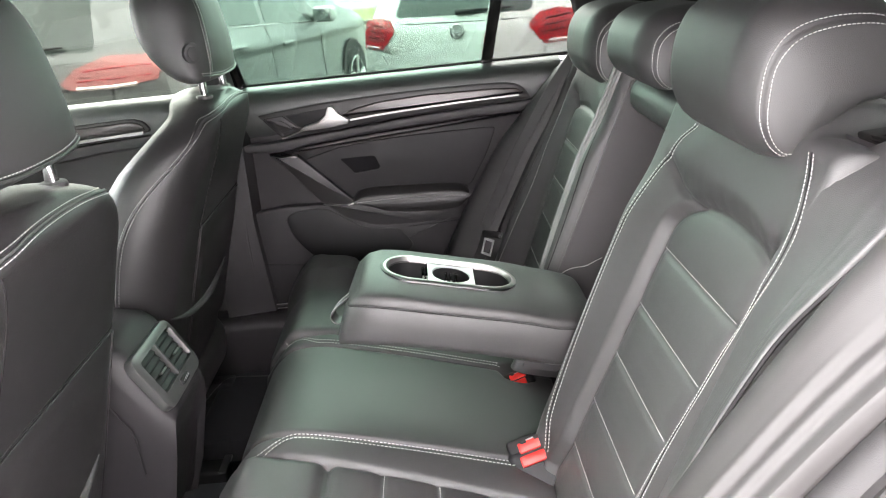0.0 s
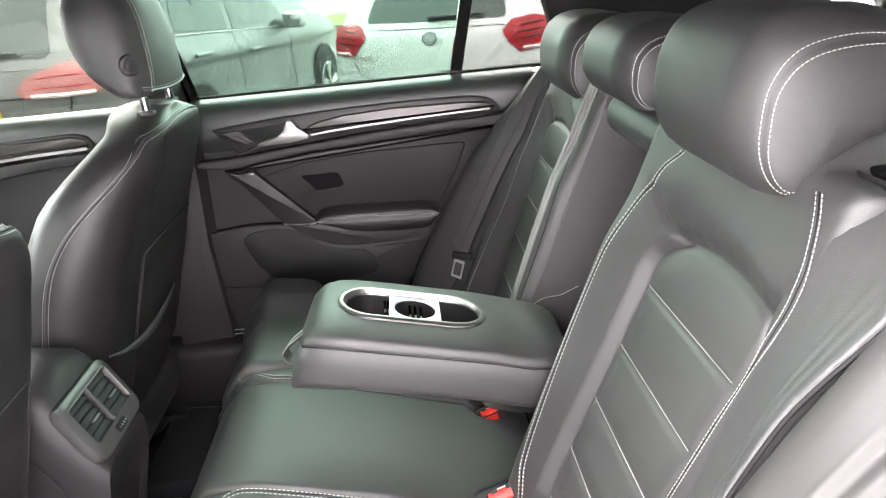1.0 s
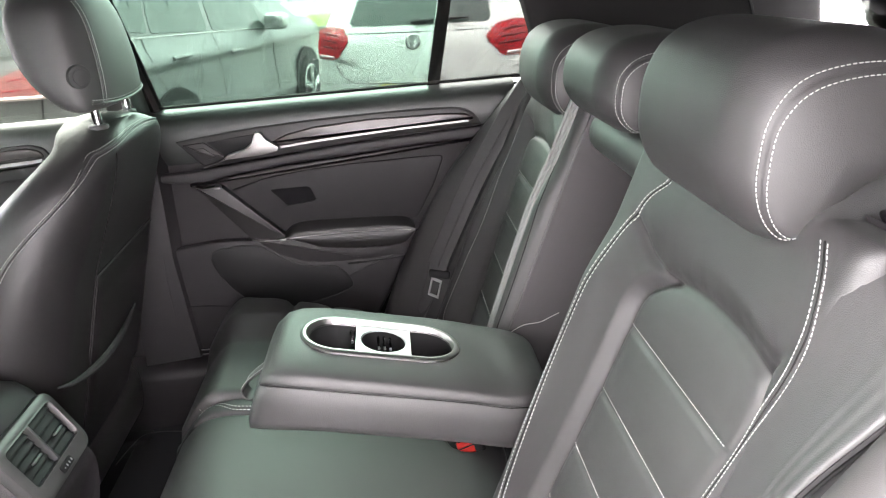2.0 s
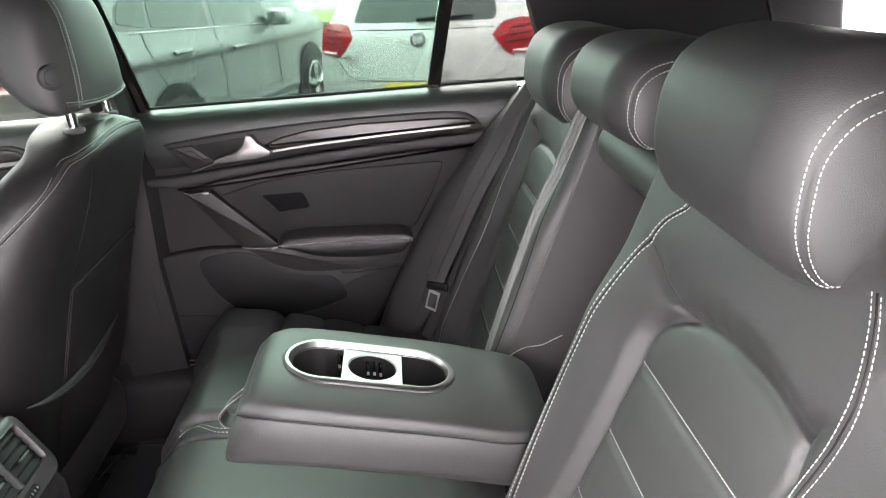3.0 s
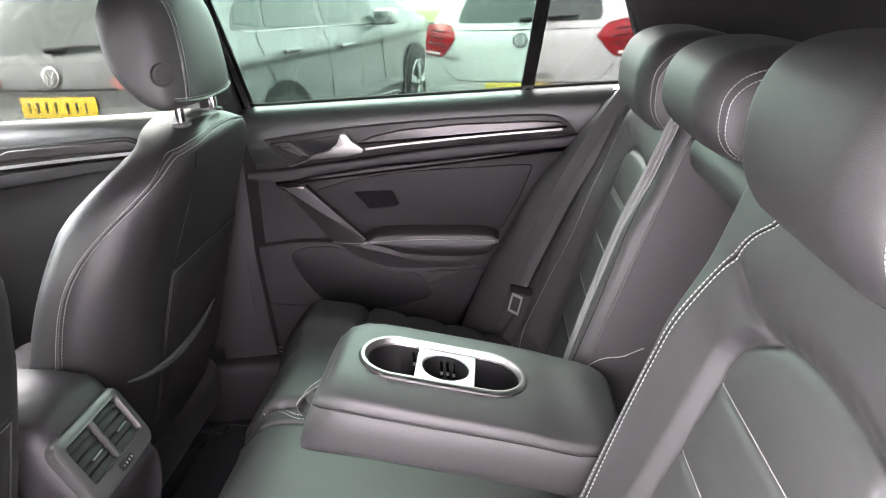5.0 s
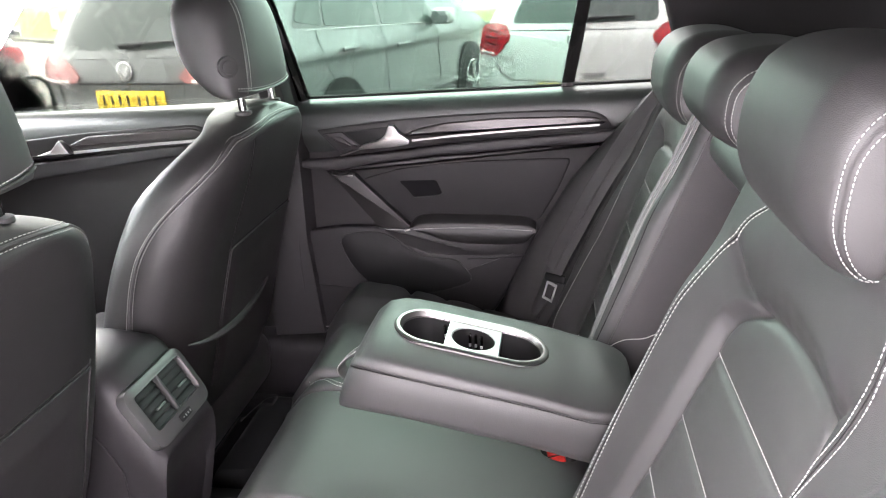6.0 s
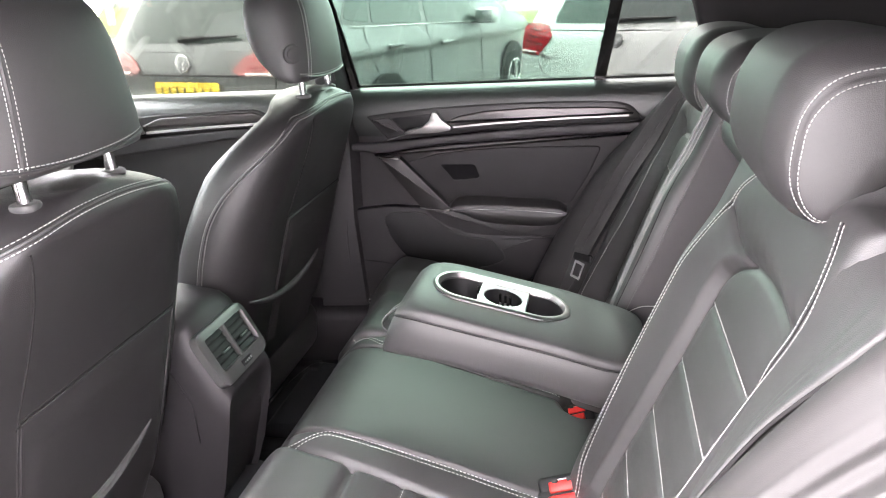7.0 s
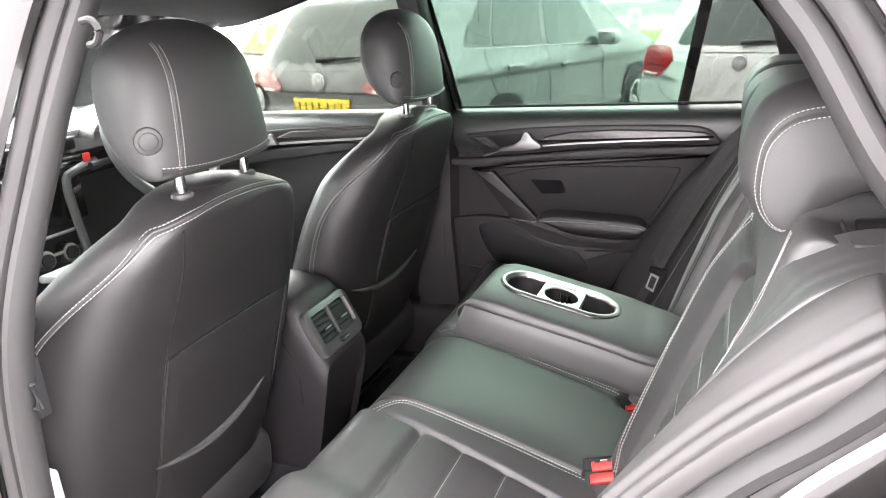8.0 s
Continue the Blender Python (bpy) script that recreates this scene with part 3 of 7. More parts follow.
part("top_roll", loft(roll), LEATHER, mid, "rolled leather pad over the recess")
part("lower_edge", stitches([[p for p in spline([(0.897, 0.1325, 0.610), (0.909, 0.132, 0.620), (0.926, 0.131, 0.628), (0.952, 0.130, 0.631), (0.969, 0.129, 0.639), (0.984, 0.128, 0.646)], 10)]], r=0.0008, pitch=0.003, fill=0.98), THREAD, mid, "pale seam")
part("seam", tube([Vector((back_x(z) - 0.012, 0.1355, z)) for z in [0.45 + 0.02 * i for i in range(26)]], 0.0025, 6), LEATHER, mid)


# armrest
ARM_TOP = ((0.535, 0.690), (0.545, 0.712), (0.565, 0.722), (0.60, 0.7195), (0.70, 0.698), (0.80, 0.675), (0.86, 0.657), (0.93, 0.640))


def arm_top(x, y):
    e = abs(y) / 0.11
    return smooth_table(ARM_TOP, x) - 0.014 * e**3 - (0.004 * math.sin(70 * x + 9 * y) * step(0.80, 0.90, x) * (1 - e * e))


RINGC, RING_L, RING_W = (0.692, -0.003), 0.110, 0.051


def stadium(l, w, n=64, cx=RINGC[0], cy=RINGC[1]):
    out = []
    for i in range(n):
        a = 2 * math.pi * i / n
        c, s = math.cos(a), math.sin(a)
        out.append((cx + math.copysign(max(0.0, l - w), c) + w * c, cy + w * s))
    return out


def arm_body():
    """Sides, front and underside as rings, with a top that has a hole for the cup tray."""
    bm = bmesh.new()
    n = 64
    hole = stadium(RING_L - 0.004, RING_W - 0.004, n)
    outer = []
    for i in range(n):
        a = 2 * math.pi * i / n
        c, s = math.cos(a), math.sin(a)
        m = max(abs(c) / 1.0, abs(s) / 0.62)
        q = (abs(c) ** 6 + (abs(s) / 0.7) ** 6) ** (-1 / 6)
        outer.append((0.727 + 0.188 * max(-1, min(1, c * q * 1.0)), 0.1005 * max(-1, min(1, s * q / 0.7))))
    rows = []
    for k in range(9):
        t = k / 8
        row = []
        for (hx, hy), (ox, oy) in zip(hole, outer):
            x, y = hx + (ox - hx) * t, hy + (oy - hy) * t
            row.append(bm.verts.new(Vector((x, y, arm_top(x, y)))))
        rows.append(row)
    # down the sides: the front leans back underneath
    for k, (inset, down) in enumerate(((-0.0035, 0.0022), (-0.006, 0.006), (-0.0075, 0.011), (-0.0078, 0.0150), (-0.0058, 0.0172), (-0.0078, 0.0195), (-0.0085, 0.045), (-0.007, 0.072), (-0.003, 0.084), (0.008, 0.090))):
        row = []
        for ox, oy in outer:
            lean = 0.034 * down / 0.08 * step(0.62, 0.54, ox)
            sx = (ox - 0.727) * (1 - inset / 0.19) + 0.727 - lean
            sy = oy * (1 - inset / 0.107)
            row.append(bm.verts.new(Vector((sx, sy, arm_top(ox, oy) - down))))
        rows.append(row)
    for a, b in zip(rows, rows[1:]):
        for i in range(n):
            k = (i + 1) % n
            bm.faces.new((a[i], a[k], b[k], b[i]))
    bm.faces.new(rows[-1])
    bmesh.ops.recalc_face_normals(bm, faces=bm.faces)
    return bm, outer


body, arm_outline = arm_body()
arm = part("armrest", body, LEATHER, rear_seat, "folded-down leather armrest with cup holders", angle=180)
seam = []
for x, y in arm_outline + arm_outline[:1]:
    lean_ = 0.034 * 0.0172 / 0.08 * step(0.62, 0.54, x)
    seam.append(Vector(((x - 0.727) * (1 + 0.0066 / 0.19) + 0.727 - lean_, y * (1 + 0.0066 / 0.107), arm_top(x, y) - 0.0172)))
part("piping", tube(seam, 0.0009, 6), SEAM, arm)


def ring_of(l, w, z_off, n=64):
    return [Vector((x, y, smooth_table(ARM_TOP, x) + z_off)) for x, y in stadium(l, w, n)]


def grid_rings(rings):
    """A skin through the rings, closed at the last one alone."""
    bm = loft(rings, True, False)
    bm.verts.ensure_lookup_table()
    n = len(rings[-1])
    bm.faces.new(bm.verts[-n:])
    return bm


rim = [ring_of(RING_L + 0.002, RING_W + 0.002, -0.004), ring_of(RING_L + 0.002, RING_W + 0.002, 0.001), ring_of(RING_L - 0.002, RING_W - 0.002, 0.0036),
       ring_of(RING_L - 0.006, RING_W - 0.006, 0.0034), ring_of(RING_L - 0.0078, RING_W - 0.0078, 0.0005), ring_of(RING_L - 0.0098, RING_W - 0.0098, -0.006)]
part("cup_holder_rim", loft(rim, True, False), CHROME, arm, "satin chrome oval rim")
tray = [ring_of(RING_L - 0.0095, RING_W - 0.0095, -0.004), ring_of(RING_L - 0.012, RING_W - 0.012, -0.05), ring_of(RING_L - 0.02, RING_W - 0.02, -0.060), ring_of(0.02, 0.004, -0.060)]
part("cup_tray", grid_rings(tray), DARK, arm, "deep black cup tray")


def insert_plate():
    bm = bmesh.new()
    n = 48
    rows = []
    cx, cy = 0.695, -0.003
    for sq, r, dz in ((0.0, 0.0305, -0.005), (0.0, 0.0325, -0.0025), (1.0, 0.0, -0.0025), (1.0, 0.0, -0.014)):
        row = []
        for i in range(n):
            a = 2 * math.pi * i / n
            c, s = math.cos(a), math.sin(a)
            if sq:
                q = 1 / max(abs(c), abs(s))
                x, y = cx + 0.0385 * c * q, cy + 0.0400 * s * q
            else:
                x, y = cx + r * c, cy + r * s
            row.append(bm.verts.new(Vector((x, y, smooth_table(ARM_TOP, x) + dz))))
        rows.append(row)
    for a, b in zip(rows, rows[1:]):
        for i in range(n):
            k = (i + 1) % n
            bm.faces.new((a[i], a[k], b[k], b[i]))
    bmesh.ops.recalc_face_normals(bm, faces=bm.faces)
    return bm


part("cup_insert", insert_plate(), SILVER, arm, "silver cup insert with a round hole", angle=25)
liner = [[Vector((0.695 + r * math.cos(2 * math.pi * i / 40), -0.003 + r * math.sin(2 * math.pi * i / 40), smooth_table(ARM_TOP, 0.695 + r * math.cos(2 * math.pi * i / 40)) + dz)) for i in range(40)] for r, dz in ((0.0306, -0.0045), (0.0300, -0.03), (0.0285, -0.056), (0.004, -0.056))]
part("cup_liner", grid_rings(liner), DARK, arm, "dark round cup liner")
for dx, wall_y, zc in ((-0.0085, 0.0245, 0.677), (0.0, 0.0255, 0.675), (0.0085, 0.0245, 0.673), (-0.0475, 0.0365, 0.685), (-0.0415, 0.0365, 0.684)):
    clip = part("grip_clip", box(Vector((0.695 + dx, wall_y, zc)), (0.0042, 0.006, 0.024), 0.0012), GLOSS, arm, "gloss black grip clip")
    part("clip_tab", box(Vector((0.695 + dx, wall_y - 0.0034, zc - 0.005)), (0.0036, 0.002, 0.0048), 0.0005), SILVER, clip, "small pale tab")
# a narrow strap hangs in a loop from the armrest's front
loop = spline([(0.550, -0.004, 0.692), (0.528, -0.003, 0.678), (0.508, -0.002, 0.664), (0.494, 0.0, 0.651), (0.4885, 0.0, 0.640), (0.493, -0.002, 0.6305), (0.503, -0.004, 0.629), (0.518, -0.006, 0.637), (0.536, -0.008, 0.652), (0.550, -0.009, 0.664)], 8)
heads = [(loop[min(i + 1, len(loop) - 1)] - loop[max(i - 1, 0)]).normalized() for i in range(len(loop))]
faces_ = [Vector((0.25, 1.0, 0.12)).cross(d).normalized() for d in heads]
strap = part("pull_strap", ribbon(loop, 0.023, 0.0026, faces_), LEATHER, arm, "leather pull strap with white stitching")
outward = [n if n.dot(p - Vector((0.520, -0.004, 0.655))) > 0 else -n for n, p in zip(faces_, loop)]
for o in (-0.0092, 0.0092):
    part("strap_stitching", stitches([[p + n.cross(d).normalized() * o + n * 0.0019 for p, n, d in zip(loop, outward, heads)]], r=0.0006, pitch=0.004), THREAD, strap, "white stitching")

# rear head restraints
HEAD = smooth_outline([(0.980, 1.045), (0.987, 1.092), (1.012, 1.128), (1.062, 1.138), (1.115, 1.126), (1.140, 1.090), (1.144, 1.045), (1.124, 1.024), (1.096, 1.018), (1.068, 0.999), (1.044, 0.975), (1.020, 0.968), (0.998, 0.986), (0.984, 1.015)], 5)
CAP = smooth_outline([(1.000, 1.040), (1.005, 1.072), (1.025, 1.096), (1.062, 1.105), (1.103, 1.102), (1.125, 1.085), (1.131, 1.052), (1.119, 1.034), (1.090, 1.026), (1.062, 1.008), (1.040, 0.986), (1.024, 0.979), (1.010, 0.990), (1.001, 1.012)], 5)


def rear_headrest(yc, zb, sz, w):
    ob = thing("rear_headrest", "black leather rear headrest with white double stitching", "headrest", "rear headrests", at=(1.05, yc, 0.95))

    def ring(y, q, crown):
        return [Vector((x + (u - x) * q - (crown if x < 1.0 else 0) - 1.05, y, zb + (z + (v - z) * q - 0.968) * sz - 0.95)) for (x, z), (u, v) in zip(HEAD, CAP)]

    def inset(edge):
        """How far the outline has drawn in at this distance from the end."""
        r = 0.046
        if edge >= r:
            return 0.0
        s = 1 - max(0.0, edge) / r
        return 1.22 * (1 - (1 - s**1.55) ** (1 / 1.55)) + 0.07 * math.exp(-(((edge - 0.0052) / 0.0022) ** 2))

    ys = [-w + 0.0012 * i for i in range(12)] + [-w + 0.0144 + 0.0035 * i for i in range(10)]
    ys += [ys[-1] + (-2 * ys[-1]) * i / 14 for i in range(1, 14)]
    ys += [-y for y in reversed(ys[:22])]
    rings = [ring(y, inset(w - abs(y)), 0.003 * (1 - (y / w) ** 2)) for y in ys]
    # close the ends with a softly padded panel
    mid_ = Vector((1.055 - 1.05, 0, zb + 0.077 * sz - 0.95))
    for end in (0, -1):
        c = mid_ + Vector((0, rings[end][0].y, 0))
        extra = []
        for k in (0.85, 0.6, 0.3, 0.08):
            extra.append([c + (p - c) * k + Vector((0, (1 if end else -1) * 0.007 * (1 - k * k), 0)) for p in rings[end]])
        rings = list(reversed(extra)) + rings if end == 0 else rings + extra
    part("cushion", loft(rings), LEATHER, ob, angle=180)
    rows = []
    for sg in (-1, 1):
        for edge in (0.0070, 0.0012):
            line = ring(sg * (w - edge), inset(edge) - 0.03, 0.0)
            line = [p + Vector((0, sg * 0.0010, 0)) for p in line]
            rows.append(line[50:] + line[:36])
    part("double_stitching", stitches(rows, r=0.00050, pitch=0.0044, fill=0.72), THREAD, ob, "white double stitching")
    for sg in (-1, 1):
        part("post", tube([(0.055, sg * 0.06, zb + 0.10 * sz - 0.95), (0.055, sg * 0.06, -0.01)], 0.0055, 10), STEEL, ob, "bright steel post")
        part("post_collar", disc((0.055, sg * 0.06, 0.015), 0.014, 0.022, bevel=0.004), DARK, ob)
    return ob


rear_headrest(-0.303, 0.968, 0.94, 0.124)
rear_headrest(0.012, 0.985, 0.68, 0.114)
rear_headrest(0.335, 0.946, 0.86, 0.116)

# shoulder release catch on top of the backrest
def release(side):
    ob = thing("release_catch", "gloss black plastic backrest release catch", "catch", "release catches", at=(1.104, 0.466 * side + (0.024 if side > 0 else 0), 0.999))
    o = rounded([(-0.030, -0.052), (0.042, -0.052), (0.042, 0.052), (-0.030, 0.052)], 0.016)
    tip = Euler((0, radians(-8), 0)).to_matrix()
    rim_ = [[tip @ Vector((a * k, b * k, c)) for a, b in o] for k, c in ((1.04, -0.008), (1.03, -0.003), (0.97, 0.001), (0.90, 0.000), (0.86, -0.006), (0.80, -0.011))]
    part("bezel", loft(rim_), PLASTIC, ob, "rounded plastic surround")
    part("lever", box(tip @ Vector((0.004, 0, -0.006)), (0.044, 0.078, 0.010), 0.004, 3, rot=(0, -4, 0)), GLOSS, ob, "gloss black lever")
    part("pin", disc((0.036, 0.062 * -side, 0.012), 0.010, 0.022, bevel=0.004), STEEL, ob, "small bright pin")


release(-1)
release(1)

# belts and buckles
def buckle(x, y, z, face, label):
    ob = thing("belt_buckle", label, "belt buckle", "rear belt buckles", at=(x, y, z))
    n = Vector(face).normalized()
    up = Vector((-0.25, 0.70, 0.62))
    up = (up - n * up.dot(n)).normalized()
    ob.rotation_euler = Matrix((-n, up.cross(-n), up)).transposed().to_euler()
    part("housing", box((0.012, 0, -0.022), (0.056, 0.092, 0.085), 0.016, 4), DARK, ob, "black plastic housing")
    part("boot", box((-0.005, 0, 0.002), (0.016, 0.078, 0.070), 0.007, 3), DARK, ob, "black surround")
    part("release_button", box((-0.0175, 0.002, -0.0060), (0.012, 0.046, 0.018), 0.003, 3), RED, ob, "red push button")
    part("button_gap", box((-0.0155, 0, 0.0050), (0.008, 0.044, 0.004), 0.001, 1), DARK, ob)
    part("button_top", box((-0.0140, -0.002, 0.0165), (0.013, 0.046, 0.018), 0.003, 3), RED, ob, "red upper edge")
    for k in (-1, 1):
        part("slot", box((-0.0150, k * 0.012 - 0.002, 0.0245), (0.0135, 0.010, 0.006), 0.0008, 1), DARK, ob)
    part("slot_edge", box((-0.0135, -0.002, 0.0270), (0.006, 0.030, 0.0025), 0.0008, 1), SILVER, ob, "pale inner edge")
    return ob


buckle(0.808, -0.134, 0.412, (-0.15, -0.62, 0.77), "black belt buckle with a red button beside the backrest")
far_buckle = buckle(0.819, 0.140, 0.377, (-0.20, -0.55, 0.80), "small black belt buckle with a red button, sunk beside the cushion")
far_buckle.scale = (0.72, 0.72, 0.72)

belt = thing("seat_belt", "black woven rear seat belt hanging with its steel tongue", "seat belt", "seat belts", at=(0.85, 0.57, 0.5))
bb = Vector(belt.location)
path = spline([(1.045, 0.578, 0.99), (0.972, 0.575, 0.894), (0.925, 0.573, 0.82), (0.884, 0.572, 0.749), (0.840, 0.571, 0.66), (0.800, 0.570, 0.575), (0.780, 0.571, 0.51), (0.735, 0.575, 0.39)], 8)
path = [p + Vector((0.014, -0.008, 0.0)) for p in path]
along = (Vector(path[40]) - Vector(path[24])).normalized()
face_ = Vector((-0.62, -0.72, 0.32))
face_ = (face_ - along * face_.dot(along)).normalized()
across = along.cross(face_)
part("webbing", ribbon([p - bb for p in path], 0.046, 0.0018, face_), BELT, belt, "black woven webbing")
part("webbing", ribbon([p - bb + face_ * 0.005 + across * 0.010 for p in path[2:42]], 0.030, 0.0018, face_), BELT, belt)
turn = Matrix((across, along, face_)).transposed().to_4x4()
cover = box((0, 0, 0), (0.058, 0.020, 0.016), 0.006, 3, rot=(0, 0, 24))
cover.transform(Matrix.Translation(Vector((0.814, 0.558, 0.548)) - bb) @ turn)
part("tongue_cover", cover, DARK, belt, "black plastic tongue cover")
tq = bmesh.new()
for c, s in (((0.013, 0, 0), (0.005, 0.042, 0.003)), ((-0.013, 0, 0), (0.005, 0.042, 0.003)), ((0, 0.0185, 0), (0.031, 0.006, 0.003)), ((0, -0.0185, 0), (0.031, 0.007, 0.003))):
    box(c, s, 0.0008, 1, bm=tq)
tq.transform(Matrix.Translation(Vector((0.800, 0.554, 0.517)) - bb) @ turn @ Euler((0, 0, radians(12))).to_matrix().to_4x4())
part("tongue", tq, SILVER, belt, "bright steel tongue")

mbelt = thing("seat_belt", "grey woven middle seat belt lying folded over the backrest edge", "seat belt", "seat belts", at=(0.95, 0.2, 0.6))
bb = Vector(mbelt.location)
zs = [1.0, 0.975, 0.95, 0.92, 0.88, 0.84, 0.80, 0.75, 0.70, 0.65, 0.60, 0.55, 0.50]


def on_left_back(y, z, lift):
    p = sewn_point(0.024 - y, z, lift, True)
    return Vector((p.x, 0.024 - p.y, p.z))


for k, (wide, lift, aside) in enumerate(((0.024, 0.004, 0.0), (0.016, 0.0070, 0.002), (0.007, 0.0100, 0.004))):
    run = spline([on_left_back(0.176 + aside + 0.010 * step(0.62, 0.50, z) - 0.010 * step(0.88, 1.0, z), z, lift) - bb for z in zs], 6)
    part("webbing", ribbon(run, wide, 0.0018, (-0.88, -0.30, 0.36)), WEBBING, mbelt, "" if k else "grey woven webbing, folded")

# anchor loop between cushion and backrest, and the label on the backrest's inner side
tag = thing("anchor_tag", "black fabric anchor tag with a pale ring print", "tag", at=(0.868, -0.178, 0.425))
turn = Matrix.Rotation(radians(-68), 4, "Y") @ Matrix.Rotation(radians(14), 4, "Z")
tab = prism(rounded([(-0.014, -0.022), (0.014, -0.022), (0.014, 0.022), (-0.014, 0.022)], 0.004), 0.003, 0.0, 0.001, map_=lambda a, b_, c: (a, b_, c))
tab.transform(turn)
part("tab", tab, BELT, tag, "black fabric tab")
ring_ = tube([(0.006 * math.cos(2 * math.pi * k / 20), 0.006 * math.sin(2 * math.pi * k / 20), 0.0034) for k in range(21)], 0.0008, 6)
ring_.transform(turn)
part("ring_print", ring_, SILVER, tag, "pale ring print")


# ---------------------------------------------------------------- cabin: front seats
def rear_face(z):
    return smooth_table(((0.20, 0.03), (0.40, 0.10), (0.497, 0.131), (0.60, 0.162), (0.725, 0.202), (0.80, 0.232), (0.85, 0.254), (0.90, 0.276), (0.95, 0.294), (1.0, 0.304)), z)


def half_width(z):
    return smooth_table(((0.20, 0.24), (0.35, 0.26), (0.50, 0.292), (0.65, 0.299), (0.75, 0.289), (0.80, 0.277), (0.84, 0.262), (0.87, 0.249), (0.90, 0.229), (0.935, 0.192), (0.960, 0.146), (0.976, 0.106), (0.986, 0.060)), z)


def corner(z):
    """Radius of the rounded corners behind a front backrest."""
    return 0.58 * seat_depth(z)


def behind(y, z):
    """How far the rear face has turned forward at y."""
    w, rc = half_width(z), corner(z)
    t = min(1.0, max(0.0, (abs(y) - (w - rc)) / rc))
    return rc * (1 - math.sqrt(1 - t * t)) + 0.010 * min(1.0, abs(y) / w) ** 2


def seat_depth(z):
    return 0.18 - 0.080 * step(0.84, 0.992, z)


def seat_section(z, n=96):
    """A level cut through the backrest: flat behind, bolsters that reach forward at the sides."""
    w, xr = half_width(z), rear_face(z)
    top = step(0.86, 0.983, z)
    depth = seat_depth(z)
    if z > 0.953:
        xr -= 0.02 * step(0.953, 0.983, z)
    pts = []
    for i in range(n):
        a = 2 * math.pi * i / n
        c, s = math.cos(a), math.sin(a)
        e = 3.0
        q = (abs(c) ** e + abs(s) ** e) ** (-1 / e)
        x, y = c * q, s * q
        if x >= 0:
            px = xr - behind(y * w, z)
        else:
            px = xr - 0.010 - corner(z) + x * (depth - corner(z)) * 0.78 * (1 + 0.12 * (1 - top) * step(0.55, 0.95, abs(y)))
        pts.append(Vector((px, y * w, z)))
    return pts


def back_of_seat(y, z, lift=0.0):
    """A point on the rear face of a front backrest, y from its middle."""
    xr = rear_face(z) - (0.02 * step(0.953, 0.983, z) if z > 0.953 else 0)
    return Vector((xr - behind(y, z) + lift, y, z))


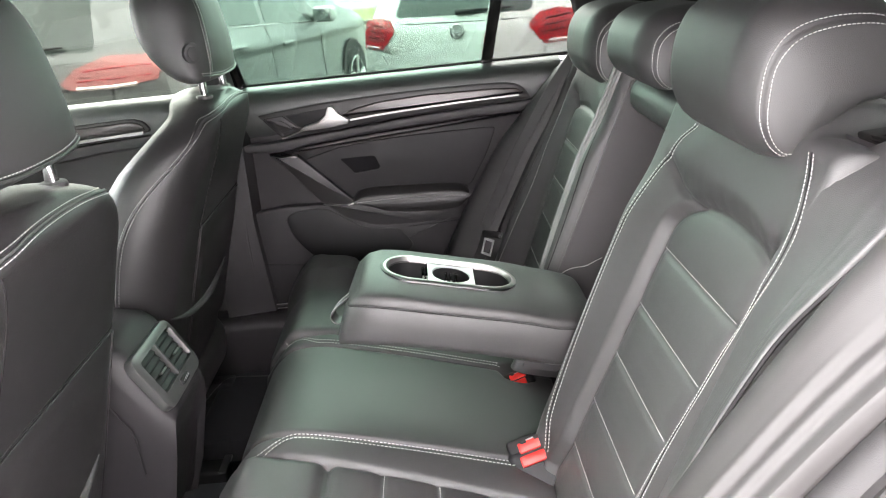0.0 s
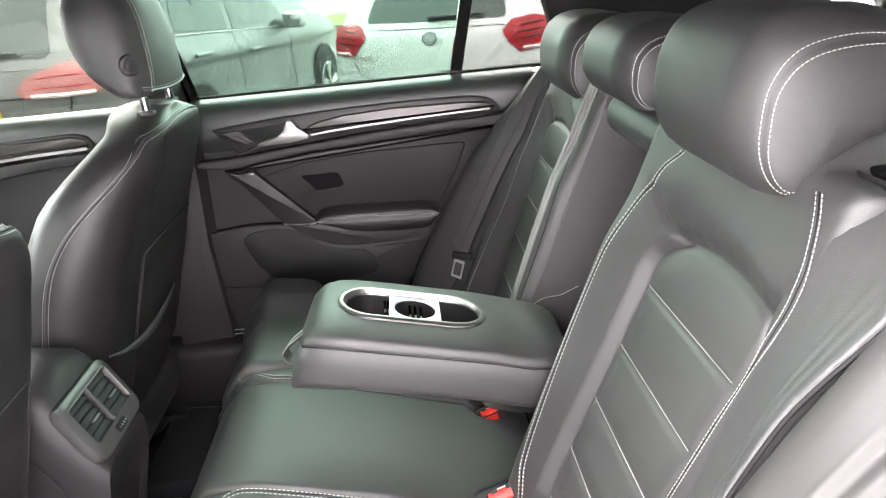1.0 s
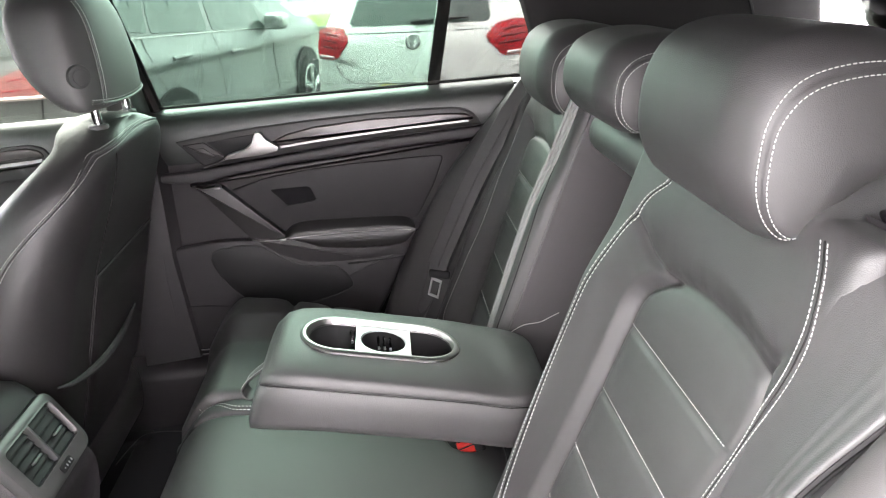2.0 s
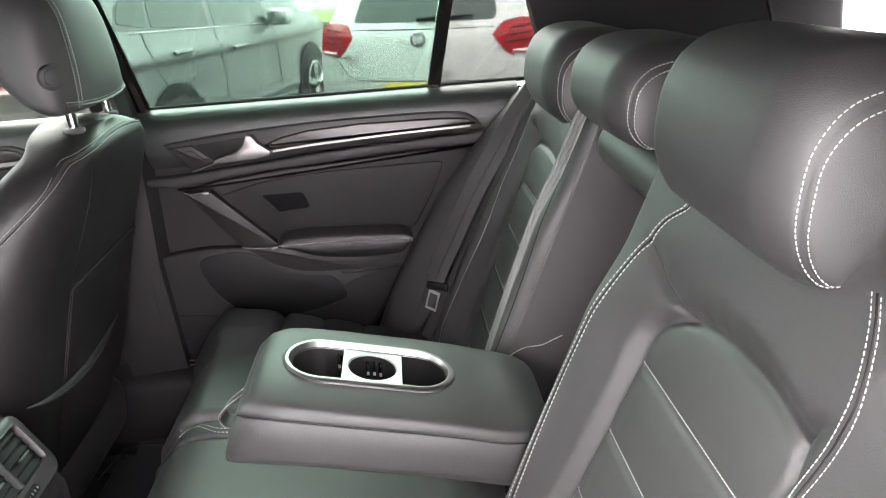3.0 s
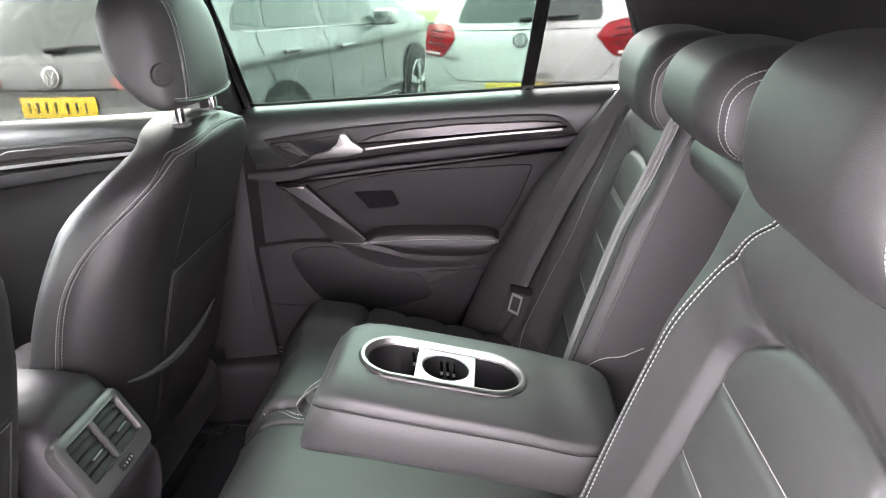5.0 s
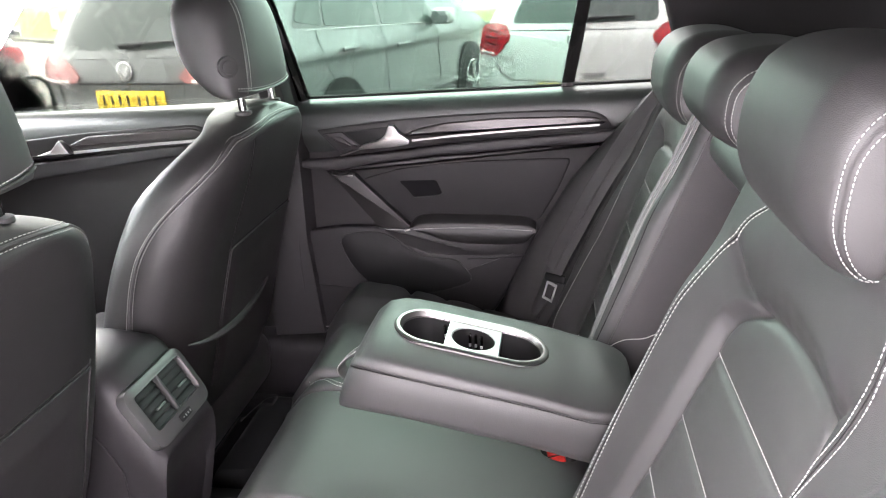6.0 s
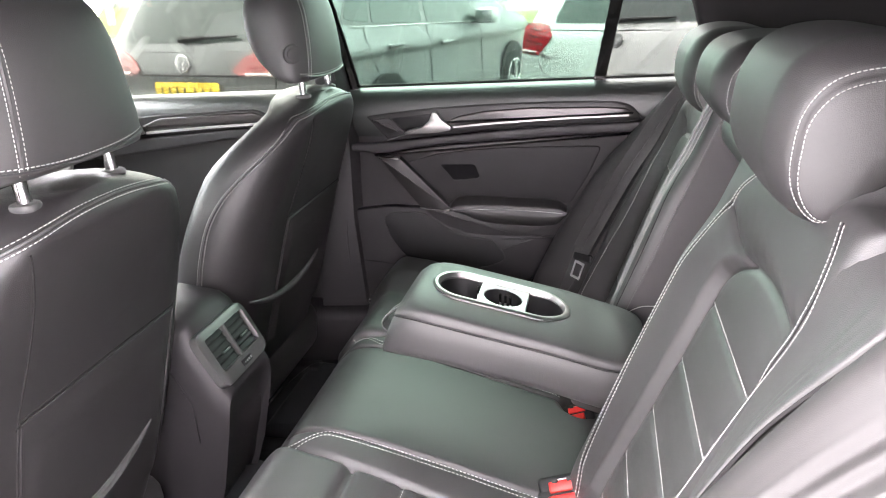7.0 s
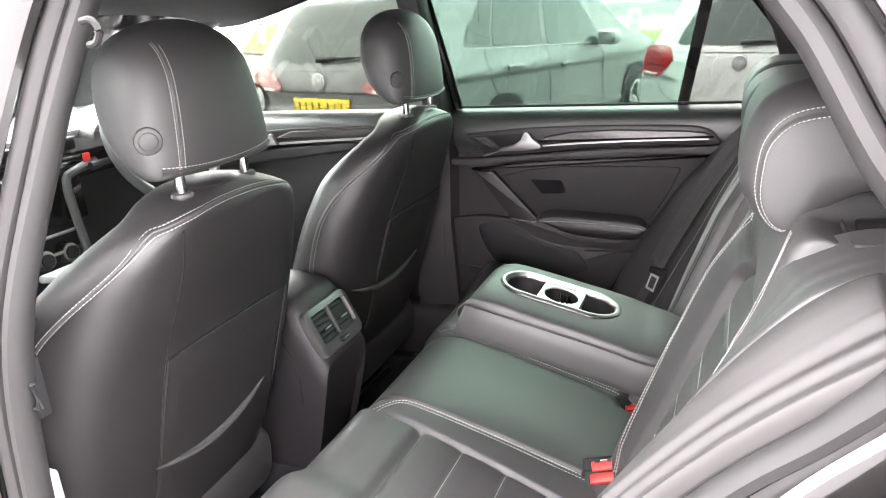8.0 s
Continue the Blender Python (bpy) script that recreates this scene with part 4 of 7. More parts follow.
def front_seat(yc, label, clips, lip_run):
    seat = thing("front_seat", label, "car seat", "front seats", at=(0, yc, 0))
    levels = [0.20 + 0.025 * i for i in range(29)] + [0.91, 0.925, 0.938, 0.948, 0.956, 0.963, 0.969, 0.974, 0.979, 0.983, 0.986]
    levels = sorted(set(round(z, 4) for z in levels if z <= 0.987))
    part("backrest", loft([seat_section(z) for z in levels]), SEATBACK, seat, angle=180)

    # the double seam that runs over the top and forward down both sides
    run = ((0.952, 0.268), (0.93, 0.262), (0.90, 0.238), (0.87, 0.206), (0.84, 0.173), (0.80, 0.142), (0.75, 0.118), (0.65, 0.092), (0.50, 0.062))

    def side_seam(z, sg, off):
        x = smooth_table(tuple(reversed(run)), z) - off
        w, xr, depth = half_width(z), rear_face(z), seat_depth(z)
        rc = corner(z)
        dx = xr - x - 0.008
        if dx < rc:
            y = w - rc + math.sqrt(max(0.0, rc * rc - (rc - max(0.0, dx)) ** 2))
        else:
            y = w * (1 - min(0.98, (dx - rc) / ((depth - rc) * 1.3)) ** 3) ** (1 / 3)
        return Vector((x, sg * (y + 0.0020), z))

    def border(off):
        zs = [0.50 + 0.01 * k for k in range(44)]
        a = [side_seam(z, -1, off) for z in zs]
        b = [side_seam(z, 1, off) for z in reversed(zs)]
        top = []
        for k in range(61):
            y = -0.160 + 0.320 * k / 60
            top.append(back_of_seat(y, 0.965 - 0.0200 * (abs(y) / 0.150) ** 2.2 + off * 0.8, 0.0012))
        return spline((a + top + b)[::3], 3)

    part("double_stitching", stitches([border(0.0), border(0.009)]), THREAD, seat, "pale double stitching")
    part("border_piping", tube(border(0.0045), 0.002, 6), LEATHER, seat)
    # panel seams and the map pocket
    part("panel_seam", tube([back_of_seat(-0.118 + 0.010 * math.sin(3 * i / 20), 0.945 - 0.22 * i / 20, 0.0) for i in range(21)], 0.0013, 6), SEAM, seat)
    part("panel_seam", tube([back_of_seat(0.205, 0.74 - 0.26 * i / 14, 0.0) for i in range(15)], 0.0013, 6), SEAM, seat)

    def pocket(u, v):
        y = -0.115 + 0.32 * u
        zt = 0.728 + 0.004 * math.sin(math.pi * u)
        z = zt - v * 0.30
        e = min(u, 1 - u) * 0.32
        puff = 0.006 * step(0, 0.03, e) * step(0, 0.05, v * 0.3)
        return back_of_seat(y, z, 0.002 + puff)

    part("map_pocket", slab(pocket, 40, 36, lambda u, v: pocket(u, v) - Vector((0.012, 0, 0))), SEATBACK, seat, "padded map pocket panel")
    edge = [pocket(0.012, 0.9 - 0.03 * i) + Vector((0.001, 0, 0)) for i in range(30)] + [pocket(0.012 + 0.976 * i / 30, 0.0) + Vector((0.001, 0, 0.0015)) for i in range(31)] + [pocket(0.988, 0.03 * i) + Vector((0.001, 0, 0)) for i in range(31)]
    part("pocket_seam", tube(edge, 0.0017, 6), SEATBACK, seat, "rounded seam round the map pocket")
    part("pocket_groove", tube([p + Vector((-0.002, 0, 0.0042)) for p in edge[30:61]], 0.0022, 6), SEAM, seat)
    y0, y1, z0, z1, dip = lip_run
    lip = [back_of_seat(y0 + (y1 - y0) * i / 24, z0 + (z1 - z0) * i / 24 - dip * 4 * (i / 24) * (1 - i / 24), 0.008 + 0.006 * math.sin(math.pi * i / 24)) for i in range(25)]
    part("pocket_lip", tube(lip, [0.0016 + 0.0060 * math.sin(math.pi * k / 24) ** 0.7 for k in range(25)], 8, 1.1), LEATHER, seat, "rounded pocket lip")
    # seat base and rails
    part("seat_base", box((-0.16, 0, 0.33), (0.50, 0.50, 0.15), 0.05, 5, rot=(0, 6, 0)), LEATHER, seat)
    for s in (-0.2, 0.2):
        part("rail", box((-0.16, s, 0.165), (0.50, 0.045, 0.05), 0.006), DARK, seat)
    # head restraint
    head = part("headrest", head_mesh(), LEATHER, seat, angle=180)
    rows = [[head_back(-0.090 + o + 0.016 * step(1.02, 1.20, z), z, 0.0010) for z in [1.018 + 0.004 * i for i in range(44)]] for o in (-0.0045, 0.0045)]
    part("head_stitching", stitches(rows, r=0.0005, pitch=0.005), THREAD, head, "pale double stitching")
    part("head_piping", tube([head_back(-0.090 + 0.016 * step(1.02, 1.20, z), z, 0.0) for z in [1.018 + 0.004 * i for i in range(44)]], 0.0018, 6), LEATHER, head)
    hem = [head_back(-0.118 + 0.236 * i / 40, 1.022 + 0.008 * abs(i / 20 - 1) ** 2, 0.001) for i in range(41)]
    part("hem_stitching", stitches([hem], r=0.0007), THREAD, head)
    part("hem_piping", tube([p - Vector((0, 0, 0.005)) for p in hem], 0.0022, 6), LEATHER, head)
    b0 = head_back(-0.124, 1.068, 0.0)
    bt = disc((0, 0, 0), 0.0185, 0.010, bevel=0.003, seg=32)
    disc((0, 0, 0.004), 0.0125, 0.006, bevel=0.002, seg=32, bm=bt)
    bt.transform(Matrix.Translation(b0) @ Vector((0, 0, 1)).rotation_difference(Vector((0.80, -0.60, -0.05)).normalized()).to_matrix().to_4x4())
    part("lock_button", bt, LEATHER, head, "round lock button")
    for s in (-0.071, 0.071):
        part("post", tube([(0.250, s, 1.04), (0.252, s, 0.965)], 0.0078, 14), STEEL, head, "bright steel post")
        col = disc((0.251, s, 0.980), 0.016, 0.010, bevel=0.004, seg=28)
        part("post_collar", col, LEATHER, seat)
    for y, z in clips:
        part("trim_clip", box(back_of_seat(y, z, 0.004), (0.008, 0.012, 0.022), 0.003), DARK, seat, "small black plastic clip")
    return seat


HEAD_FORM = ((1.013, 0.124, 0.226, 0.279), (1.020, 0.131, 0.208, 0.283), (1.035, 0.135, 0.188, 0.286), (1.06, 0.136, 0.164, 0.288), (1.10, 0.134, 0.146, 0.286), (1.15, 0.126, 0.142, 0.278),
             (1.18, 0.110, 0.150, 0.266), (1.20, 0.086, 0.162, 0.250), (1.213, 0.054, 0.178, 0.234), (1.219, 0.02, 0.195, 0.218))


def head_at(z, k):
    return smooth_table(tuple((r[0], r[k]) for r in HEAD_FORM), z)


def head_back(y, z, lift):
    t = min(0.995, abs(y) / head_at(z, 1))
    f, r = head_at(z, 2), head_at(z, 3)
    return Vector(((f + r) / 2 + (r - f) / 2 * (1 - t**2.7) ** (1 / 2.7) + lift, y, z))


def head_mesh():
    rings = []
    for z in (1.013, 1.016, 1.021, 1.03, 1.045, 1.06, 1.08, 1.10, 1.12, 1.14, 1.158, 1.172, 1.185, 1.195, 1.203, 1.21, 1.215, 1.219):
        w, f, r = head_at(z, 1), head_at(z, 2), head_at(z, 3)
        ring = []
        for i in range(52):
            a = 2 * math.pi * i / 52
            c, s = math.cos(a), math.sin(a)
            q = (abs(c) ** 2.7 + abs(s) ** 2.7) ** (-1 / 2.7)
            ring.append(Vector(((f + r) / 2 + c * q * (r - f) / 2, s * q * w, z)))
        rings.append(ring)
    return loft(rings)


front_seat(-0.371, "black leather front passenger seat with a map pocket and headrest", ((-0.262, 0.85),), (-0.126, 0.158, 0.531, 0.548, 0.032))
front_seat(0.374, "black leather driver seat with a map pocket and headrest", (), (-0.235, 0.115, 0.590, 0.575, 0.032))


# ---------------------------------------------------------------- centre console with air vents
con = thing("centre_console", "black centre console with twin rear air vents", "centre console", at=(0.1, 0.0, 0.12))
cb = Vector(con.location)


def con_ring(x, hw, zt, zb):
    return [Vector((x - 0.11 * max(0.0, x + 0.1) / 0.3 * max(0.0, 1 - h) ** 1.5, y * hw * (0.86 + 0.14 * h), zb + (zt - zb) * h)) - cb for y, h in ((-1, 0), (-1.0, 0.5), (-0.995, 0.80), (-0.96, 0.885), (-0.89, 0.945), (-0.78, 0.982), (-0.62, 0.998), (0, 1.01), (0.62, 0.998), (0.78, 0.982), (0.89, 0.945), (0.96, 0.885), (0.995, 0.80), (1.0, 0.5), (1, 0))]


rings = [con_ring(-0.55, 0.12, 0.60, 0.10), con_ring(-0.20, 0.105, 0.655, 0.10), con_ring(0.06, 0.100, 0.664, 0.10), con_ring(0.13, 0.098, 0.655, 0.10),
         con_ring(0.150, 0.096, 0.640, 0.10), con_ring(0.170, 0.095, 0.600, 0.10), con_ring(0.196, 0.093, 0.548, 0.10), con_ring(0.213, 0.090, 0.520, 0.10), con_ring(0.209, 0.088, 0.50, 0.10),
         con_ring(0.185, 0.080, 0.44, 0.10)]
part("body", loft(rings), PLASTIC, con, angle=50)
part("side_seam", tube([Vector((x, -0.101, z)) - cb for x, z in ((-0.1, 0.60), (0.08, 0.585), (0.12, 0.56), (0.150, 0.50), (0.150, 0.42))], 0.0016, 6), DARK, con)
# the vent sits on the sloping end of the console
VU, VV = Vector((0, 1, 0)), Vector((0.46, 0, -0.888)).normalized()
VN = VU.cross(VV).normalized() * -1
if VN.x < 0:
    VN = -VN
VC = Vector((0.1855, -0.006, 0.578))


def vp(a, b, c=0.0):
    return VC + VU * a + VV * b + VN * c - cb


def vent_box(a, b, c, sa, sb, sc, bevel=0.002, tilt=0.0):
    bm = box((0, 0, 0), (sa, sb, sc), bevel, 2, rot=(tilt, 0, 0))
    m = Matrix((VU, VV, VN)).transposed().to_4x4()
    m.translation = vp(a, b, c)
    bm.transform(m)
    return bm


vent = part("vent", vent_box(0, 0, -0.006, 0.150, 0.098, 0.012, 0.004), DARK, con, "twin air vent")
fo = rounded([(-0.085, -0.054), (0.085, -0.054), (0.083, 0.058), (-0.083, 0.058)], 0.024)
fi = rounded([(-0.066, -0.037), (0.066, -0.037), (0.066, 0.029), (-0.066, 0.029)], 0.008)
frame_rings = [[vp(a, b, -0.008) for a, b in fo], [vp(a * 0.995, b * 0.99, 0.001) for a, b in fo], [vp(a * 0.975, b * 0.97, 0.0062) for a, b in fo], [vp(a * 0.93, b * 0.92, 0.0085) for a, b in fo], [vp(a * 1.03, b * 1.05, 0.009) for a, b in fi], [vp(a, b, 0.006) for a, b in fi], [vp(a, b, -0.002) for a, b in fi]]
part("vent_frame", loft(frame_rings, True, False), SATIN, vent, "satin grey surround")
part("vent_frame_edge", loft([[vp(a, b, 0.0085) for a, b in fi], [vp(a * 1.015, b * 1.02, 0.0105) for a, b in fi], [vp(a * 1.05, b * 1.08, 0.0098) for a, b in fi]], True, False), SATIN, vent)
for half in (-1, 1):
    for k in range(5):
        part("slat", vent_box(half * 0.034, -0.0305 + 0.0135 * k, 0.0015, 0.058, 0.0105, 0.0022, 0.0008, 30), DARK, vent)
    part("slat_tab", vent_box(half * 0.034 + 0.006, 0.0035, 0.0068, 0.024, 0.0035, 0.006, 0.0014), CHROME, vent, "small chrome slider")
part("vent_divider", vent_box(0, -0.004, 0.004, 0.006, 0.068, 0.012, 0.002), SATIN, vent, "grey dividing bar")
part("thumb_wheel", vent_box(0.0, 0.043, 0.010, 0.030, 0.012, 0.006, 0.002), DARK, vent)
for k in range(4):
    part("icon", vent_box(-0.0105 + 0.007 * k, 0.043, 0.0134, 0.0022, 0.004 if k else 0.0012, 0.0006, 0.0), SILVER, vent)

# ---------------------------------------------------------------- floor, tunnel, carpet
setting("floor", box((0.15, 0.0, 0.09), (1.6, 1.44, 0.04), 0.0), CARPET, "dark carpeted car floor", "floor")
setting("floor_tunnel", loft([[(x, -0.14, 0.10), (x, -0.12, 0.20), (x, -0.09, 0.235), (x, 0.09, 0.235), (x, 0.12, 0.20), (x, 0.14, 0.10)] for x in (-0.6, 0.3, 0.5)]), CARPET, "carpeted floor tunnel", "floor tunnel")
for y0, nm in ((-0.40, "floor_mat"), (0.42, "floor_mat")):
    mat = thing(nm, "black carpet floor mat with sewn edge", "floor mat", "floor mats", at=(0.2, y0, 0.115))
    o = rounded([(-0.22, -0.24), (0.20, -0.24), (0.20, 0.24), (-0.22, 0.24)], 0.05)
    part("mat_body", prism(o, 0.010, 0.0, 0.004, map_=lambda a, b, c: (a, b, c)), CARPET, mat)
    part("edging", tube([(a, b, 0.009) for a, b in o + o[:1]], 0.0035, 6), BELT, mat, "sewn edge binding")
# carpet edge beside the tunnel, with its pale seam
setting("floor_step", prism(rounded([(0.02, 0.10), (0.36, 0.10), (0.36, 0.175), (0.30, 0.186), (0.14, 0.186), (0.05, 0.176)], 0.02), 0.30, 0.62, 0.008), CARPET, "raised carpeted step below the seat", "floor")
setting("carpet_seam", tube(spline([(0.040, 0.470, 0.188), (0.052, 0.525, 0.189), (0.068, 0.568, 0.189), (0.100, 0.581, 0.189), (0.165, 0.574, 0.189), (0.250, 0.566, 0.189)], 6), 0.0012, 6), BELT, "pale sewn seam in the carpet", "carpet seam")
setting("seat_plinth", box((0.62, 0.0, 0.19), (0.50, 1.30, 0.18), 0.01), CARPET, "carpeted plinth below the rear bench", "seat plinth")
guide = thing("seat_rail_cover", "black plastic end cover of the seat rail", "rail cover", at=(0.12, 0.20, 0.17))
part("cap", box((0, 0, 0), (0.10, 0.055, 0.05), 0.008, 3), DARK, guide)
part("lip", box((0.045, 0, 0.026), (0.018, 0.06, 0.006), 0.002), PLASTIC, guide)


# ---------------------------------------------------------------- doors on the far side
def rise(x):
    """The window line climbs a little towards the rear."""
    return 0.0185 * (x - 0.22)


def door_shoulder(x0, x1, bm=None):
    prof = ((0.748, 0.934), (0.742, 0.9375), (0.730, 0.937), (0.715, 0.934), (0.701, 0.928), (0.689, 0.918), (0.681, 0.903), (0.677, 0.882), (0.677, 0.86), (0.680, 0.84), (0.700, 0.80))
    rings = [[Vector((x0 + (x1 - x0) * i / 24, y, z + rise(x0 + (x1 - x0) * i / 24))) for y, z in prof] for i in range(25)]
    return loft(rings, False, False)


def band(top, low, x0, x1, face, back, r=0.003, n=40):
    """A long moulding between two lines in (x, z), rounded along its edges."""
    rings = []
    for i in range(n + 1):
        x = x0 + (x1 - x0) * i / n
        zt, zl = smooth_table(top, x), smooth_table(low, x)
        q = min(r, 0.45 * max(0.0004, zt - zl))
        rings.append([Vector((x, y, z)) for y, z in ((back, zt), (face + q, zt), (face + 0.3 * q, zt - 0.3 * q), (face, zt - q), (face, zl + q), (face + 0.3 * q, zl + 0.3 * q), (face + q, zl), (back, zl))])
    return loft(rings)


door = thing("rear_door", "closed rear door, black trim with a chrome handle", "car door", "car doors", at=(0, 0, 0))
outline = rounded([(0.205, 0.860), (0.205, 0.74), (0.178, 0.60), (0.170, 0.48), (0.174, 0.345), (0.215, 0.330), (0.62, 0.330), (0.70, 0.46), (0.79, 0.60), (0.87, 0.72), (0.945, 0.835), (0.985, 0.90), (0.60, 0.89)], 0.02)
part("base_panel", prism(outline, 0.692, 0.735, 0.006), DOOR_VINYL, door)
part("shoulder", door_shoulder(0.20, 1.02), SHOULDER, door, "soft grained shoulder under the window")
part("window_seal", tube([(0.20, 0.737, 0.9385 + rise(0.2)), (1.06, 0.737, 0.9385 + rise(1.06))], 0.0045, 8), RUBBER, door)
TRIM_TOP = ((0.258, 0.8720), (0.337, 0.8815), (0.421, 0.8900), (0.588, 0.8995), (0.757, 0.9035), (0.870, 0.9025), (0.905, 0.8955), (0.922, 0.8840), (0.936, 0.8640))
TRIM_LOW = ((0.258, 0.8690), (0.309, 0.8120), (0.325, 0.8105), (0.372, 0.8155), (0.452, 0.8230), (0.624, 0.8405), (0.795, 0.8515), (0.936, 0.8600))
part("trim_surround", band(TRIM_TOP, TRIM_LOW, 0.258, 0.936, 0.670, 0.69, 0.003, 60), DARK_TRIM, door, "dark surround of the trim strip", angle=60)
part("surround_edge", tube([(0.262 + 0.67 * i / 50, 0.6705, smooth_table(TRIM_TOP, 0.262 + 0.67 * i / 50)) for i in range(51)], 0.0013, 6), PLASTIC, door)
strip_o = rounded([(0.462, 0.857), (0.50, 0.872), (0.562, 0.884), (0.68, 0.8915), (0.848, 0.8915), (0.900, 0.888), (0.924, 0.8745), (0.906, 0.8745), (0.753, 0.868), (0.626, 0.860), (0.488, 0.8485)], 0.006)
part("trim_strip", prism(strip_o, 0.6655, 0.68, 0.004, 3), WEAVE, door, "lacquered dark woven trim strip")
chrome_z = ((0.484, 0.8450), (0.55, 0.8515), (0.626, 0.8570), (0.753, 0.8650), (0.908, 0.8715))
part("chrome_strip", ribbon([Vector((0.484 + 0.424 * i / 24, 0.6635, smooth_table(chrome_z, 0.484 + 0.424 * i / 24))) for i in range(25)], 0.0050, 0.004, (0, -0.975, 0.22)), CHROME, door, "thin chrome line")
part("latch_recess", prism(rounded([(0.322, 0.868), (0.430, 0.8775), (0.480, 0.838), (0.366, 0.8295)], 0.006), 0.6685, 0.68, 0.001), DARK, door, "dark handle recess")
latch = prism(rounded([(0.356, 0.8285), (0.366, 0.8385), (0.405, 0.848), (0.424, 0.862), (0.434, 0.884), (0.446, 0.883), (0.457, 0.866), (0.482, 0.848), (0.478, 0.839), (0.44, 0.833)], 0.003), 0.650, 0.664, 0.002, 3)
part("latch_handle", latch, CHROME, door, "satin chrome door release")
part("switch_plate", prism(rounded([(0.268, 0.8645), (0.317, 0.8685), (0.360, 0.8315), (0.310, 0.8145)], 0.004), 0.6665, 0.68, 0.003, 3), PLASTIC, door, "window switch plate")
part("switch_key", prism(rounded([(0.290, 0.8545), (0.314, 0.8565), (0.342, 0.8335), (0.314, 0.8265)], 0.004), 0.6645, 0.67, 0.002, 2), DARK_TRIM, door, "window switch")
part("chrome_lip", tube([(0.308, 0.668, 0.811), (0.33, 0.667, 0.8175), (0.362, 0.667, 0.8275)], 0.0018, 6), CHROME, door)
LEDGE_TOP = ((0.200, 0.8010), (0.258, 0.8010), (0.312, 0.8060), (0.372, 0.8120), (0.452, 0.8198), (0.624, 0.8372), (0.795, 0.8483), (0.936, 0.8565), (0.962, 0.8640))
LEDGE_LOW = ((0.200, 0.7840), (0.236, 0.7795), (0.300, 0.7770), (0.363, 0.7880), (0.492, 0.8030), (0.620, 0.8122), (0.792, 0.8248), (0.922, 0.8310), (0.945, 0.8380), (0.962, 0.8600))
part("ledge", band(LEDGE_TOP, LEDGE_LOW, 0.200, 0.960, 0.667, 0.70, 0.005, 60), DOOR_VINYL, door, "smooth ledge below the trim", angle=60)
part("upper_panel", prism(rounded([(0.262, 0.7715), (0.300, 0.7725), (0.363, 0.7840), (0.492, 0.7990), (0.620, 0.8080), (0.792, 0.8205), (0.922, 0.8265), (0.940, 0.832), (0.875, 0.753), (0.822, 0.676), (0.792, 0.641), (0.772, 0.612), (0.46, 0.612), (0.36, 0.68)], 0.008), 0.676, 0.70, 0.004, 3), DOOR_VINYL, door, "soft panel round the insert")
part("insert_panel", prism(rounded([(0.350, 0.752), (0.444, 0.777), (0.530, 0.787), (0.618, 0.7925), (0.792, 0.7965), (0.850, 0.7960), (0.822, 0.727), (0.775, 0.645), (0.65, 0.652), (0.52, 0.652), (0.45, 0.640), (0.40, 0.68)], 0.016), 0.6735, 0.70, 0.005, 4), DOOR_INSERT, door, "soft insert panel")
recess_o = rounded([(0.443, 0.747), (0.534, 0.748), (0.547, 0.713), (0.478, 0.705), (0.466, 0.722)], 0.008)
# no hollow is cut; this flat black plate stands in for its shade
part("recess_shade_plate", prism(recess_o, 0.6728, 0.69, 0.0), CAVITY, door, "flat dark plate standing in for the shaded recess")
part("recess_lip", tube([(0.547, 0.6722, 0.716), (0.540, 0.6722, 0.711), (0.50, 0.6722, 0.707), (0.478, 0.6722, 0.705)], 0.0014, 6), PLASTIC, door)
# the slanting pull bar and the armrest pad
pull = [(0.283, 0.7705), (0.300, 0.7655), (0.340, 0.7680), (0.467, 0.6390), (0.465, 0.6290), (0.389, 0.6370)]
part("pull_bar", prism(rounded(pull, 0.003), 0.654, 0.70, 0.002, 2), DARK_TRIM, door, "slanting pull handle")
part("chrome_cap", box((0.334, 0.654, 0.7680), (0.014, 0.020, 0.0052), 0.0015, 2, rot=(0, 4, 0)), CHROME, door, "small chrome cap")
part("cap_line", tube([(0.286, 0.6525, 0.7700), (0.302, 0.6525, 0.7658), (0.330, 0.6525, 0.7682)], 0.0013, 6), CHROME, door)
part("chrome_cap", box((0.461, 0.6525, 0.6315), (0.015, 0.018, 0.0050), 0.0015, 2, rot=(0, -10, 0)), CHROME, door, "small chrome cap")
part("cap_line", tube([(0.389, 0.6525, 0.6360), (0.410, 0.6525, 0.6310), (0.456, 0.6525, 0.6300)], 0.0012, 6), CHROME, door)
PAD_TOP = ((0.462, 0.645), (0.480, 0.657), (0.517, 0.664), (0.621, 0.662), (0.726, 0.658), (0.768, 0.650))
PAD_MID = ((0.462, 0.632), (0.481, 0.635), (0.602, 0.6385), (0.700, 0.635), (0.768, 0.630))
PAD_LOW = ((0.462, 0.630), (0.500, 0.621), (0.554, 0.602), (0.649, 0.593), (0.738, 0.596), (0.768, 0.616))
pad_rings = []
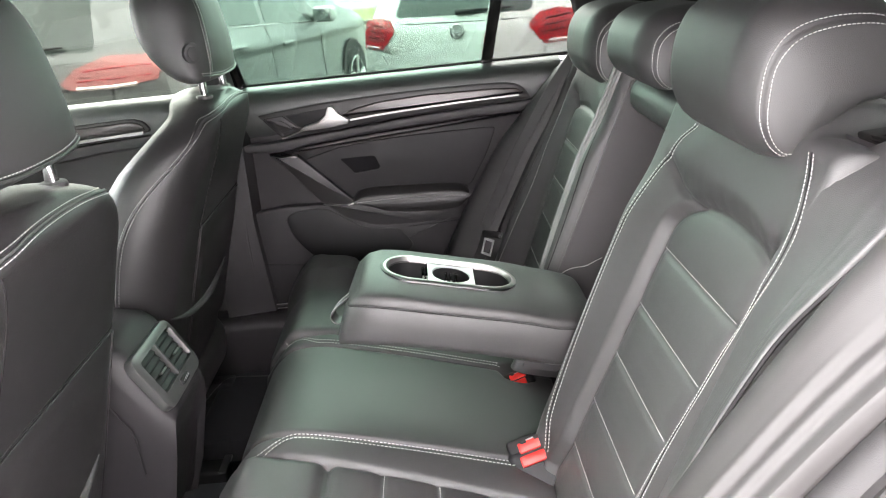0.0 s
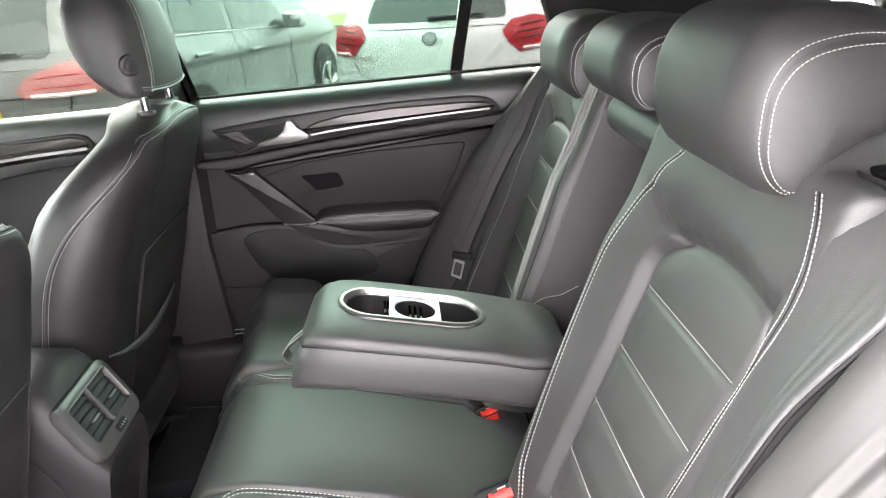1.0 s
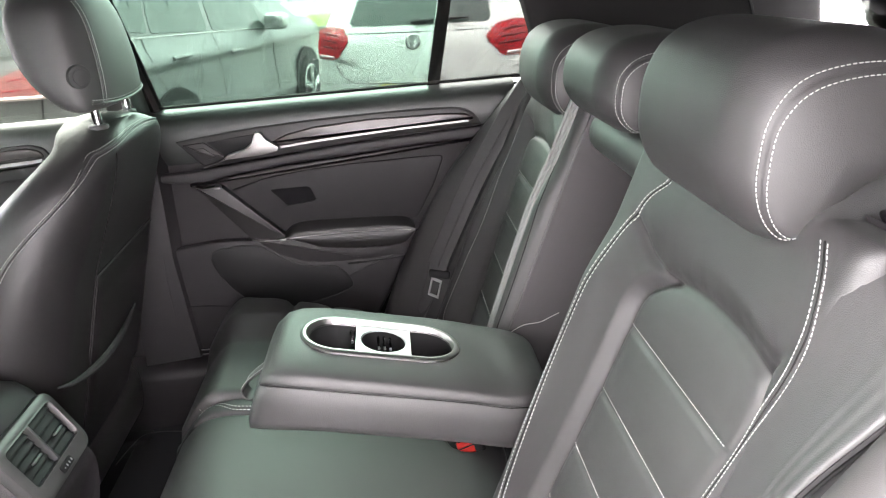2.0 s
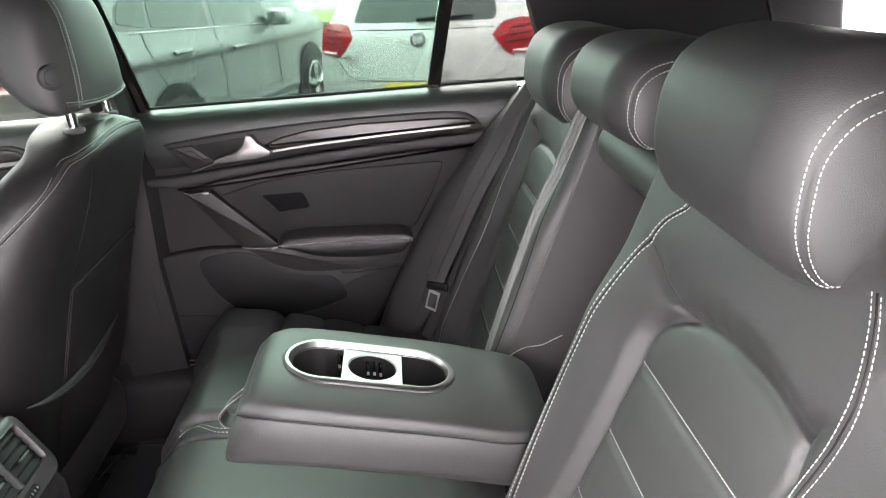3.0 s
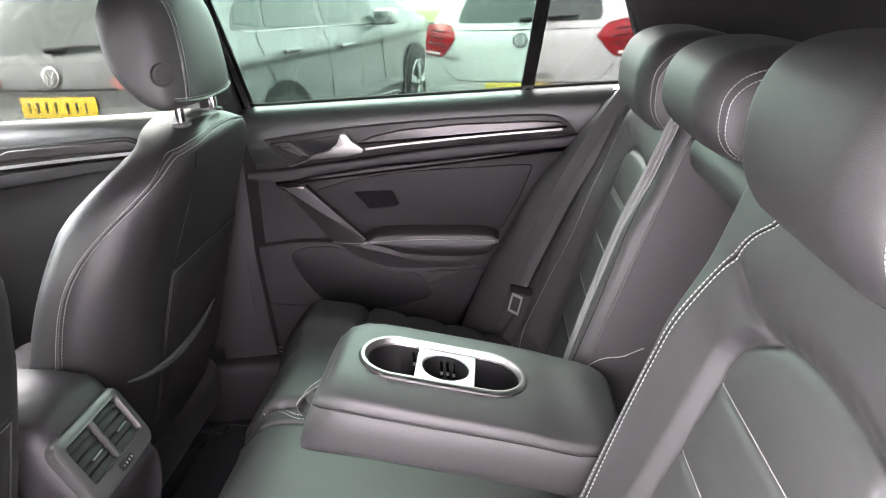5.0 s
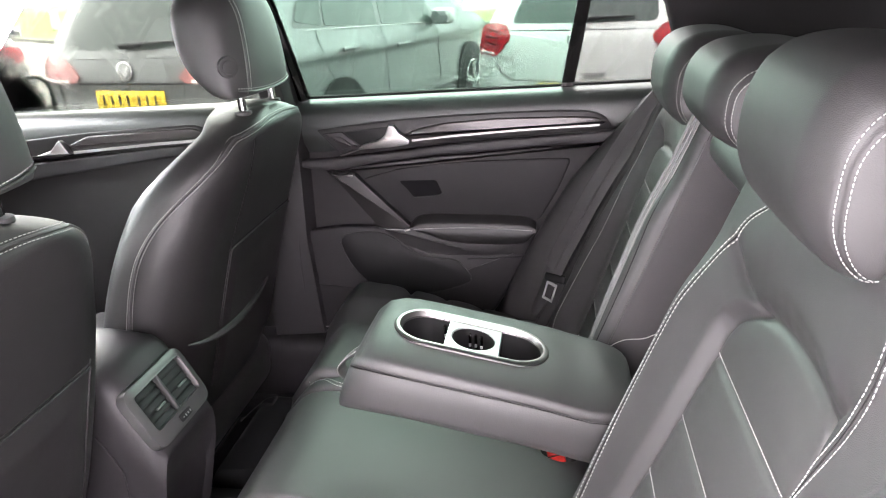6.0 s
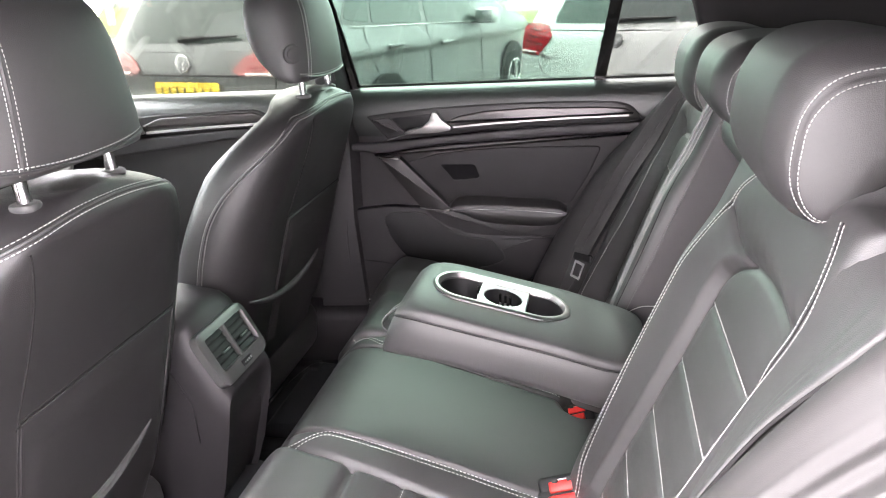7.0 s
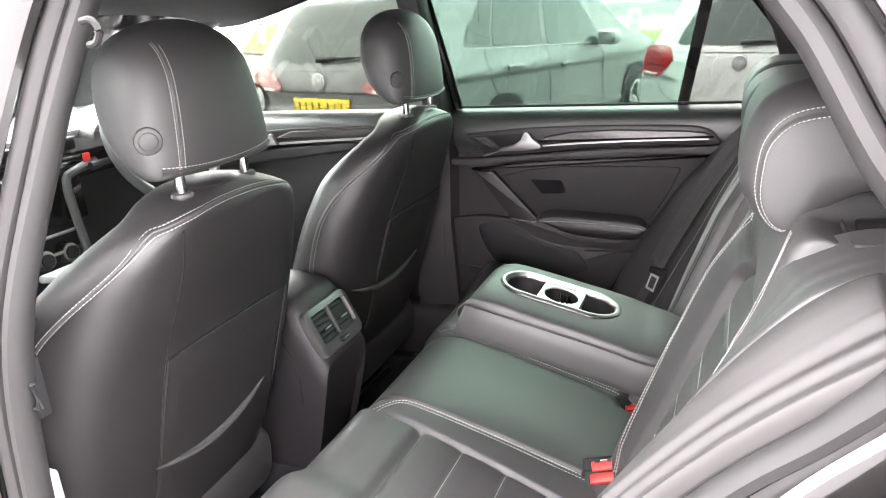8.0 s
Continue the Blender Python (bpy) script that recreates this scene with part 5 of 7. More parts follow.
for i in range(33):
    x = 0.464 + 0.304 * i / 32
    e = step(0.0, 0.05, min(i, 32 - i) / 32)
    zt, zm, zl = (smooth_table(t, x) for t in (PAD_TOP, PAD_MID, PAD_LOW))
    zt, zl = zm + (zt - zm) * (0.55 + 0.45 * e), zm + (zl - zm) * (0.6 + 0.4 * e)
    pad_rings.append([Vector((x, y, z)) for y, z in ((0.69, zt), (0.674, zt), (0.665, zt - 0.003), (0.654, zm + 0.45 * (zt - zm)), (0.6475, zm + 0.003), (0.6482, zm), (0.6455, zm - 0.003), (0.645, zm + 0.5 * (zl - zm)), (0.6465, zl + 0.004), (0.6515, zl + 0.0005), (0.658, zl), (0.69, zl))])
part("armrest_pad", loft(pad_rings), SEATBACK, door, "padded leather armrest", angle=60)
part("pad_stitching", stitches([[Vector((0.476 + 0.286 * i / 40, 0.6468, smooth_table(PAD_MID, 0.476 + 0.286 * i / 40) - 0.0015)) for i in range(41)]], r=0.0008, pitch=0.0048), THREAD, door, "white stitching")
part("armrest_base", prism(rounded([(0.388, 0.6360), (0.467, 0.6310), (0.500, 0.6250), (0.554, 0.6070), (0.649, 0.5985), (0.738, 0.6020), (0.768, 0.6200), (0.780, 0.6150), (0.772, 0.5950), (0.754, 0.5700), (0.646, 0.5630), (0.560, 0.5620), (0.505, 0.5680), (0.447, 0.5920)], 0.004), 0.657, 0.70, 0.002, 2), DOOR_VINYL, door, "curved base of the armrest")
part("lower_moulding", prism(rounded([(0.182, 0.618), (0.30, 0.632), (0.41, 0.628), (0.47, 0.588), (0.55, 0.572), (0.755, 0.582), (0.70, 0.474), (0.63, 0.35), (0.20, 0.346), (0.182, 0.36), (0.178, 0.50)], 0.015), 0.672, 0.70, 0.006, 3), PLASTIC, door)
bin_o = smooth_outline([(0.286, 0.600), (0.296, 0.550), (0.330, 0.498), (0.380, 0.459), (0.43, 0.449), (0.50, 0.455), (0.575, 0.474), (0.607, 0.492), (0.596, 0.520), (0.57, 0.545), (0.52, 0.550), (0.47, 0.565), (0.40, 0.612), (0.33, 0.616)], 4)
part("storage_bin", prism(bin_o, 0.6695, 0.69, 0.0015), DARK, door, "dark storage bin")
part("bin_lip", tube([(a, 0.6695, b) for a, b in bin_o + bin_o[:1]], 0.0018, 6), PLASTIC, door)
part("seam", tube([(0.18, 0.6705, 0.476), (0.26, 0.6705, 0.470), (0.33, 0.6705, 0.462)], 0.0016, 6), DARK, door)
part("bin_lip", tube([(0.60, 0.671, 0.548), (0.68, 0.671, 0.552), (0.745, 0.671, 0.556)], 0.0022, 6), DARK, door)


# windows: glass, divider and frames on the leaning side plane
def lean(y_sign, z):
    """The glass leans in above the window line."""
    return y_sign * (0.738 - 0.30 * max(0.0, z - 0.94))


def side_pane(name, outline, material, parent, sgn=1):
    bm = prism(outline, 0.0, 0.004, 0.0, map_=lambda a, b, c: (a, lean(sgn, b) + sgn * c, b))
    ob = part(name, bm, material, parent, smooth=False)
    return ob


side_pane("window_glass", [(0.19, 0.930), (0.845, 0.942), (0.905, 1.29), (0.16, 1.31)], GLASS_REAR, door)
side_pane("quarter_glass", [(0.845, 0.942), (1.12, 0.950), (1.07, 1.10), (0.99, 1.22), (0.905, 1.28)], GLASS_CLEAR, door)
part("window_divider", loft([[Vector((x + dx, lean(1, z) + dy, z)) for dx, dy in ((-0.014, -0.012), (0.014, -0.012), (0.014, 0.008), (-0.014, 0.008))] for x, z in ((0.836, 0.940), (0.868, 1.12), (0.900, 1.30))]), GLOSS, door, "black window divider bar")
part("window_frame", tube([Vector((x, lean(1, z) - 0.006, z)) for x, z in ((0.212, 0.930), (0.195, 1.05), (0.175, 1.18), (0.155, 1.32))], 0.016, 8, 1.0, up=(0, 1, 0)), GLOSS, door, "black window frame")
part("window_frame", tube([Vector((x, lean(1, z) - 0.004, z)) for x, z in ((0.15, 1.315), (0.5, 1.325), (0.82, 1.30), (0.96, 1.245), (1.05, 1.13), (1.095, 0.985), (1.11, 0.945))], 0.014, 8, 1.0, up=(0, 1, 0)), GLOSS, door)
part("outer_skin", prism(rounded([(0.16, 0.925), (0.16, 0.10), (0.62, 0.10), (0.72, 0.35), (0.90, 0.62), (1.06, 0.94)], 0.04), 0.82, 0.738, 0.02, 3), DARK, door)

fdoor = thing("front_door", "closed front door, black trim with a chrome line", "car door", "car doors")
fo_ = rounded([(-0.80, 0.84), (-0.80, 0.30), (0.10, 0.30), (0.13, 0.85)], 0.02)
part("base_panel", prism(fo_, 0.692, 0.735, 0.006), VINYL, fdoor)
part("shoulder", door_shoulder(-0.85, 0.14), SHOULDER, fdoor, "soft grained shoulder under the window")
part("trim_surround", prism(rounded([(-0.66, 0.845), (-0.551, 0.8620), (-0.341, 0.8800), (-0.057, 0.8920), (-0.026, 0.8830), (-0.012, 0.8580), (-0.10, 0.8460), (-0.377, 0.8240), (-0.66, 0.795)], 0.010), 0.670, 0.69, 0.003, 3), DARK_TRIM, fdoor, "dark surround of the trim strip")
part("trim_strip", prism(rounded([(-0.40, 0.850), (-0.341, 0.8720), (-0.060, 0.8860), (-0.033, 0.8780), (-0.025, 0.8620), (-0.10, 0.8560), (-0.377, 0.8380)], 0.008), 0.666, 0.69, 0.004, 3), WEAVE, fdoor, "lacquered dark woven trim strip")
part("chrome_strip", ribbon([(-0.385, 0.6635, 0.8320), (-0.25, 0.6635, 0.8425), (-0.15, 0.6635, 0.8500), (-0.030, 0.6635, 0.8570)], 0.0075, 0.004, (0, -0.975, 0.22)), CHROME, fdoor, "thin chrome line")
part("ledge", prism(rounded([(-0.75, 0.780), (-0.534, 0.8020), (-0.136, 0.8400), (0.10, 0.856), (0.10, 0.828), (-0.149, 0.8120), (-0.547, 0.7580), (-0.75, 0.735)], 0.008), 0.667, 0.69, 0.005, 3), DOOR_VINYL, fdoor, "smooth ledge below the trim")
part("latch_handle", prism(rounded([(-0.500, 0.8230), (-0.440, 0.8400), (-0.420, 0.8600), (-0.412, 0.8660), (-0.404, 0.8600), (-0.388, 0.8300), (-0.420, 0.8240)], 0.005), 0.650, 0.664, 0.004, 3), CHROME, fdoor, "satin chrome door release")
side_pane("window_glass", [(-0.75, 0.905), (0.12, 0.929), (0.09, 1.31), (-0.28, 1.30)], GLASS_FRONT, fdoor)
part("outer_skin", prism(rounded([(-0.95, 0.90), (-0.95, 0.10), (0.14, 0.10), (0.14, 0.92)], 0.04), 0.82, 0.738, 0.02, 3), DARK, fdoor)


# ---------------------------------------------------------------- pillars, roof and shell
def pillar(name, pts, depth_x, thick, material, label):
    rings = []
    for (x, y, z) in pts:
        rings.append([Vector((x + dx * depth_x / 2, y + dy * thick / 2, z)) for dx, dy in ((-1, 0.6), (-1, -0.5), (-0.75, -1), (0.75, -1), (1, -0.5), (1, 0.6), (0.7, 1), (-0.7, 1))])
    return setting(name, loft(rings), material, label, "car pillar")


pillar("pillar_1", [(0.150, 0.700, 0.10), (0.150, 0.700, 0.55), (0.165, 0.705, 0.93), (0.150, 0.655, 1.12), (0.13, 0.60, 1.33)], 0.075, 0.09, PLASTIC, "black plastic pillar trim between the doors")
# lower pillar flare beside the front seat
setting("pillar_foot", loft([[Vector((x, 0.69, z)), Vector((x, 0.64 - 0.0 * k, z)), Vector((x + 0.10 + 0.10 * k, 0.66, z)), Vector((x + 0.12 + 0.10 * k, 0.70, z))] for x, z, k in ((0.02, 0.09, 1.0), (0.05, 0.22, 0.7), (0.09, 0.34, 0.25), (0.10, 0.60, 0.0), (0.105, 0.75, 0.0), (0.108, 0.90, 0.0))]), PLASTIC, "flared black plastic foot of the pillar", "car pillar")
setting("door_sill", box((0.30, 0.665, 0.24), (0.95, 0.11, 0.20), 0.03, 4), PLASTIC, "black plastic door sill", "door sill")
for k in range(2):
    setting("sill_strip", tube([(0.19, 0.668, 0.343 + 0.012 * k), (0.31, 0.668, 0.343 + 0.012 * k)], 0.0015, 6), CHROME, "thin chrome line on the door sill", "sill strip")
# the rear quarter on the far side, and both rear pillars inside
setting("quarter_trim", prism(rounded([(0.64, 0.30), (0.70, 0.44), (0.79, 0.585), (0.87, 0.705), (0.955, 0.835), (1.00, 0.93), (1.15, 0.95), (1.30, 0.95), (1.30, 0.30)], 0.02), 0.655, 0.74, 0.02, 4), PLASTIC, "black plastic rear quarter trim", "wall trim")
for sgn in (1, -1):
    o = [(1.085, 0.93), (1.06, 1.04), (1.03, 1.13), (0.985, 1.22), (0.93, 1.30), (1.0, 1.36), (1.62, 1.33), (1.72, 1.02), (1.70, 0.93)]
    if sgn < 0:
        o = [(x + 0.035, z) for x, z in o]
    setting("rear_pillar_" + ("1" if sgn > 0 else "2"), prism(o, 0.0, 0.05, 0.012, 3, map_=lambda a, b, c: (a, (lean(1, b) - (0.045 if sgn > 0 else 0.075) + c) * sgn, b)), CLOTH, "dark cloth-covered rear pillar trim", "car pillar")
setting("pillar_seam", tube([(1.60, lean(1, 0.95) - 0.048, 0.95), (1.50, lean(1, 1.15) - 0.048, 1.15), (1.45, lean(1, 1.30) - 0.048, 1.30)], 0.004, 6), DARK, "seam in the rear pillar trim", "trim seam")
# roof
def roof(u, v):
    x, y = -0.55 + 2.25 * u, -0.66 + 1.32 * v
    return Vector((x, y, 1.345 - 0.05 * (2 * v - 1) ** 4 - 0.10 * step(0.25, 0.0, u) - 0.06 * step(0.75, 1.0, u)))


setting("ceiling", slab(roof, 30, 16, lambda u, v: roof(u, v) + Vector((0, 0, 0.02))), CLOTH, "dark cloth headliner", "ceiling")
setting("roof", slab(lambda u, v: roof(u, v) + Vector((0, 0, 0.03)), 30, 16, lambda u, v: roof(u, v) + Vector((0, 0, 0.05))), GLOSS, "black painted car roof", "roof")
for sgn in (1, -1):
    pts = [(-0.98, 0.66, 0.93), (-0.80, 0.64, 1.08), (-0.62, 0.62, 1.20), (-0.40, 0.61, 1.285), (-0.1, 0.61, 1.325)]
    setting("front_pillar_" + ("1" if sgn > 0 else "2"), tube([(x, y * sgn, z) for x, y, z in pts], 0.045, 12, 0.7), PLASTIC, "black plastic windscreen pillar trim", "car pillar")
ws = mesh_object("windscreen", slab(lambda u, v: Vector((-1.0 + 0.52 * v, -0.62 + 1.24 * u, 0.93 + 0.36 * v)), 2, 2, lambda u, v: Vector((-1.003 + 0.52 * v, -0.62 + 1.24 * u, 0.934 + 0.36 * v))), GLASS_SCREEN)
tagged(ws, "clear windscreen glass", "windscreen", "", "structure")
rw = mesh_object("rear_window", slab(lambda u, v: Vector((1.80 - 0.16 * v, -0.60 + 1.20 * u, 0.98 + 0.32 * v)), 2, 2, lambda u, v: Vector((1.804 - 0.16 * v, -0.60 + 1.20 * u, 0.98 + 0.32 * v))), GLASS_CLEAR)
tagged(rw, "tinted tailgate window glass", "rear window", "", "structure")
setting("tailgate", box((1.78, 0, 0.60), (0.06, 1.36, 0.74), 0.02), PLASTIC, "black plastic tailgate trim", "tailgate")
setting("parcel_shelf", box((1.45, 0, 0.90), (0.60, 1.30, 0.02), 0.005), CARPET, "dark carpeted parcel shelf", "parcel shelf")

# ---------------------------------------------------------------- near door opening: frame and seals
OPEN = spline([(0.232, -0.752, 0.20), (0.236, -0.757, 0.45), (0.252, -0.760, 0.70), (0.278, -0.750, 0.90), (0.312, -0.695, 1.08), (0.335, -0.640, 1.21), (0.38, -0.610, 1.285), (0.55, -0.600, 1.31), (0.80, -0.605, 1.295),
               (0.935, -0.625, 1.255), (1.005, -0.650, 1.19), (1.055, -0.690, 1.105), (1.100, -0.705, 1.04), (1.102, -0.695, 0.975), (1.050, -0.690, 0.903), (0.985, -0.692, 0.838), (0.90, -0.697, 0.735), (0.80, -0.702, 0.602), (0.73, -0.708, 0.46), (0.69, -0.715, 0.34), (0.66, -0.725, 0.24), (0.55, -0.745, 0.21), (0.35, -0.75, 0.20)], 6, True)
CEN = Vector((0.65, -0.73, 0.80))


def aperture(offset, y_shift, r, flat, material, name, label):
    pts = []
    for p in OPEN:
        d = (p - CEN)
        d.y = 0
        d.normalize()
        pts.append(p + d * offset + Vector((0, y_shift, 0)))
    rings = []
    n = len(pts)
    for i, p in enumerate(pts):
        t = (pts[(i + 1) % n] - pts[i - 1]).normalized()
        out = Vector((p.x - CEN.x, 0, p.z - CEN.z))
        out = (out - t * out.dot(t)).normalized()
        side = t.cross(out).normalized()
        rings.append([p + out * (r * math.cos(2 * math.pi * k / 10)) + side * (r * flat * math.sin(2 * math.pi * k / 10)) for k in range(10)])
    rings.append(rings[0])
    return setting(name, loft(rings, True, False), material, label, "door seal")


aperture(0.004, 0.012, 0.013, 1.3, RUBBER, "door_seal", "rubber seal round the open door frame")
aperture(0.028, 0.004, 0.012, 0.9, RUBBER, "door_seal_outer", "outer rubber lip of the open door frame")
aperture(0.062, -0.012, 0.026, 0.45, GLOSS, "door_frame", "gloss black painted door frame")
aperture(0.104, -0.018, 0.022, 0.6, GLOSS, "door_frame_step", "gloss black painted step of the door frame")
def jamb(u, v):
    """The painted jamb that falls away outside the padding."""
    x = 0.68 + 0.40 * v
    p = pad_line(4, x)
    return p + Vector((0.010 + 0.045 * u, -0.006 - 0.050 * u, -0.018 - 0.050 * u))


setting("jamb_panel", slab(jamb, 8, 30, lambda u, v: jamb(u, v) + Vector((0.015, 0.01, -0.012))), GLOSS, "gloss black painted jamb beside the seat padding", "door jamb")


# ---------------------------------------------------------------- outside
GZ = -0.12


def ground_material():
    m, nt, p = node_material("worn_asphalt")
    co = nt.nodes.new("ShaderNodeTexCoord")
    a = nt.nodes.new("ShaderNodeTexNoise")
    a.inputs["Scale"].default_value = 0.35
    a.inputs["Detail"].default_value = 8
    b = nt.nodes.new("ShaderNodeTexNoise")
    b.inputs["Scale"].default_value = 60
    for t in (a, b):
        nt.links.new(co.outputs["Object"], t.inputs["Vector"])
    mx = nt.nodes.new("ShaderNodeMix")
    mx.data_type = "RGBA"
    mx.inputs[6].default_value = (0.045, 0.044, 0.044, 1)
    mx.inputs[7].default_value = (0.085, 0.083, 0.080, 1)
    nt.links.new(a.outputs["Fac"], mx.inputs[0])
    nt.links.new(mx.outputs[2], p.inputs["Base Color"])
    bp = nt.nodes.new("ShaderNodeBump")
    bp.inputs["Strength"].default_value = 0.4
    bp.inputs["Distance"].default_value = 0.01
    nt.links.new(b.outputs["Fac"], bp.inputs["Height"])
    nt.links.new(bp.outputs["Normal"], p.inputs["Normal"])
    p.inputs["Roughness"].default_value = 0.85
    return m


def grass_material():
    m, nt, p = node_material("mown_grass")
    co = nt.nodes.new("ShaderNodeTexCoord")
    a = nt.nodes.new("ShaderNodeTexNoise")
    a.inputs["Scale"].default_value = 2.0
    a.inputs["Detail"].default_value = 10
    nt.links.new(co.outputs["Object"], a.inputs["Vector"])
    mx = nt.nodes.new("ShaderNodeMix")
    mx.data_type = "RGBA"
    mx.inputs[6].default_value = (0.070, 0.115, 0.010, 1)
    mx.inputs[7].default_value = (0.150, 0.195, 0.020, 1)
    nt.links.new(a.outputs["Fac"], mx.inputs[0])
    nt.links.new(mx.outputs[2], p.inputs["Base Color"])
    p.inputs["Roughness"].default_value = 0.9
    return m


ASPHALT, GRASS = ground_material(), grass_material()
CONCRETE = surface("pale_concrete", (0.20, 0.194, 0.172), 0.85, grain=0.4, grain_size=90, patch=0.15, patch_size=1.5)
WHITE_PLASTIC = surface("white_bollard_plastic", (0.6, 0.6, 0.58), 0.5, patch=0.06)
WHITE_PAINT = surface("white_car_paint", (0.56, 0.565, 0.55), 0.35, patch=0.02, spec=0.4, coat=0.3, rough_var=0.03)
GREY_PAINT = surface("grey_metallic_paint", (0.20, 0.215, 0.21), 0.35, metal=0.2, patch=0.03, coat=0.4, rough_var=0.03)
DARK_PAINT = surface("dark_grey_paint", (0.170, 0.176, 0.177), 0.36, metal=0.2, patch=0.02, spec=0.35, coat=0.22, coat_rough=0.03, rough_var=0.02)
CAR_GLASS = surface("dark_car_glass", (0.05, 0.062, 0.057), 0.04, patch=0.05, rough_var=0.01, spec=0.42)
TYRE = surface("tyre_rubber", (0.02, 0.02, 0.02), 0.8, patch=0.1)
LAMP_RED = surface("red_lamp_lens", (0.30, 0.006, 0.012), 0.2, patch=0.1, spec=0.3, coat=0.15, rough_var=0.03)
# red lens paled in its colour to carry glare and window haze
LAMP_PALE = surface("glare_paled_lamp_lens", (0.40, 0.15, 0.145), 0.25, patch=0.15, patch_size=12, spec=0.5, coat=0.4, rough_var=0.03)
LAMP_DARK = surface("dark_red_lamp_lens", (0.10, 0.003, 0.005), 0.2, patch=0.1, spec=0.3, coat=0.1, rough_var=0.03)
LAMP_CLEAR = surface("clear_lamp_lens", (0.75, 0.62, 0.60), 0.12, patch=0.05, coat=0.8, rough_var=0.03)
PLATE = surface("yellow_plate", (0.78, 0.56, 0.05), 0.4, patch=0.04)
BADGE = surface("dark_chrome", (0.22, 0.22, 0.22), 0.3, metal=0.6, patch=0.05)
BAR = surface("black_print", (0.02, 0.02, 0.02), 0.5, patch=0.05)

big = bmesh.new()
bmesh.ops.create_grid(big, x_segments=2, y_segments=2, size=600)
for v in big.verts:
    v.co.z = GZ
setting("ground", big, ASPHALT, "worn grey asphalt car park", "ground", smooth=False)
setting("road", prism([(-120, 33), (120, 26), (120, 60), (-120, 67)], GZ + 0.02, GZ, 0.0, map_=lambda a, b, c: (a, b, c)), CONCRETE, "pale concrete road behind the verge", "road", smooth=False)


setting("forecourt", prism([(-60, 7.0), (60, 7.0), (60, 21.2), (-15, 21.2), (-60, 54.5)], GZ + 0.006, GZ, 0.0, map_=lambda a, b, c: (a, b, c)), CONCRETE, "pale concrete forecourt lane before the verge", "forecourt", smooth=False)


def kerb_y(x):
    return 21.3 + 0.75 * max(0.0, -15.0 - x)


def verge(u, v):
    x = -70 + 140 * u
    far = step(-7.0, -19.0, x)
    return Vector((x, kerb_y(x) + (9.3 + 14 * far) * v, GZ + 0.10 + 0.42 * far * v + 0.05 * noise.noise(Vector((x * 0.2, v * 3, 0)))))


setting("grass_verge", slab(verge, 120, 12, lambda u, v: verge(u, v) - Vector((0, 0, 0.3))), GRASS, "mown green grass verge", "grass")
setting("kerb", slab(lambda u, v: Vector((-70 + 140 * u, kerb_y(-70 + 140 * u) - 0.31 + 0.30 * v, GZ + 0.12)), 60, 1, lambda u, v: Vector((-70 + 140 * u, kerb_y(-70 + 140 * u) - 0.31 + 0.30 * v, GZ - 0.1))), CONCRETE, "pale concrete kerb", "kerb")


def bollard(x, y):
    ob = thing("bollard", "short white plastic bollard on the grass", "bollard", "white bollards", at=(x, y, GZ + 0.08))
    part("post", loft([[(r * math.cos(2 * math.pi * k / 16), r * math.sin(2 * math.pi * k / 16), z) for k in range(16)] for r, z in ((0.20, 0), (0.20, 0.85), (0.18, 0.93), (0.12, 0.97))]), WHITE_PLASTIC, ob)


for x, y in ((-2.6, 24.5), (-23.0, 31.0), (-15.5, 25.5), (-8.0, 25.2), (4.0, 24)):
    bollard(x, y)


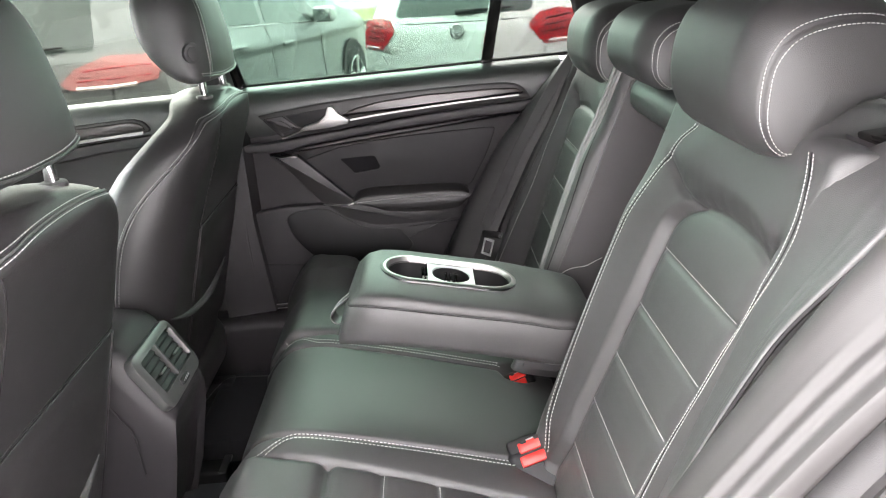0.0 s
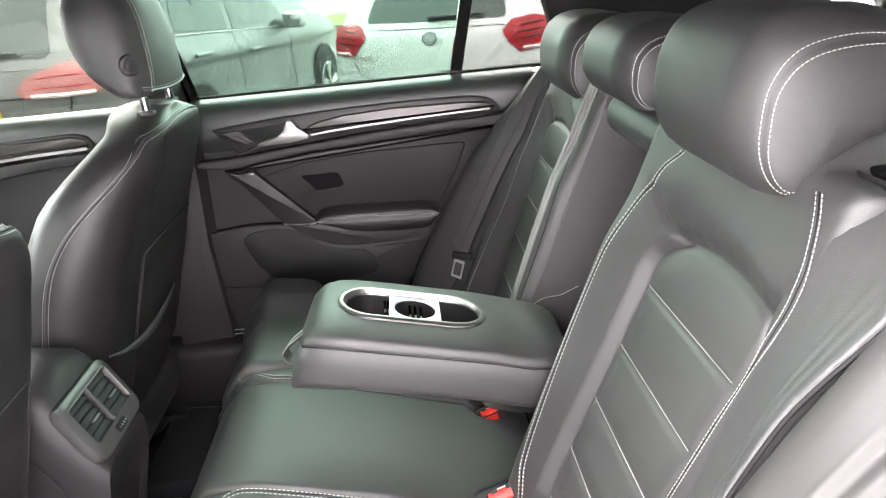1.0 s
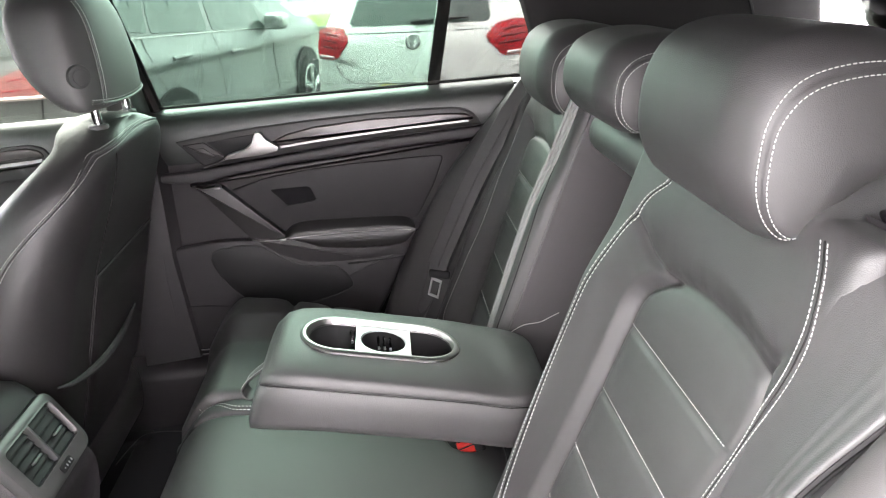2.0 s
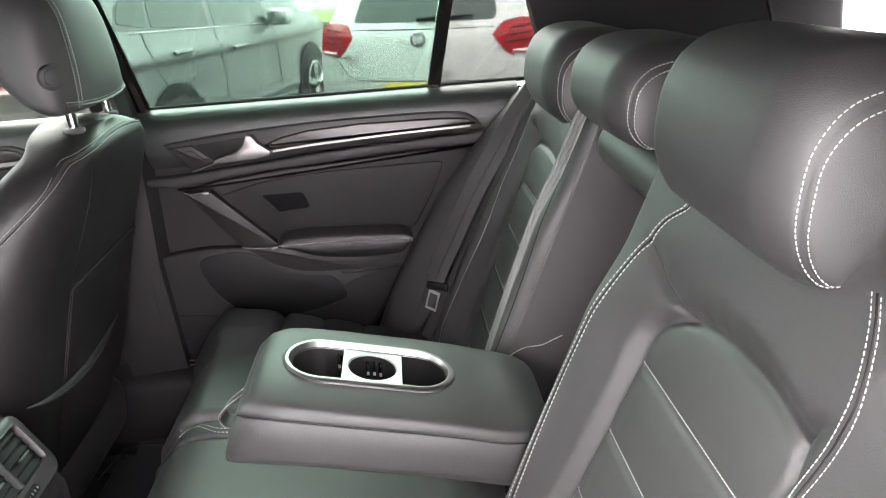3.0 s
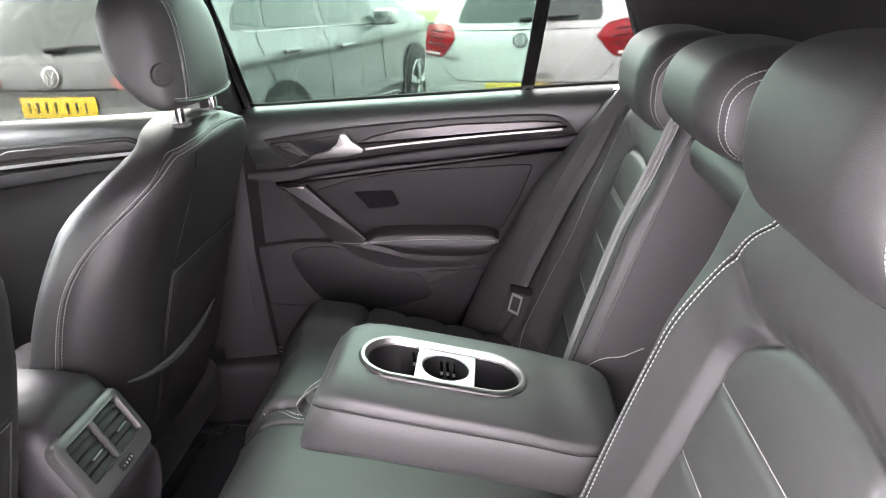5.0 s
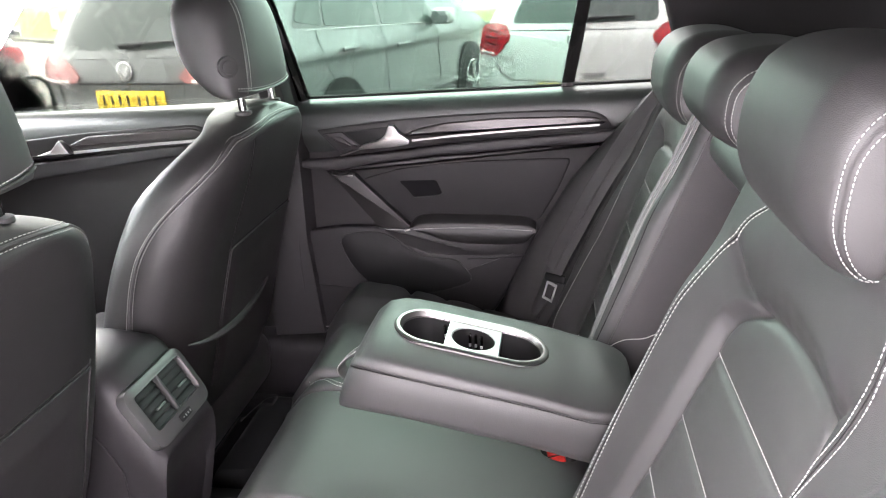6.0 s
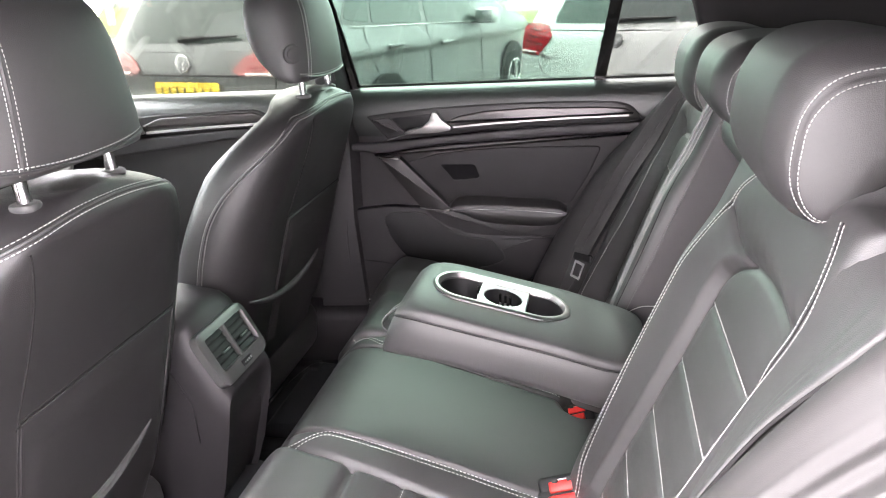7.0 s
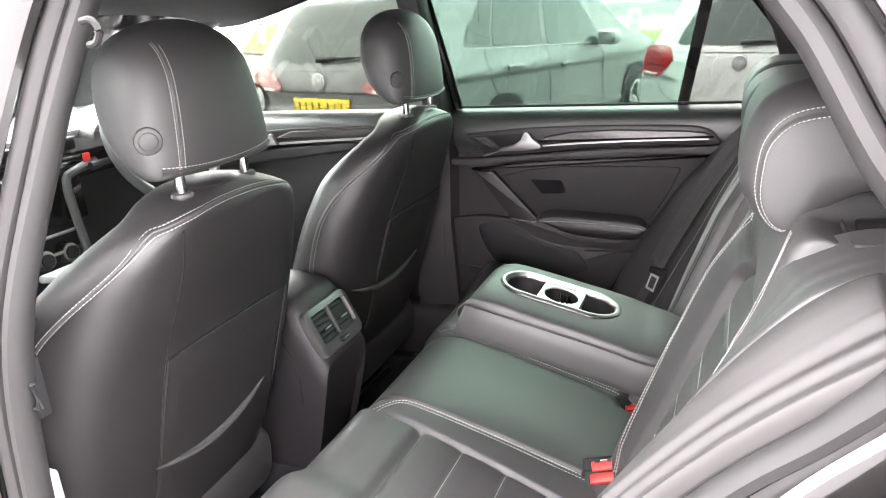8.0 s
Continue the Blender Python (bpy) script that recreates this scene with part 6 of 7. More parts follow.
# ---------------------------------------------------------------- parked cars
def make_car(name, label, paint, pos, heading, L=4.2, W=1.78, H=1.46, rear=((0.0, 0.10), (0.25, 0.02), (0.55, 0.0), (0.80, 0.03), (0.92, 0.07), (1.40, 0.42), (1.46, 0.60)),
             belt=0.93, scale=1.0, style="polo"):
    """A hatchback in its own frame: x forward from the rear bumper, y to its left, z up from the road."""
    car = thing(name, label, "car", "parked cars")
    Z0 = 0.20
    c = 0.20

    def xr(z):
        return smooth_table(rear, z)

    def wid(z):
        return smooth_table(((0.2, 0.94), (0.35, 0.985), (0.6, 1.0), (0.85, 0.985), (belt, 0.955), (1.15, 0.86), (H - 0.06, 0.74), (H, 0.66)), z) * W / 2

    def ztop(x):
        return smooth_table(((0.0, H - 0.01), (0.22 * L, H), (0.45 * L, H), (0.56 * L, H - 0.10), (0.73 * L, 1.0), (0.80 * L, 0.96), (0.93 * L, 0.84), (L, 0.66)), x)

    def wedge(x):
        """The window line of the estate car climbs towards the rear."""
        return 0.110 * (1 - x / 2.9) if style == "estate" and x < 2.9 else 0.0

    def rear_pt(y, z, lift=0.0):
        t = min(1.0, abs(y) / wid(z))
        return Vector((xr(z) + c * t**3.2 - lift, y, z))

    def side_pt(x, v, sg, lift=0.0):
        z = Z0 + v * (ztop(x) - Z0)
        q = x / L
        start = xr(z) + c
        px = start + q * (L - start)
        taper = 1 - 0.16 * step(0.72, 1.0, q) ** 1.5
        # a sharp shoulder line below the handles and a rib above the sill
        line = 0.775 + 0.55 * wedge(x)
        crease = (0.020 * step(line + 0.012, line - 0.012, z) * step(0.42, 0.66, z) - 0.012 * math.exp(-(((z - 0.40) / 0.025) ** 2))) if z < belt else 0
        return Vector((px, sg * (wid(z) * taper - crease + lift), z))

    bm = bmesh.new()
    grid(lambda u, v: rear_pt((2 * u - 1) * wid(Z0 + v * (H - Z0 - 0.011)), Z0 + v * (H - Z0 - 0.011)), 36, 44, bm)
    for sg in (-1, 1):
        grid(lambda u, v: side_pt(u * L, v, sg), 60, 72, bm)
    def top_pt(u, v):
        a, b = side_pt(u * L, 1.0, -1), side_pt(u * L, 1.0, 1)
        p = a + (b - a) * v
        p.z += 0.03 * (1 - (2 * v - 1) ** 2)
        return p

    grid(top_pt, 60, 16, bm)
    grid(lambda u, v: side_pt(L, v, -1) + (side_pt(L, v, 1) - side_pt(L, v, -1)) * u, 8, 8, bm)
    grid(lambda u, v: Vector((c + u * (L - c), (2 * v - 1) * wid(Z0), Z0)), 6, 4, bm)
    bmesh.ops.remove_doubles(bm, verts=bm.verts, dist=0.004)
    bmesh.ops.recalc_face_normals(bm, faces=bm.faces)
    part("body", bm, paint, car, angle=50)

    def rear_patch(nm, outline, mat, lift=0.006, label_="", parent=None, n=10):
        """A plate that follows the tail, outline in (y, z)."""
        o = outline
        cy, cz = sum(p[0] for p in o) / len(o), sum(p[1] for p in o) / len(o)
        b = bmesh.new()
        rows = []
        for k in range(n + 1):
            t = 1 - k / n * 0.98
            rows.append([b.verts.new(rear_pt(cy + (y - cy) * t, cz + (z - cz) * t, lift)) for y, z in o])
        rows.insert(0, [b.verts.new(rear_pt(y, z, -0.004)) for y, z in o])
        for r0, r1 in zip(rows, rows[1:]):
            for i in range(len(o)):
                k = (i + 1) % len(o)
                b.faces.new((r0[i], r0[k], r1[k], r1[i]))
        b.faces.new(rows[-1])
        bmesh.ops.recalc_face_normals(b, faces=b.faces)
        return part(nm, b, mat, parent or car, label_)

    def dense(o, m=6):
        out = []
        for i in range(len(o)):
            a, b = o[i], o[(i + 1) % len(o)]
            out += [(a[0] + (b[0] - a[0]) * k / m, a[1] + (b[1] - a[1]) * k / m) for k in range(m)]
        return out

    def side_patch(nm, outline, mat, sg, lift=0.006, label_=""):
        o = dense(outline, 4)
        cx, cv = sum(p[0] for p in o) / len(o), sum(p[1] for p in o) / len(o)
        b = bmesh.new()

        def at(x, z, l):
            v = (z + (wedge(x) if z < 1.15 else 0.0) - Z0) / (ztop(x) - Z0)
            return side_pt(x, min(v, 0.995), sg, l)

        rows = [[b.verts.new(at(x, z, -0.004)) for x, z in o]]
        for k in range(9):
            t = 1 - k / 8 * 0.98
            rows.append([b.verts.new(at(cx + (x - cx) * t, cv + (z - cv) * t, lift)) for x, z in o])
        for r0, r1 in zip(rows, rows[1:]):
            for i in range(len(o)):
                k = (i + 1) % len(o)
                b.faces.new((r0[i], r0[k], r1[k], r1[i]))
        b.faces.new(rows[-1])
        bmesh.ops.recalc_face_normals(b, faces=b.faces)
        return part(nm, b, mat, car, label_)

    def rear_line(nm, pts, r, mat):
        return part(nm, tube([rear_pt(y, z, 0.001) for y, z in dense(pts, 6)[: 6 * (len(pts) - 1) + 1]], r, 6), mat, car)

    # tail
    wz = belt + 0.05
    rear_patch("rear_window", dense(rounded([(-0.56, wz), (0.56, wz), (0.46, H - 0.13), (-0.46, H - 0.13)], 0.06)), CAR_GLASS, 0.004, "dark rear window")
    part("wiper", tube([rear_pt(0.02, wz + 0.02, 0.03), rear_pt(-0.16, wz + 0.03, 0.035), rear_pt(-0.40, wz + 0.035, 0.03)], [0.02, 0.014, 0.007], 8), DARK, car, "black rear wiper")
    if style == "estate":
        lo = [(0.37, 0.825), (0.46, 0.90), (0.62, 0.955), (0.80, 0.945), (0.868, 0.88), (0.85, 0.81), (0.60, 0.79), (0.42, 0.79)]
        split = 0.60
    elif style == "polo":
        lo = [(0.535, 0.885), (0.60, 0.965), (0.72, 0.985), (0.862, 0.965), (0.864, 0.80), (0.85, 0.755), (0.66, 0.745), (0.605, 0.80)]
        split = 0.70
    else:
        lo = [(0.50, 0.80), (0.56, 0.90), (0.70, 0.94), (0.84, 0.92), (0.86, 0.82), (0.80, 0.77), (0.58, 0.77)]
        split = 0.68
    for sg in (-1, 1):
        lamp = rear_patch("tail_lamp", dense(rounded([(sg * y, z) for y, z in lo], 0.018), 3), LAMP_PALE if style == "estate" else LAMP_RED, 0.012, "red tail lamp")
        if style == "polo":
            for k in range(3):
                z = 0.83 + 0.045 * k
                part("lamp_bar", tube([rear_pt(sg * (0.63 + 0.015 * k), z, 0.016), rear_pt(sg * 0.74, z + 0.01, 0.016), rear_pt(sg * 0.81, z + 0.02, 0.016)], 0.008, 6), LAMP_DARK, lamp)
            part("lamp_bar", tube([rear_pt(sg * 0.68, 0.765, 0.014), rear_pt(sg * 0.83, 0.772, 0.014)], 0.013, 6), LAMP_CLEAR, lamp)
        else:
            part("lamp_bar", tube([rear_pt(sg * 0.46, 0.798, 0.014), rear_pt(sg * 0.62, 0.796, 0.014), rear_pt(sg * 0.76, 0.80, 0.014)], 0.013, 6), LAMP_CLEAR, lamp)
            for k in range(2):
                part("lamp_bar", tube([rear_pt(sg * (0.47 + 0.03 * k), 0.835 + 0.05 * k, 0.0135), rear_pt(sg * 0.66, 0.838 + 0.055 * k, 0.0135), rear_pt(sg * 0.83, 0.842 + 0.05 * k, 0.0135)], 0.0045, 6), LAMP_RED, lamp)
            part("lamp_split", tube([rear_pt(sg * split, 0.785, 0.013), rear_pt(sg * split, 0.935, 0.013)], 0.004, 6), LAMP_DARK, lamp)
    bz = 0.865 if style != "estate" else 0.86
    b = disc((0, 0, 0), 0.058, 0.014, bevel=0.004, seg=28)
    b.transform(Matrix.Translation(rear_pt(0, bz, 0.008)) @ Vector((0, 0, 1)).rotation_difference(Vector((-1, 0, 0.1))).to_matrix().to_4x4())
    badge = part("badge", b, STEEL, car, "round chrome badge")
    b = disc((0, 0, 0), 0.048, 0.006, bevel=0.0, seg=28)
    b.transform(Matrix.Translation(rear_pt(0, bz, 0.0145)) @ Vector((0, 0, 1)).rotation_difference(Vector((-1, 0, 0.1))).to_matrix().to_4x4())
    part("badge_field", b, BADGE, badge)
    for pts in (((-0.034, 0.028), (-0.013, -0.006), (0, 0.018), (0.013, -0.006), (0.034, 0.028)), ((-0.036, 0.002), (-0.014, -0.036), (0, -0.008), (0.014, -0.036), (0.036, 0.002))):
        part("badge_bar", tube([rear_pt(y, bz + z, 0.019) for y, z in pts], 0.0048, 6), STEEL, badge)
    pz = 0.51 if style == "polo" else 0.695
    rear_patch("plate_recess", dense(rounded([(-0.34, pz - 0.09), (0.34, pz - 0.09), (0.40, pz + 0.09), (-0.40, pz + 0.09)], 0.02)), paint, -0.003 if style == "polo" else 0.003)
    pl = part("number_plate", box(rear_pt(0, pz, 0.012), (0.008, 0.52, 0.112), 0.003), PLATE, car, "yellow number plate with dark bars")
    for k in range(7):
        y = 0.20 - 0.062 * k - (0.02 if k > 3 else 0)
        part("plate_bar", box(rear_pt(y, pz, 0.018), (0.003, 0.013, 0.056), 0.0), BAR, pl)
    rear_line("tailgate_gap", [(-0.66, 0.90 if style != "polo" else 0.70), (-0.60, 0.62), (-0.50, 0.575), (0.50, 0.575), (0.60, 0.62), (0.66, 0.90 if style != "polo" else 0.70)], 0.004, DARK)
    rear_line("tail_crease", [(-0.55, belt), (0.55, belt)], 0.004, DARK if style == "polo" else paint)
    if style == "estate":
        rear_line("tail_crease", [(-0.40, 0.79), (0.40, 0.79)], 0.007, DARK)
    rear_patch("lower_bumper", dense(rounded([(-0.70, 0.22), (0.70, 0.22), (0.74, 0.34), (-0.74, 0.34)], 0.03)), DARK, 0.006)
    if style == "polo":
        me = bpy.data.curves.new("model_name", "FONT")
        me.body, me.size, me.extrude = "POLO", 0.040, 0.002
        txt = new("scrap_text", me)
        bpy.context.view_layer.update()
        dm = bpy.data.meshes.new_from_object(txt.evaluated_get(bpy.context.evaluated_depsgraph_get()))
        bpy.data.objects.remove(txt)
        lb = bmesh.new()
        lb.from_mesh(dm)
        for v in lb.verts:
            v.co = rear_pt(0.625 - 1.35 * v.co.x, 0.722 + v.co.y, 0.008 + v.co.z)
        part("lettering", lb, BAR, car, "chrome model lettering", smooth=False)
        for k, (w_, z) in enumerate(((0.20, 0.60), (0.16, 0.585), (0.18, 0.57))):
            part("sticker_line", box(rear_pt(-0.16, z + 0.035, 0.006), (0.002, w_, 0.005), 0.0), BAR, car)
    # flanks
    for sg in (-1, 1):
        zb = belt + 0.01
        top = H - 0.11
        side_patch("window_surround", rounded([(0.26, zb - 0.005), (2.66, zb - 0.04), (2.14, top + 0.02), (1.48, top + 0.05), (0.60, top + 0.02), (0.50, top - 0.01)], 0.05), GLOSS, sg, 0.003, "black window surround")
        side_patch("rear_quarter_window", rounded([(0.30, zb + 0.03), (0.62, zb), (0.66, top), (0.52, top - 0.03)], 0.04), CAR_GLASS, sg)
        side_patch("rear_door_window", rounded([(0.66, zb), (1.42, zb - 0.01), (1.44, top + 0.03), (0.70, top)], 0.03), CAR_GLASS, sg)
        side_patch("front_door_window", rounded([(1.50, zb - 0.01), (2.60, zb - 0.03), (2.12, top - 0.01), (1.52, top + 0.03)], 0.03), CAR_GLASS, sg)
        for hx, hz in ((0.92, 0.79), (1.78, 0.775)):
            p = side_pt(hx, (hz + wedge(hx) - Z0) / (ztop(hx) - Z0), sg, 0.03)
            part("door_handle", tube([p + Vector((-0.10, -sg * 0.02, 0)), p + Vector((-0.06, 0, 0.004)), p + Vector((0.06, 0, 0.004)), p + Vector((0.10, -sg * 0.02, 0))], 0.018, 8, 0.8), paint, car)
        for gx in (1.46, 2.52):
            part("door_gap", tube([side_pt(gx + 0.05 * math.sin(3 * k / 10), 0.1 + 0.5 * k / 10, sg, 0.0005) for k in range(11)], 0.004, 6), DARK, car)
        part("door_gap", tube([side_pt(0.86 - 0.32 * step(0, 1, k / 10), 0.12 + 0.5 * k / 10, sg, 0.0005) for k in range(11)], 0.004, 6), DARK, car)
        part("window_line", tube([side_pt(0.4 + 2.2 * k / 16, (belt - 0.012 + wedge(0.4 + 2.2 * k / 16) - Z0) / (ztop(0.4 + 2.2 * k / 16) - Z0), sg, 0.003) for k in range(17)], 0.0045, 6), CHROME, car)
        part("sill_line", tube([side_pt(1.0 + 1.9 * k / 12, 0.12, sg, 0.002) for k in range(13)], 0.010, 6), paint, car)
        mp = side_pt(2.48 if style == "estate" else 2.36, (1.0 - Z0) / (ztop(2.36) - Z0), sg, 0.12)
        mir = part("wing_mirror", box(mp, (0.12, 0.20, 0.13), 0.05, 4), WHITE_PAINT if style != "polo" else paint, car, "wing mirror")
        part("mirror_glass", box(mp + Vector((-0.062, 0, 0)), (0.004, 0.15, 0.095), 0.01), MIRROR, mir)
        for wx in ((0.93, 3.43) if style == "estate" else (0.78, 0.78 + 0.62 * L)):
            y = sg * (W / 2 - 0.10)
            arch = disc((wx, sg * (W / 2 - 0.004), 0.33), 0.37, 0.02, axis=(0, 1, 0), seg=40)
            part("wheel_arch", arch, DARK, car)
            wheel = part("wheel", disc((wx, y + sg * 0.020, 0.315), 0.315, 0.20, axis=(0, 1, 0), seg=40, bevel=0.03), TYRE, car, "alloy wheel with black tyre")
            part("rim", disc((wx, y + sg * 0.108, 0.315), 0.215, 0.02, axis=(0, 1, 0), seg=36, bevel=0.005), DARK, wheel)
            sp = bmesh.new()
            for k in range(5):
                a = 2 * math.pi * k / 5 + 0.3
                for o in (-0.13, 0.13):
                    tube([(wx + 0.03 * math.cos(a + o), y + sg * 0.122, 0.315 + 0.03 * math.sin(a + o)), (wx + 0.205 * math.cos(a + o * 0.7), y + sg * 0.122, 0.315 + 0.205 * math.sin(a + o * 0.7))], 0.019, 6, bm=sp)
            tube([(wx + 0.215 * math.cos(2 * math.pi * k / 32), y + sg * 0.118, 0.315 + 0.215 * math.sin(2 * math.pi * k / 32)) for k in range(33)], 0.010, 6, bm=sp)
            part("spokes", sp, SILVER, wheel, "silver alloy spokes")
    car.matrix_basis = Matrix.Translation((pos[0], pos[1], GZ)) @ Matrix.Rotation(radians(heading), 4, "Z") @ Matrix.Scale(scale, 4)
    return car


ESTATE_REAR = ((0.0, 0.10), (0.25, 0.03), (0.50, 0.0), (0.70, 0.03), (0.80, 0.02), (0.95, 0.05), (1.30, 0.26), (1.47, 0.45))
make_car("parked_hatchback", "white parked hatchback seen from behind", WHITE_PAINT, (0.931, 4.343), 68, W=1.75, style="polo")
make_car("parked_estate_car", "grey metallic parked estate car with alloy wheels and yellow plate", DARK_PAINT, (-1.76, 3.04), 77, L=4.5, H=1.50, rear=ESTATE_REAR, style="estate", scale=1.05)
make_car("parked_hatchback", "grey parked hatchback with red tail lamps", GREY_PAINT, (-4.97, 4.88), 132, W=1.70, style="hatch")
make_car("parked_hatchback", "white parked hatchback behind the rear window", WHITE_PAINT, (4.0, 3.7), 68, W=1.75, style="polo")

# a plain wall along the near side of the car park, behind the camera
setting("unseen_light_wall", box((0.5, -4.8, GZ + 3.6), (24.0, 0.25, 7.2), 0.02), ADDED_WALL, "unseen wall added behind the viewer to block sky and bounce light", "wall")


# ---------------------------------------------------------------- front of the cabin
dash = thing("dashboard", "black dashboard with chrome knobs and a dark screen", "dashboard", at=(0, 0, 0))
dp = ((-1.12, 0.90), (-1.02, 0.955), (-0.90, 0.975), (-0.78, 0.965), (-0.715, 0.935), (-0.695, 0.89), (-0.70, 0.80), (-0.715, 0.70), (-0.76, 0.56), (-0.86, 0.45), (-1.12, 0.42))
part("body", loft([[Vector((x, -0.70 + 1.4 * i / 20, z)) for x, z in dp] for i in range(21)]), PLASTIC, dash)
part("trim_band", box((-0.692, 0.15, 0.865), (0.012, 0.95, 0.07), 0.004), GLOSS, dash, "gloss black trim band")
part("trim_edge", box((-0.706, 0.15, 0.948), (0.014, 1.0, 0.018), 0.004), SILVER, dash, "pale trim strip")
part("stack_edge", tube(spline([(-0.688, 0.215, 0.864), (-0.688, 0.13, 0.848), (-0.684, 0.105, 0.825), (-0.672, 0.105, 0.72), (-0.655, 0.112, 0.56)], 8), 0.013, 10), SATIN, dash, "satin edge of the centre stack")
part("screen", box((-0.694, 0.03, 0.80), (0.02, 0.25, 0.16), 0.006), GLOSS, dash, "dark touch screen")
part("warning_switch", box((-0.683, 0.185, 0.876), (0.006, 0.022, 0.030), 0.002), RED, dash, "small red switch")
for k, y in enumerate((-0.085, -0.01, 0.065)):
    kn = part("knob", disc((-0.69, y, 0.640), 0.026, 0.04, axis=(1, 0, 0.15), bevel=0.004), CHROME, dash, "round chrome knob")
    part("knob_face", disc((-0.668, y, 0.643), 0.018, 0.006, axis=(1, 0, 0.15)), DARK, kn)
for k in range(3):
    part("chrome_rail", tube([(-0.676, -0.14, 0.70 - 0.05 * k), (-0.676, 0.12, 0.70 - 0.05 * k)], 0.005, 8), CHROME, dash)
part("air_vent", box((-0.69, 0.03, 0.925), (0.02, 0.26, 0.035), 0.006), DARK, dash)
part("binnacle", loft([[Vector((-0.78 + 0.14 * a, 0.365 + 0.18 * math.cos(t), 0.93 + 0.075 * math.sin(t))) for t in [math.pi * k / 16 for k in range(17)]] for a in (0, 0.5, 1)], False, False), PLASTIC, dash, "instrument hood")
wheel = thing("steering_wheel", "black leather steering wheel with silver spokes", "steering wheel", at=(-0.57, 0.362, 0.895))
wm = Euler((0, radians(-24), 0)).to_matrix()
part("rim", tube([wm @ Vector((0, 0.183 * math.cos(a), 0.183 * math.sin(a))) for a in [2 * math.pi * k / 48 for k in range(49)]], 0.0155, 12, up=(1, 0, 0.01)), LEATHER, wheel)
part("hub", loft([[wm @ Vector((x, r * 1.1 * math.cos(a), r * math.sin(a))) for a in [2 * math.pi * k / 24 for k in range(24)]] for x, r in ((-0.05, 0.05), (-0.01, 0.075), (0.025, 0.062), (0.03, 0.03))]), PLASTIC, wheel)
for a0 in (0, 180, 270):
    a = radians(a0)
    part("spoke", tube([wm @ Vector((0.01, 0.06 * math.cos(a), 0.06 * math.sin(a))), wm @ Vector((0.0, 0.175 * math.cos(a), 0.175 * math.sin(a)))], 0.017, 8, 0.5), SILVER, wheel, "silver spoke")
part("column", tube([(-0.04, 0, -0.02), (-0.30, 0, -0.12)], 0.05, 12), DARK, wheel)
part("stalk", tube([(-0.06, -0.03, 0.0), (-0.07, -0.14, -0.03), (-0.075, -0.20, -0.035)], [0.008, 0.009, 0.012], 8), DARK, wheel, "indicator stalk")
gear = thing("gear_lever", "gear lever with a chrome collar", "gear lever", at=(-0.40, 0.0, 0.60))
part("gaiter", loft([[(r * math.cos(2 * math.pi * k / 16), r * math.sin(2 * math.pi * k / 16), z) for k in range(16)] for r, z in ((0.055, -0.02), (0.04, 0.03), (0.02, 0.06))]), LEATHER, gear)
part("knob", loft([[(r * math.cos(2 * math.pi * k / 16), r * math.sin(2 * math.pi * k / 16), z) for k in range(16)] for r, z in ((0.014, 0.05), (0.02, 0.08), (0.026, 0.11), (0.024, 0.13), (0.010, 0.138))]), LEATHER, gear)
part("collar", disc((0, 0, -0.012), 0.07, 0.016, bevel=0.004), CHROME, gear, "chrome collar")
setting("console_plate", box((-0.45, 0.0, 0.640), (0.34, 0.17, 0.02), 0.006, rot=(0, -6, 0)), SILVER, "silver console plate round the gear lever", "console plate")

# grab hook and latch parts on the near pillar
hook = thing("coat_hook", "small black plastic coat hook on the pillar", "hook", at=(0.41, -0.70, 1.20))
part("loop", tube([p - Vector(hook.location) for p in spline([(0.410, -0.690, 1.218), (0.422, -0.690, 1.219), (0.430, -0.690, 1.210), (0.424, -0.690, 1.199), (0.414, -0.690, 1.197)], 6)], 0.0035, 8), SEAM, hook)
striker = thing("latch_striker", "black steel door latch striker on the pillar", "latch", at=(0.262, -0.735, 0.83))
part("plate", box((0.0, 0.0, 0.0), (0.012, 0.035, 0.075), 0.003), DARK, striker)
part("loop", tube([(0.004, -0.005, 0.016), (0.020, -0.006, 0.014), (0.021, -0.006, -0.014), (0.004, -0.005, -0.016)], 0.004, 8), DARK, striker)
lever = thing("recline_lever", "pale plastic seat lever beside the front seat", "seat lever", at=(0.155, -0.675, 0.62))
part("grip", box((0, 0, 0), (0.032, 0.016, 0.075), 0.006, 3), SILVER, lever)

mirror = thing("wing_mirror", "black wing mirror outside the front window", "wing mirror", at=(-0.70, 0.92, 0.925))
shell_ = [[Vector((x, 0.115 * k * math.copysign(abs(math.cos(a)) ** 0.7, math.cos(a)), 0.072 * k * math.copysign(abs(math.sin(a)) ** 0.7, math.sin(a)))) for a in [2 * math.pi * i / 28 for i in range(28)]] for x, k in ((-0.10, 0.35), (-0.085, 0.65), (-0.05, 0.90), (0.0, 1.0), (0.012, 0.98), (0.012, 0.90), (0.004, 0.88))]
part("housing", loft(shell_, True, True), GLOSS, mirror, "gloss black housing")
part("glass", loft([[Vector((0.0065, p.y * 0.86 / 0.88, p.z * 0.86 / 0.88)) for p in shell_[-1]], [Vector((0.0095, p.y * 0.86 / 0.88, p.z * 0.86 / 0.88)) for p in shell_[-1]]]), MIRROR, mirror, "mirror glass")
part("foot", tube([(-0.03, -0.09, -0.04), (-0.04, -0.15, -0.05), (-0.04, -0.19, -0.05)], [0.03, 0.024, 0.03], 10), DARK, mirror)

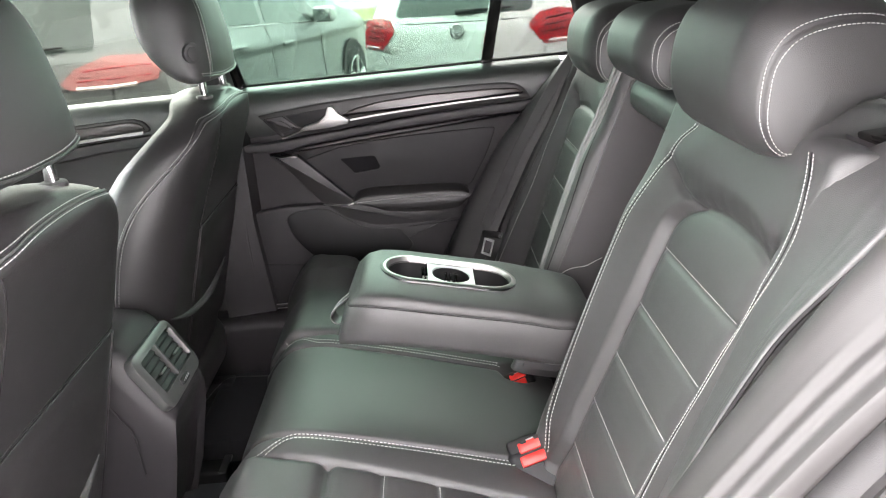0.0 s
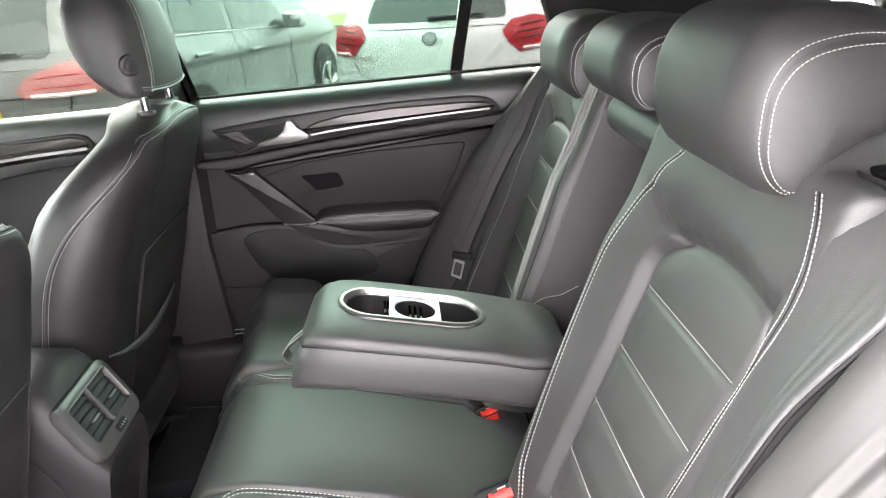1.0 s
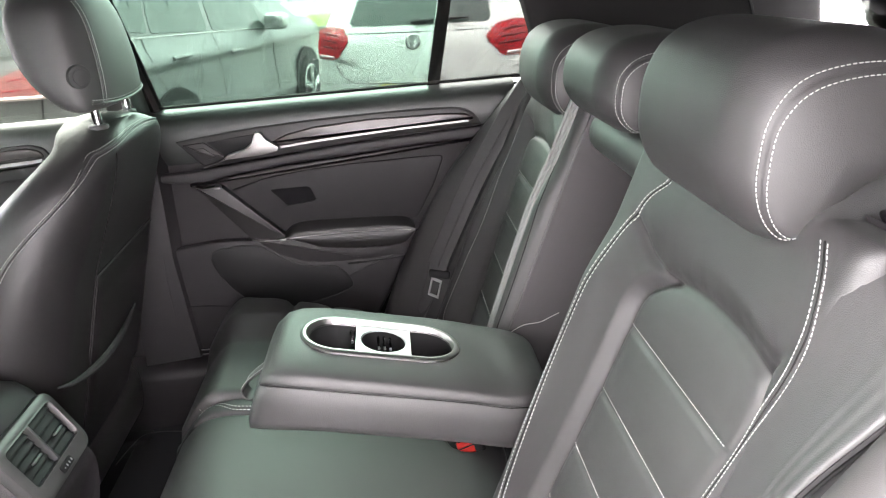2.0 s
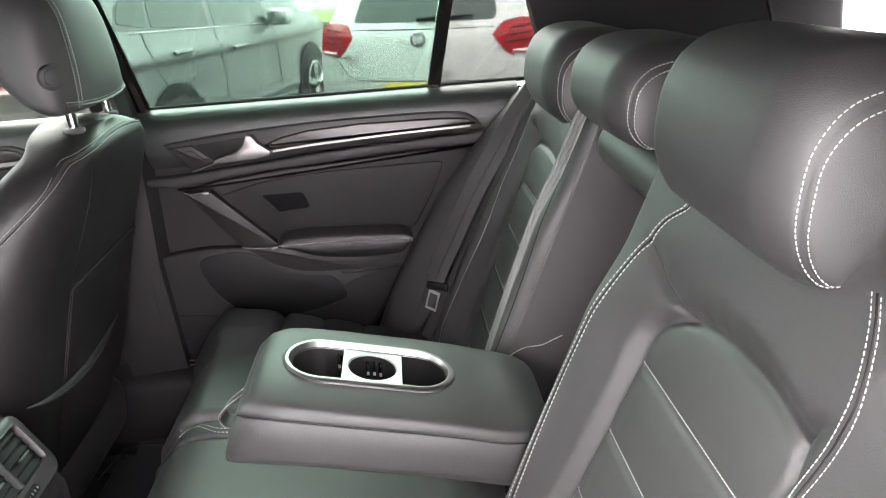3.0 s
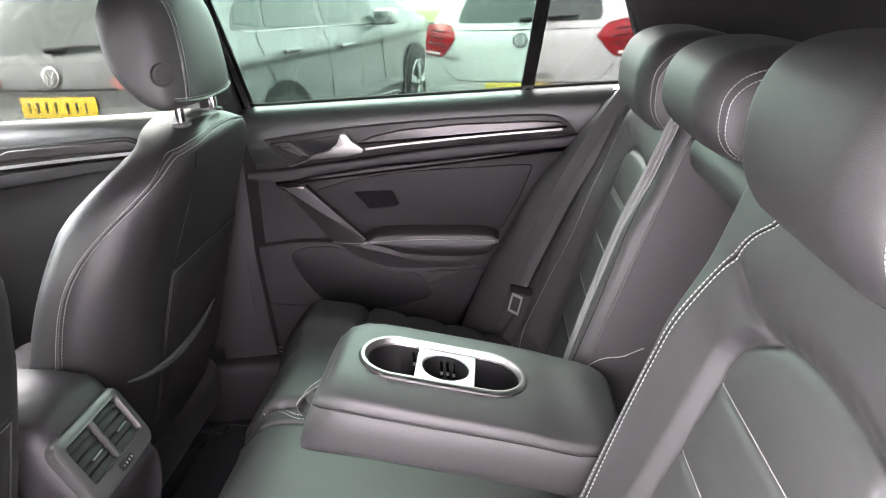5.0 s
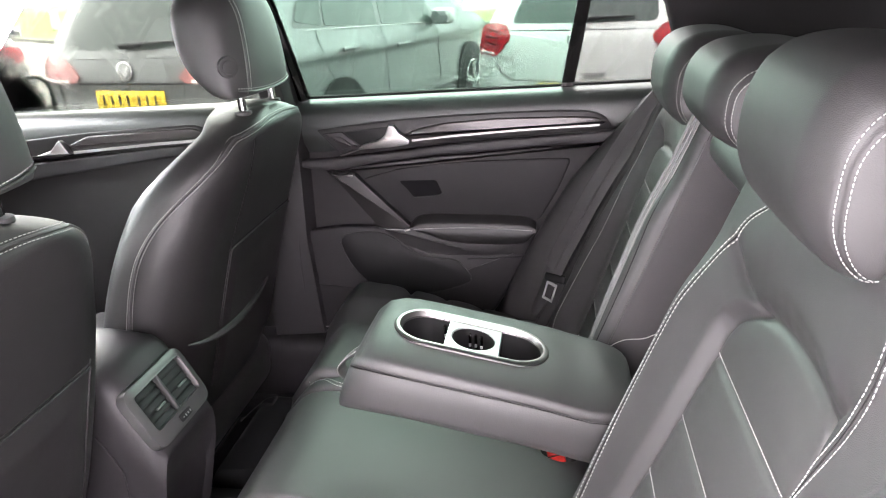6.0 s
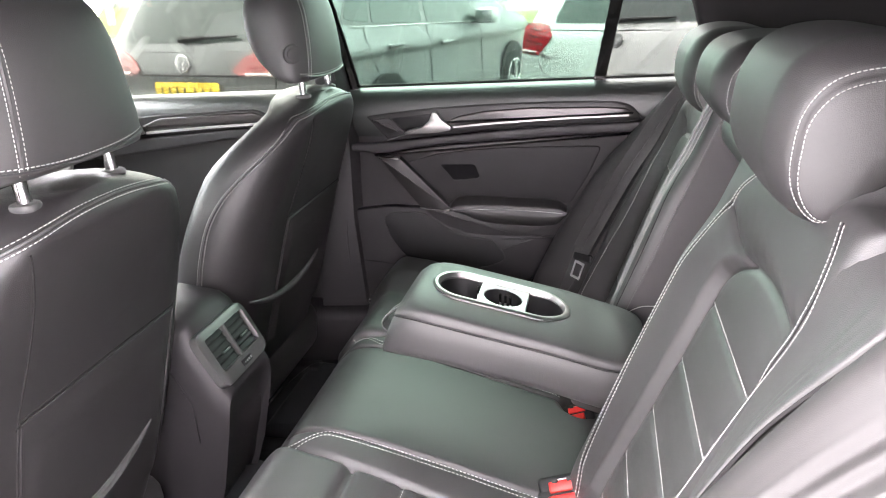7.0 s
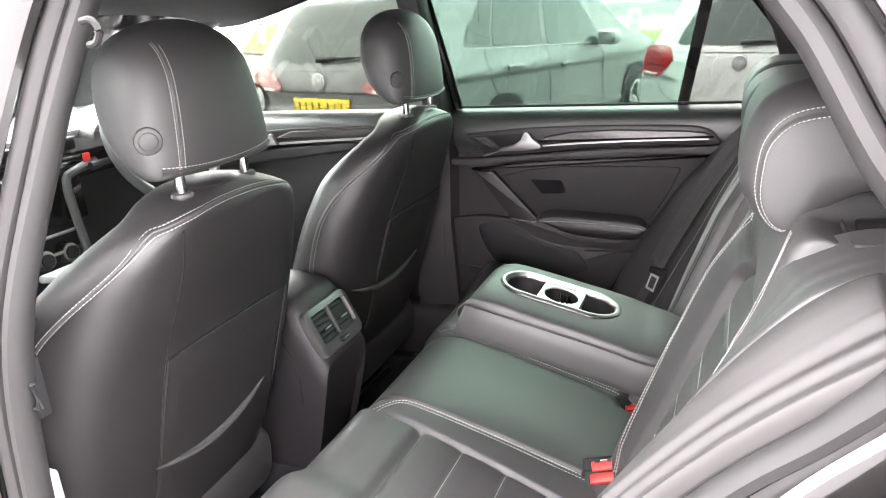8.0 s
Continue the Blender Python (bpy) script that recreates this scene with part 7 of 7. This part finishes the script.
# near front door, closed
nd = thing("front_door", "closed front passenger door with black trim", "car door", "car doors")
part("base_panel", prism(rounded([(-0.95, 0.90), (-0.95, 0.15), (0.12, 0.15), (0.16, 0.90)], 0.03), -0.735, -0.70, 0.006), VINYL, nd)
part("outer_skin", prism(rounded([(-0.97, 0.92), (-0.97, 0.05), (0.13, 0.05), (0.17, 0.92)], 0.04), -0.82, -0.738, 0.02, 3), GLOSS, nd)
side_pane("window_glass", [(-0.75, 0.915), (0.14, 0.925), (0.20, 1.30), (-0.28, 1.30)], GLASS_SCREEN, nd, -1)

# outer shell of the car: nose, tail, flank and wheels
shell = thing("car_body", "gloss black car body", "car")
def nose(u, v):
    y = -0.80 + 1.6 * u
    x = -1.05 - 0.95 * v
    return Vector((x + 0.10 * (2 * u - 1) ** 2 * v, y, 0.90 - 0.05 * v - 0.14 * v**4 - 0.06 * (2 * u - 1) ** 4))


part("bonnet", slab(nose, 20, 20, lambda u, v: nose(u, v) - Vector((0, 0, 0.03))), GLOSS, shell)
for sg in (-1, 1):
    part("front_wing", prism(rounded([(-2.0, 0.66), (-2.02, 0.12), (-1.80, 0.08), (-0.98, 0.05), (-0.98, 0.86), (-1.4, 0.84)], 0.06), sg * 0.82, sg * 0.76, 0.02, 3), GLOSS, shell)
    part("rear_wing", prism(rounded([(1.10, 0.93), (0.97, 0.78), (0.80, 0.50), (0.72, 0.05), (1.75, 0.08), (1.86, 0.40), (1.84, 0.95)], 0.05), sg * 0.83, sg * 0.775, 0.02, 3), GLOSS, shell)
    for wx in (-1.32, 1.25):
        wh = part("wheel", disc((wx, sg * 0.74, GZ + 0.315), 0.315, 0.20, axis=(0, 1, 0), seg=40, bevel=0.03), TYRE, shell)
        part("rim", disc((wx, sg * 0.838, GZ + 0.315), 0.21, 0.02, axis=(0, 1, 0), seg=36), SILVER, wh)
part("front_bumper", box((-2.0, 0, 0.32), (0.18, 1.5, 0.52), 0.07, 4), GLOSS, shell)
part("rear_bumper", box((1.86, 0, 0.25), (0.12, 1.55, 0.38), 0.05, 4), GLOSS, shell)
part("underbody", box((0.0, 0, 0.045), (3.8, 1.30, 0.04), 0.01), DARK, shell)
part("tailgate_skin", box((1.83, 0, 0.68), (0.03, 1.40, 0.56), 0.012), GLOSS, shell)
part("bulkhead", box((-1.10, 0, 0.50), (0.03, 1.40, 0.80), 0.01), DARK, shell)
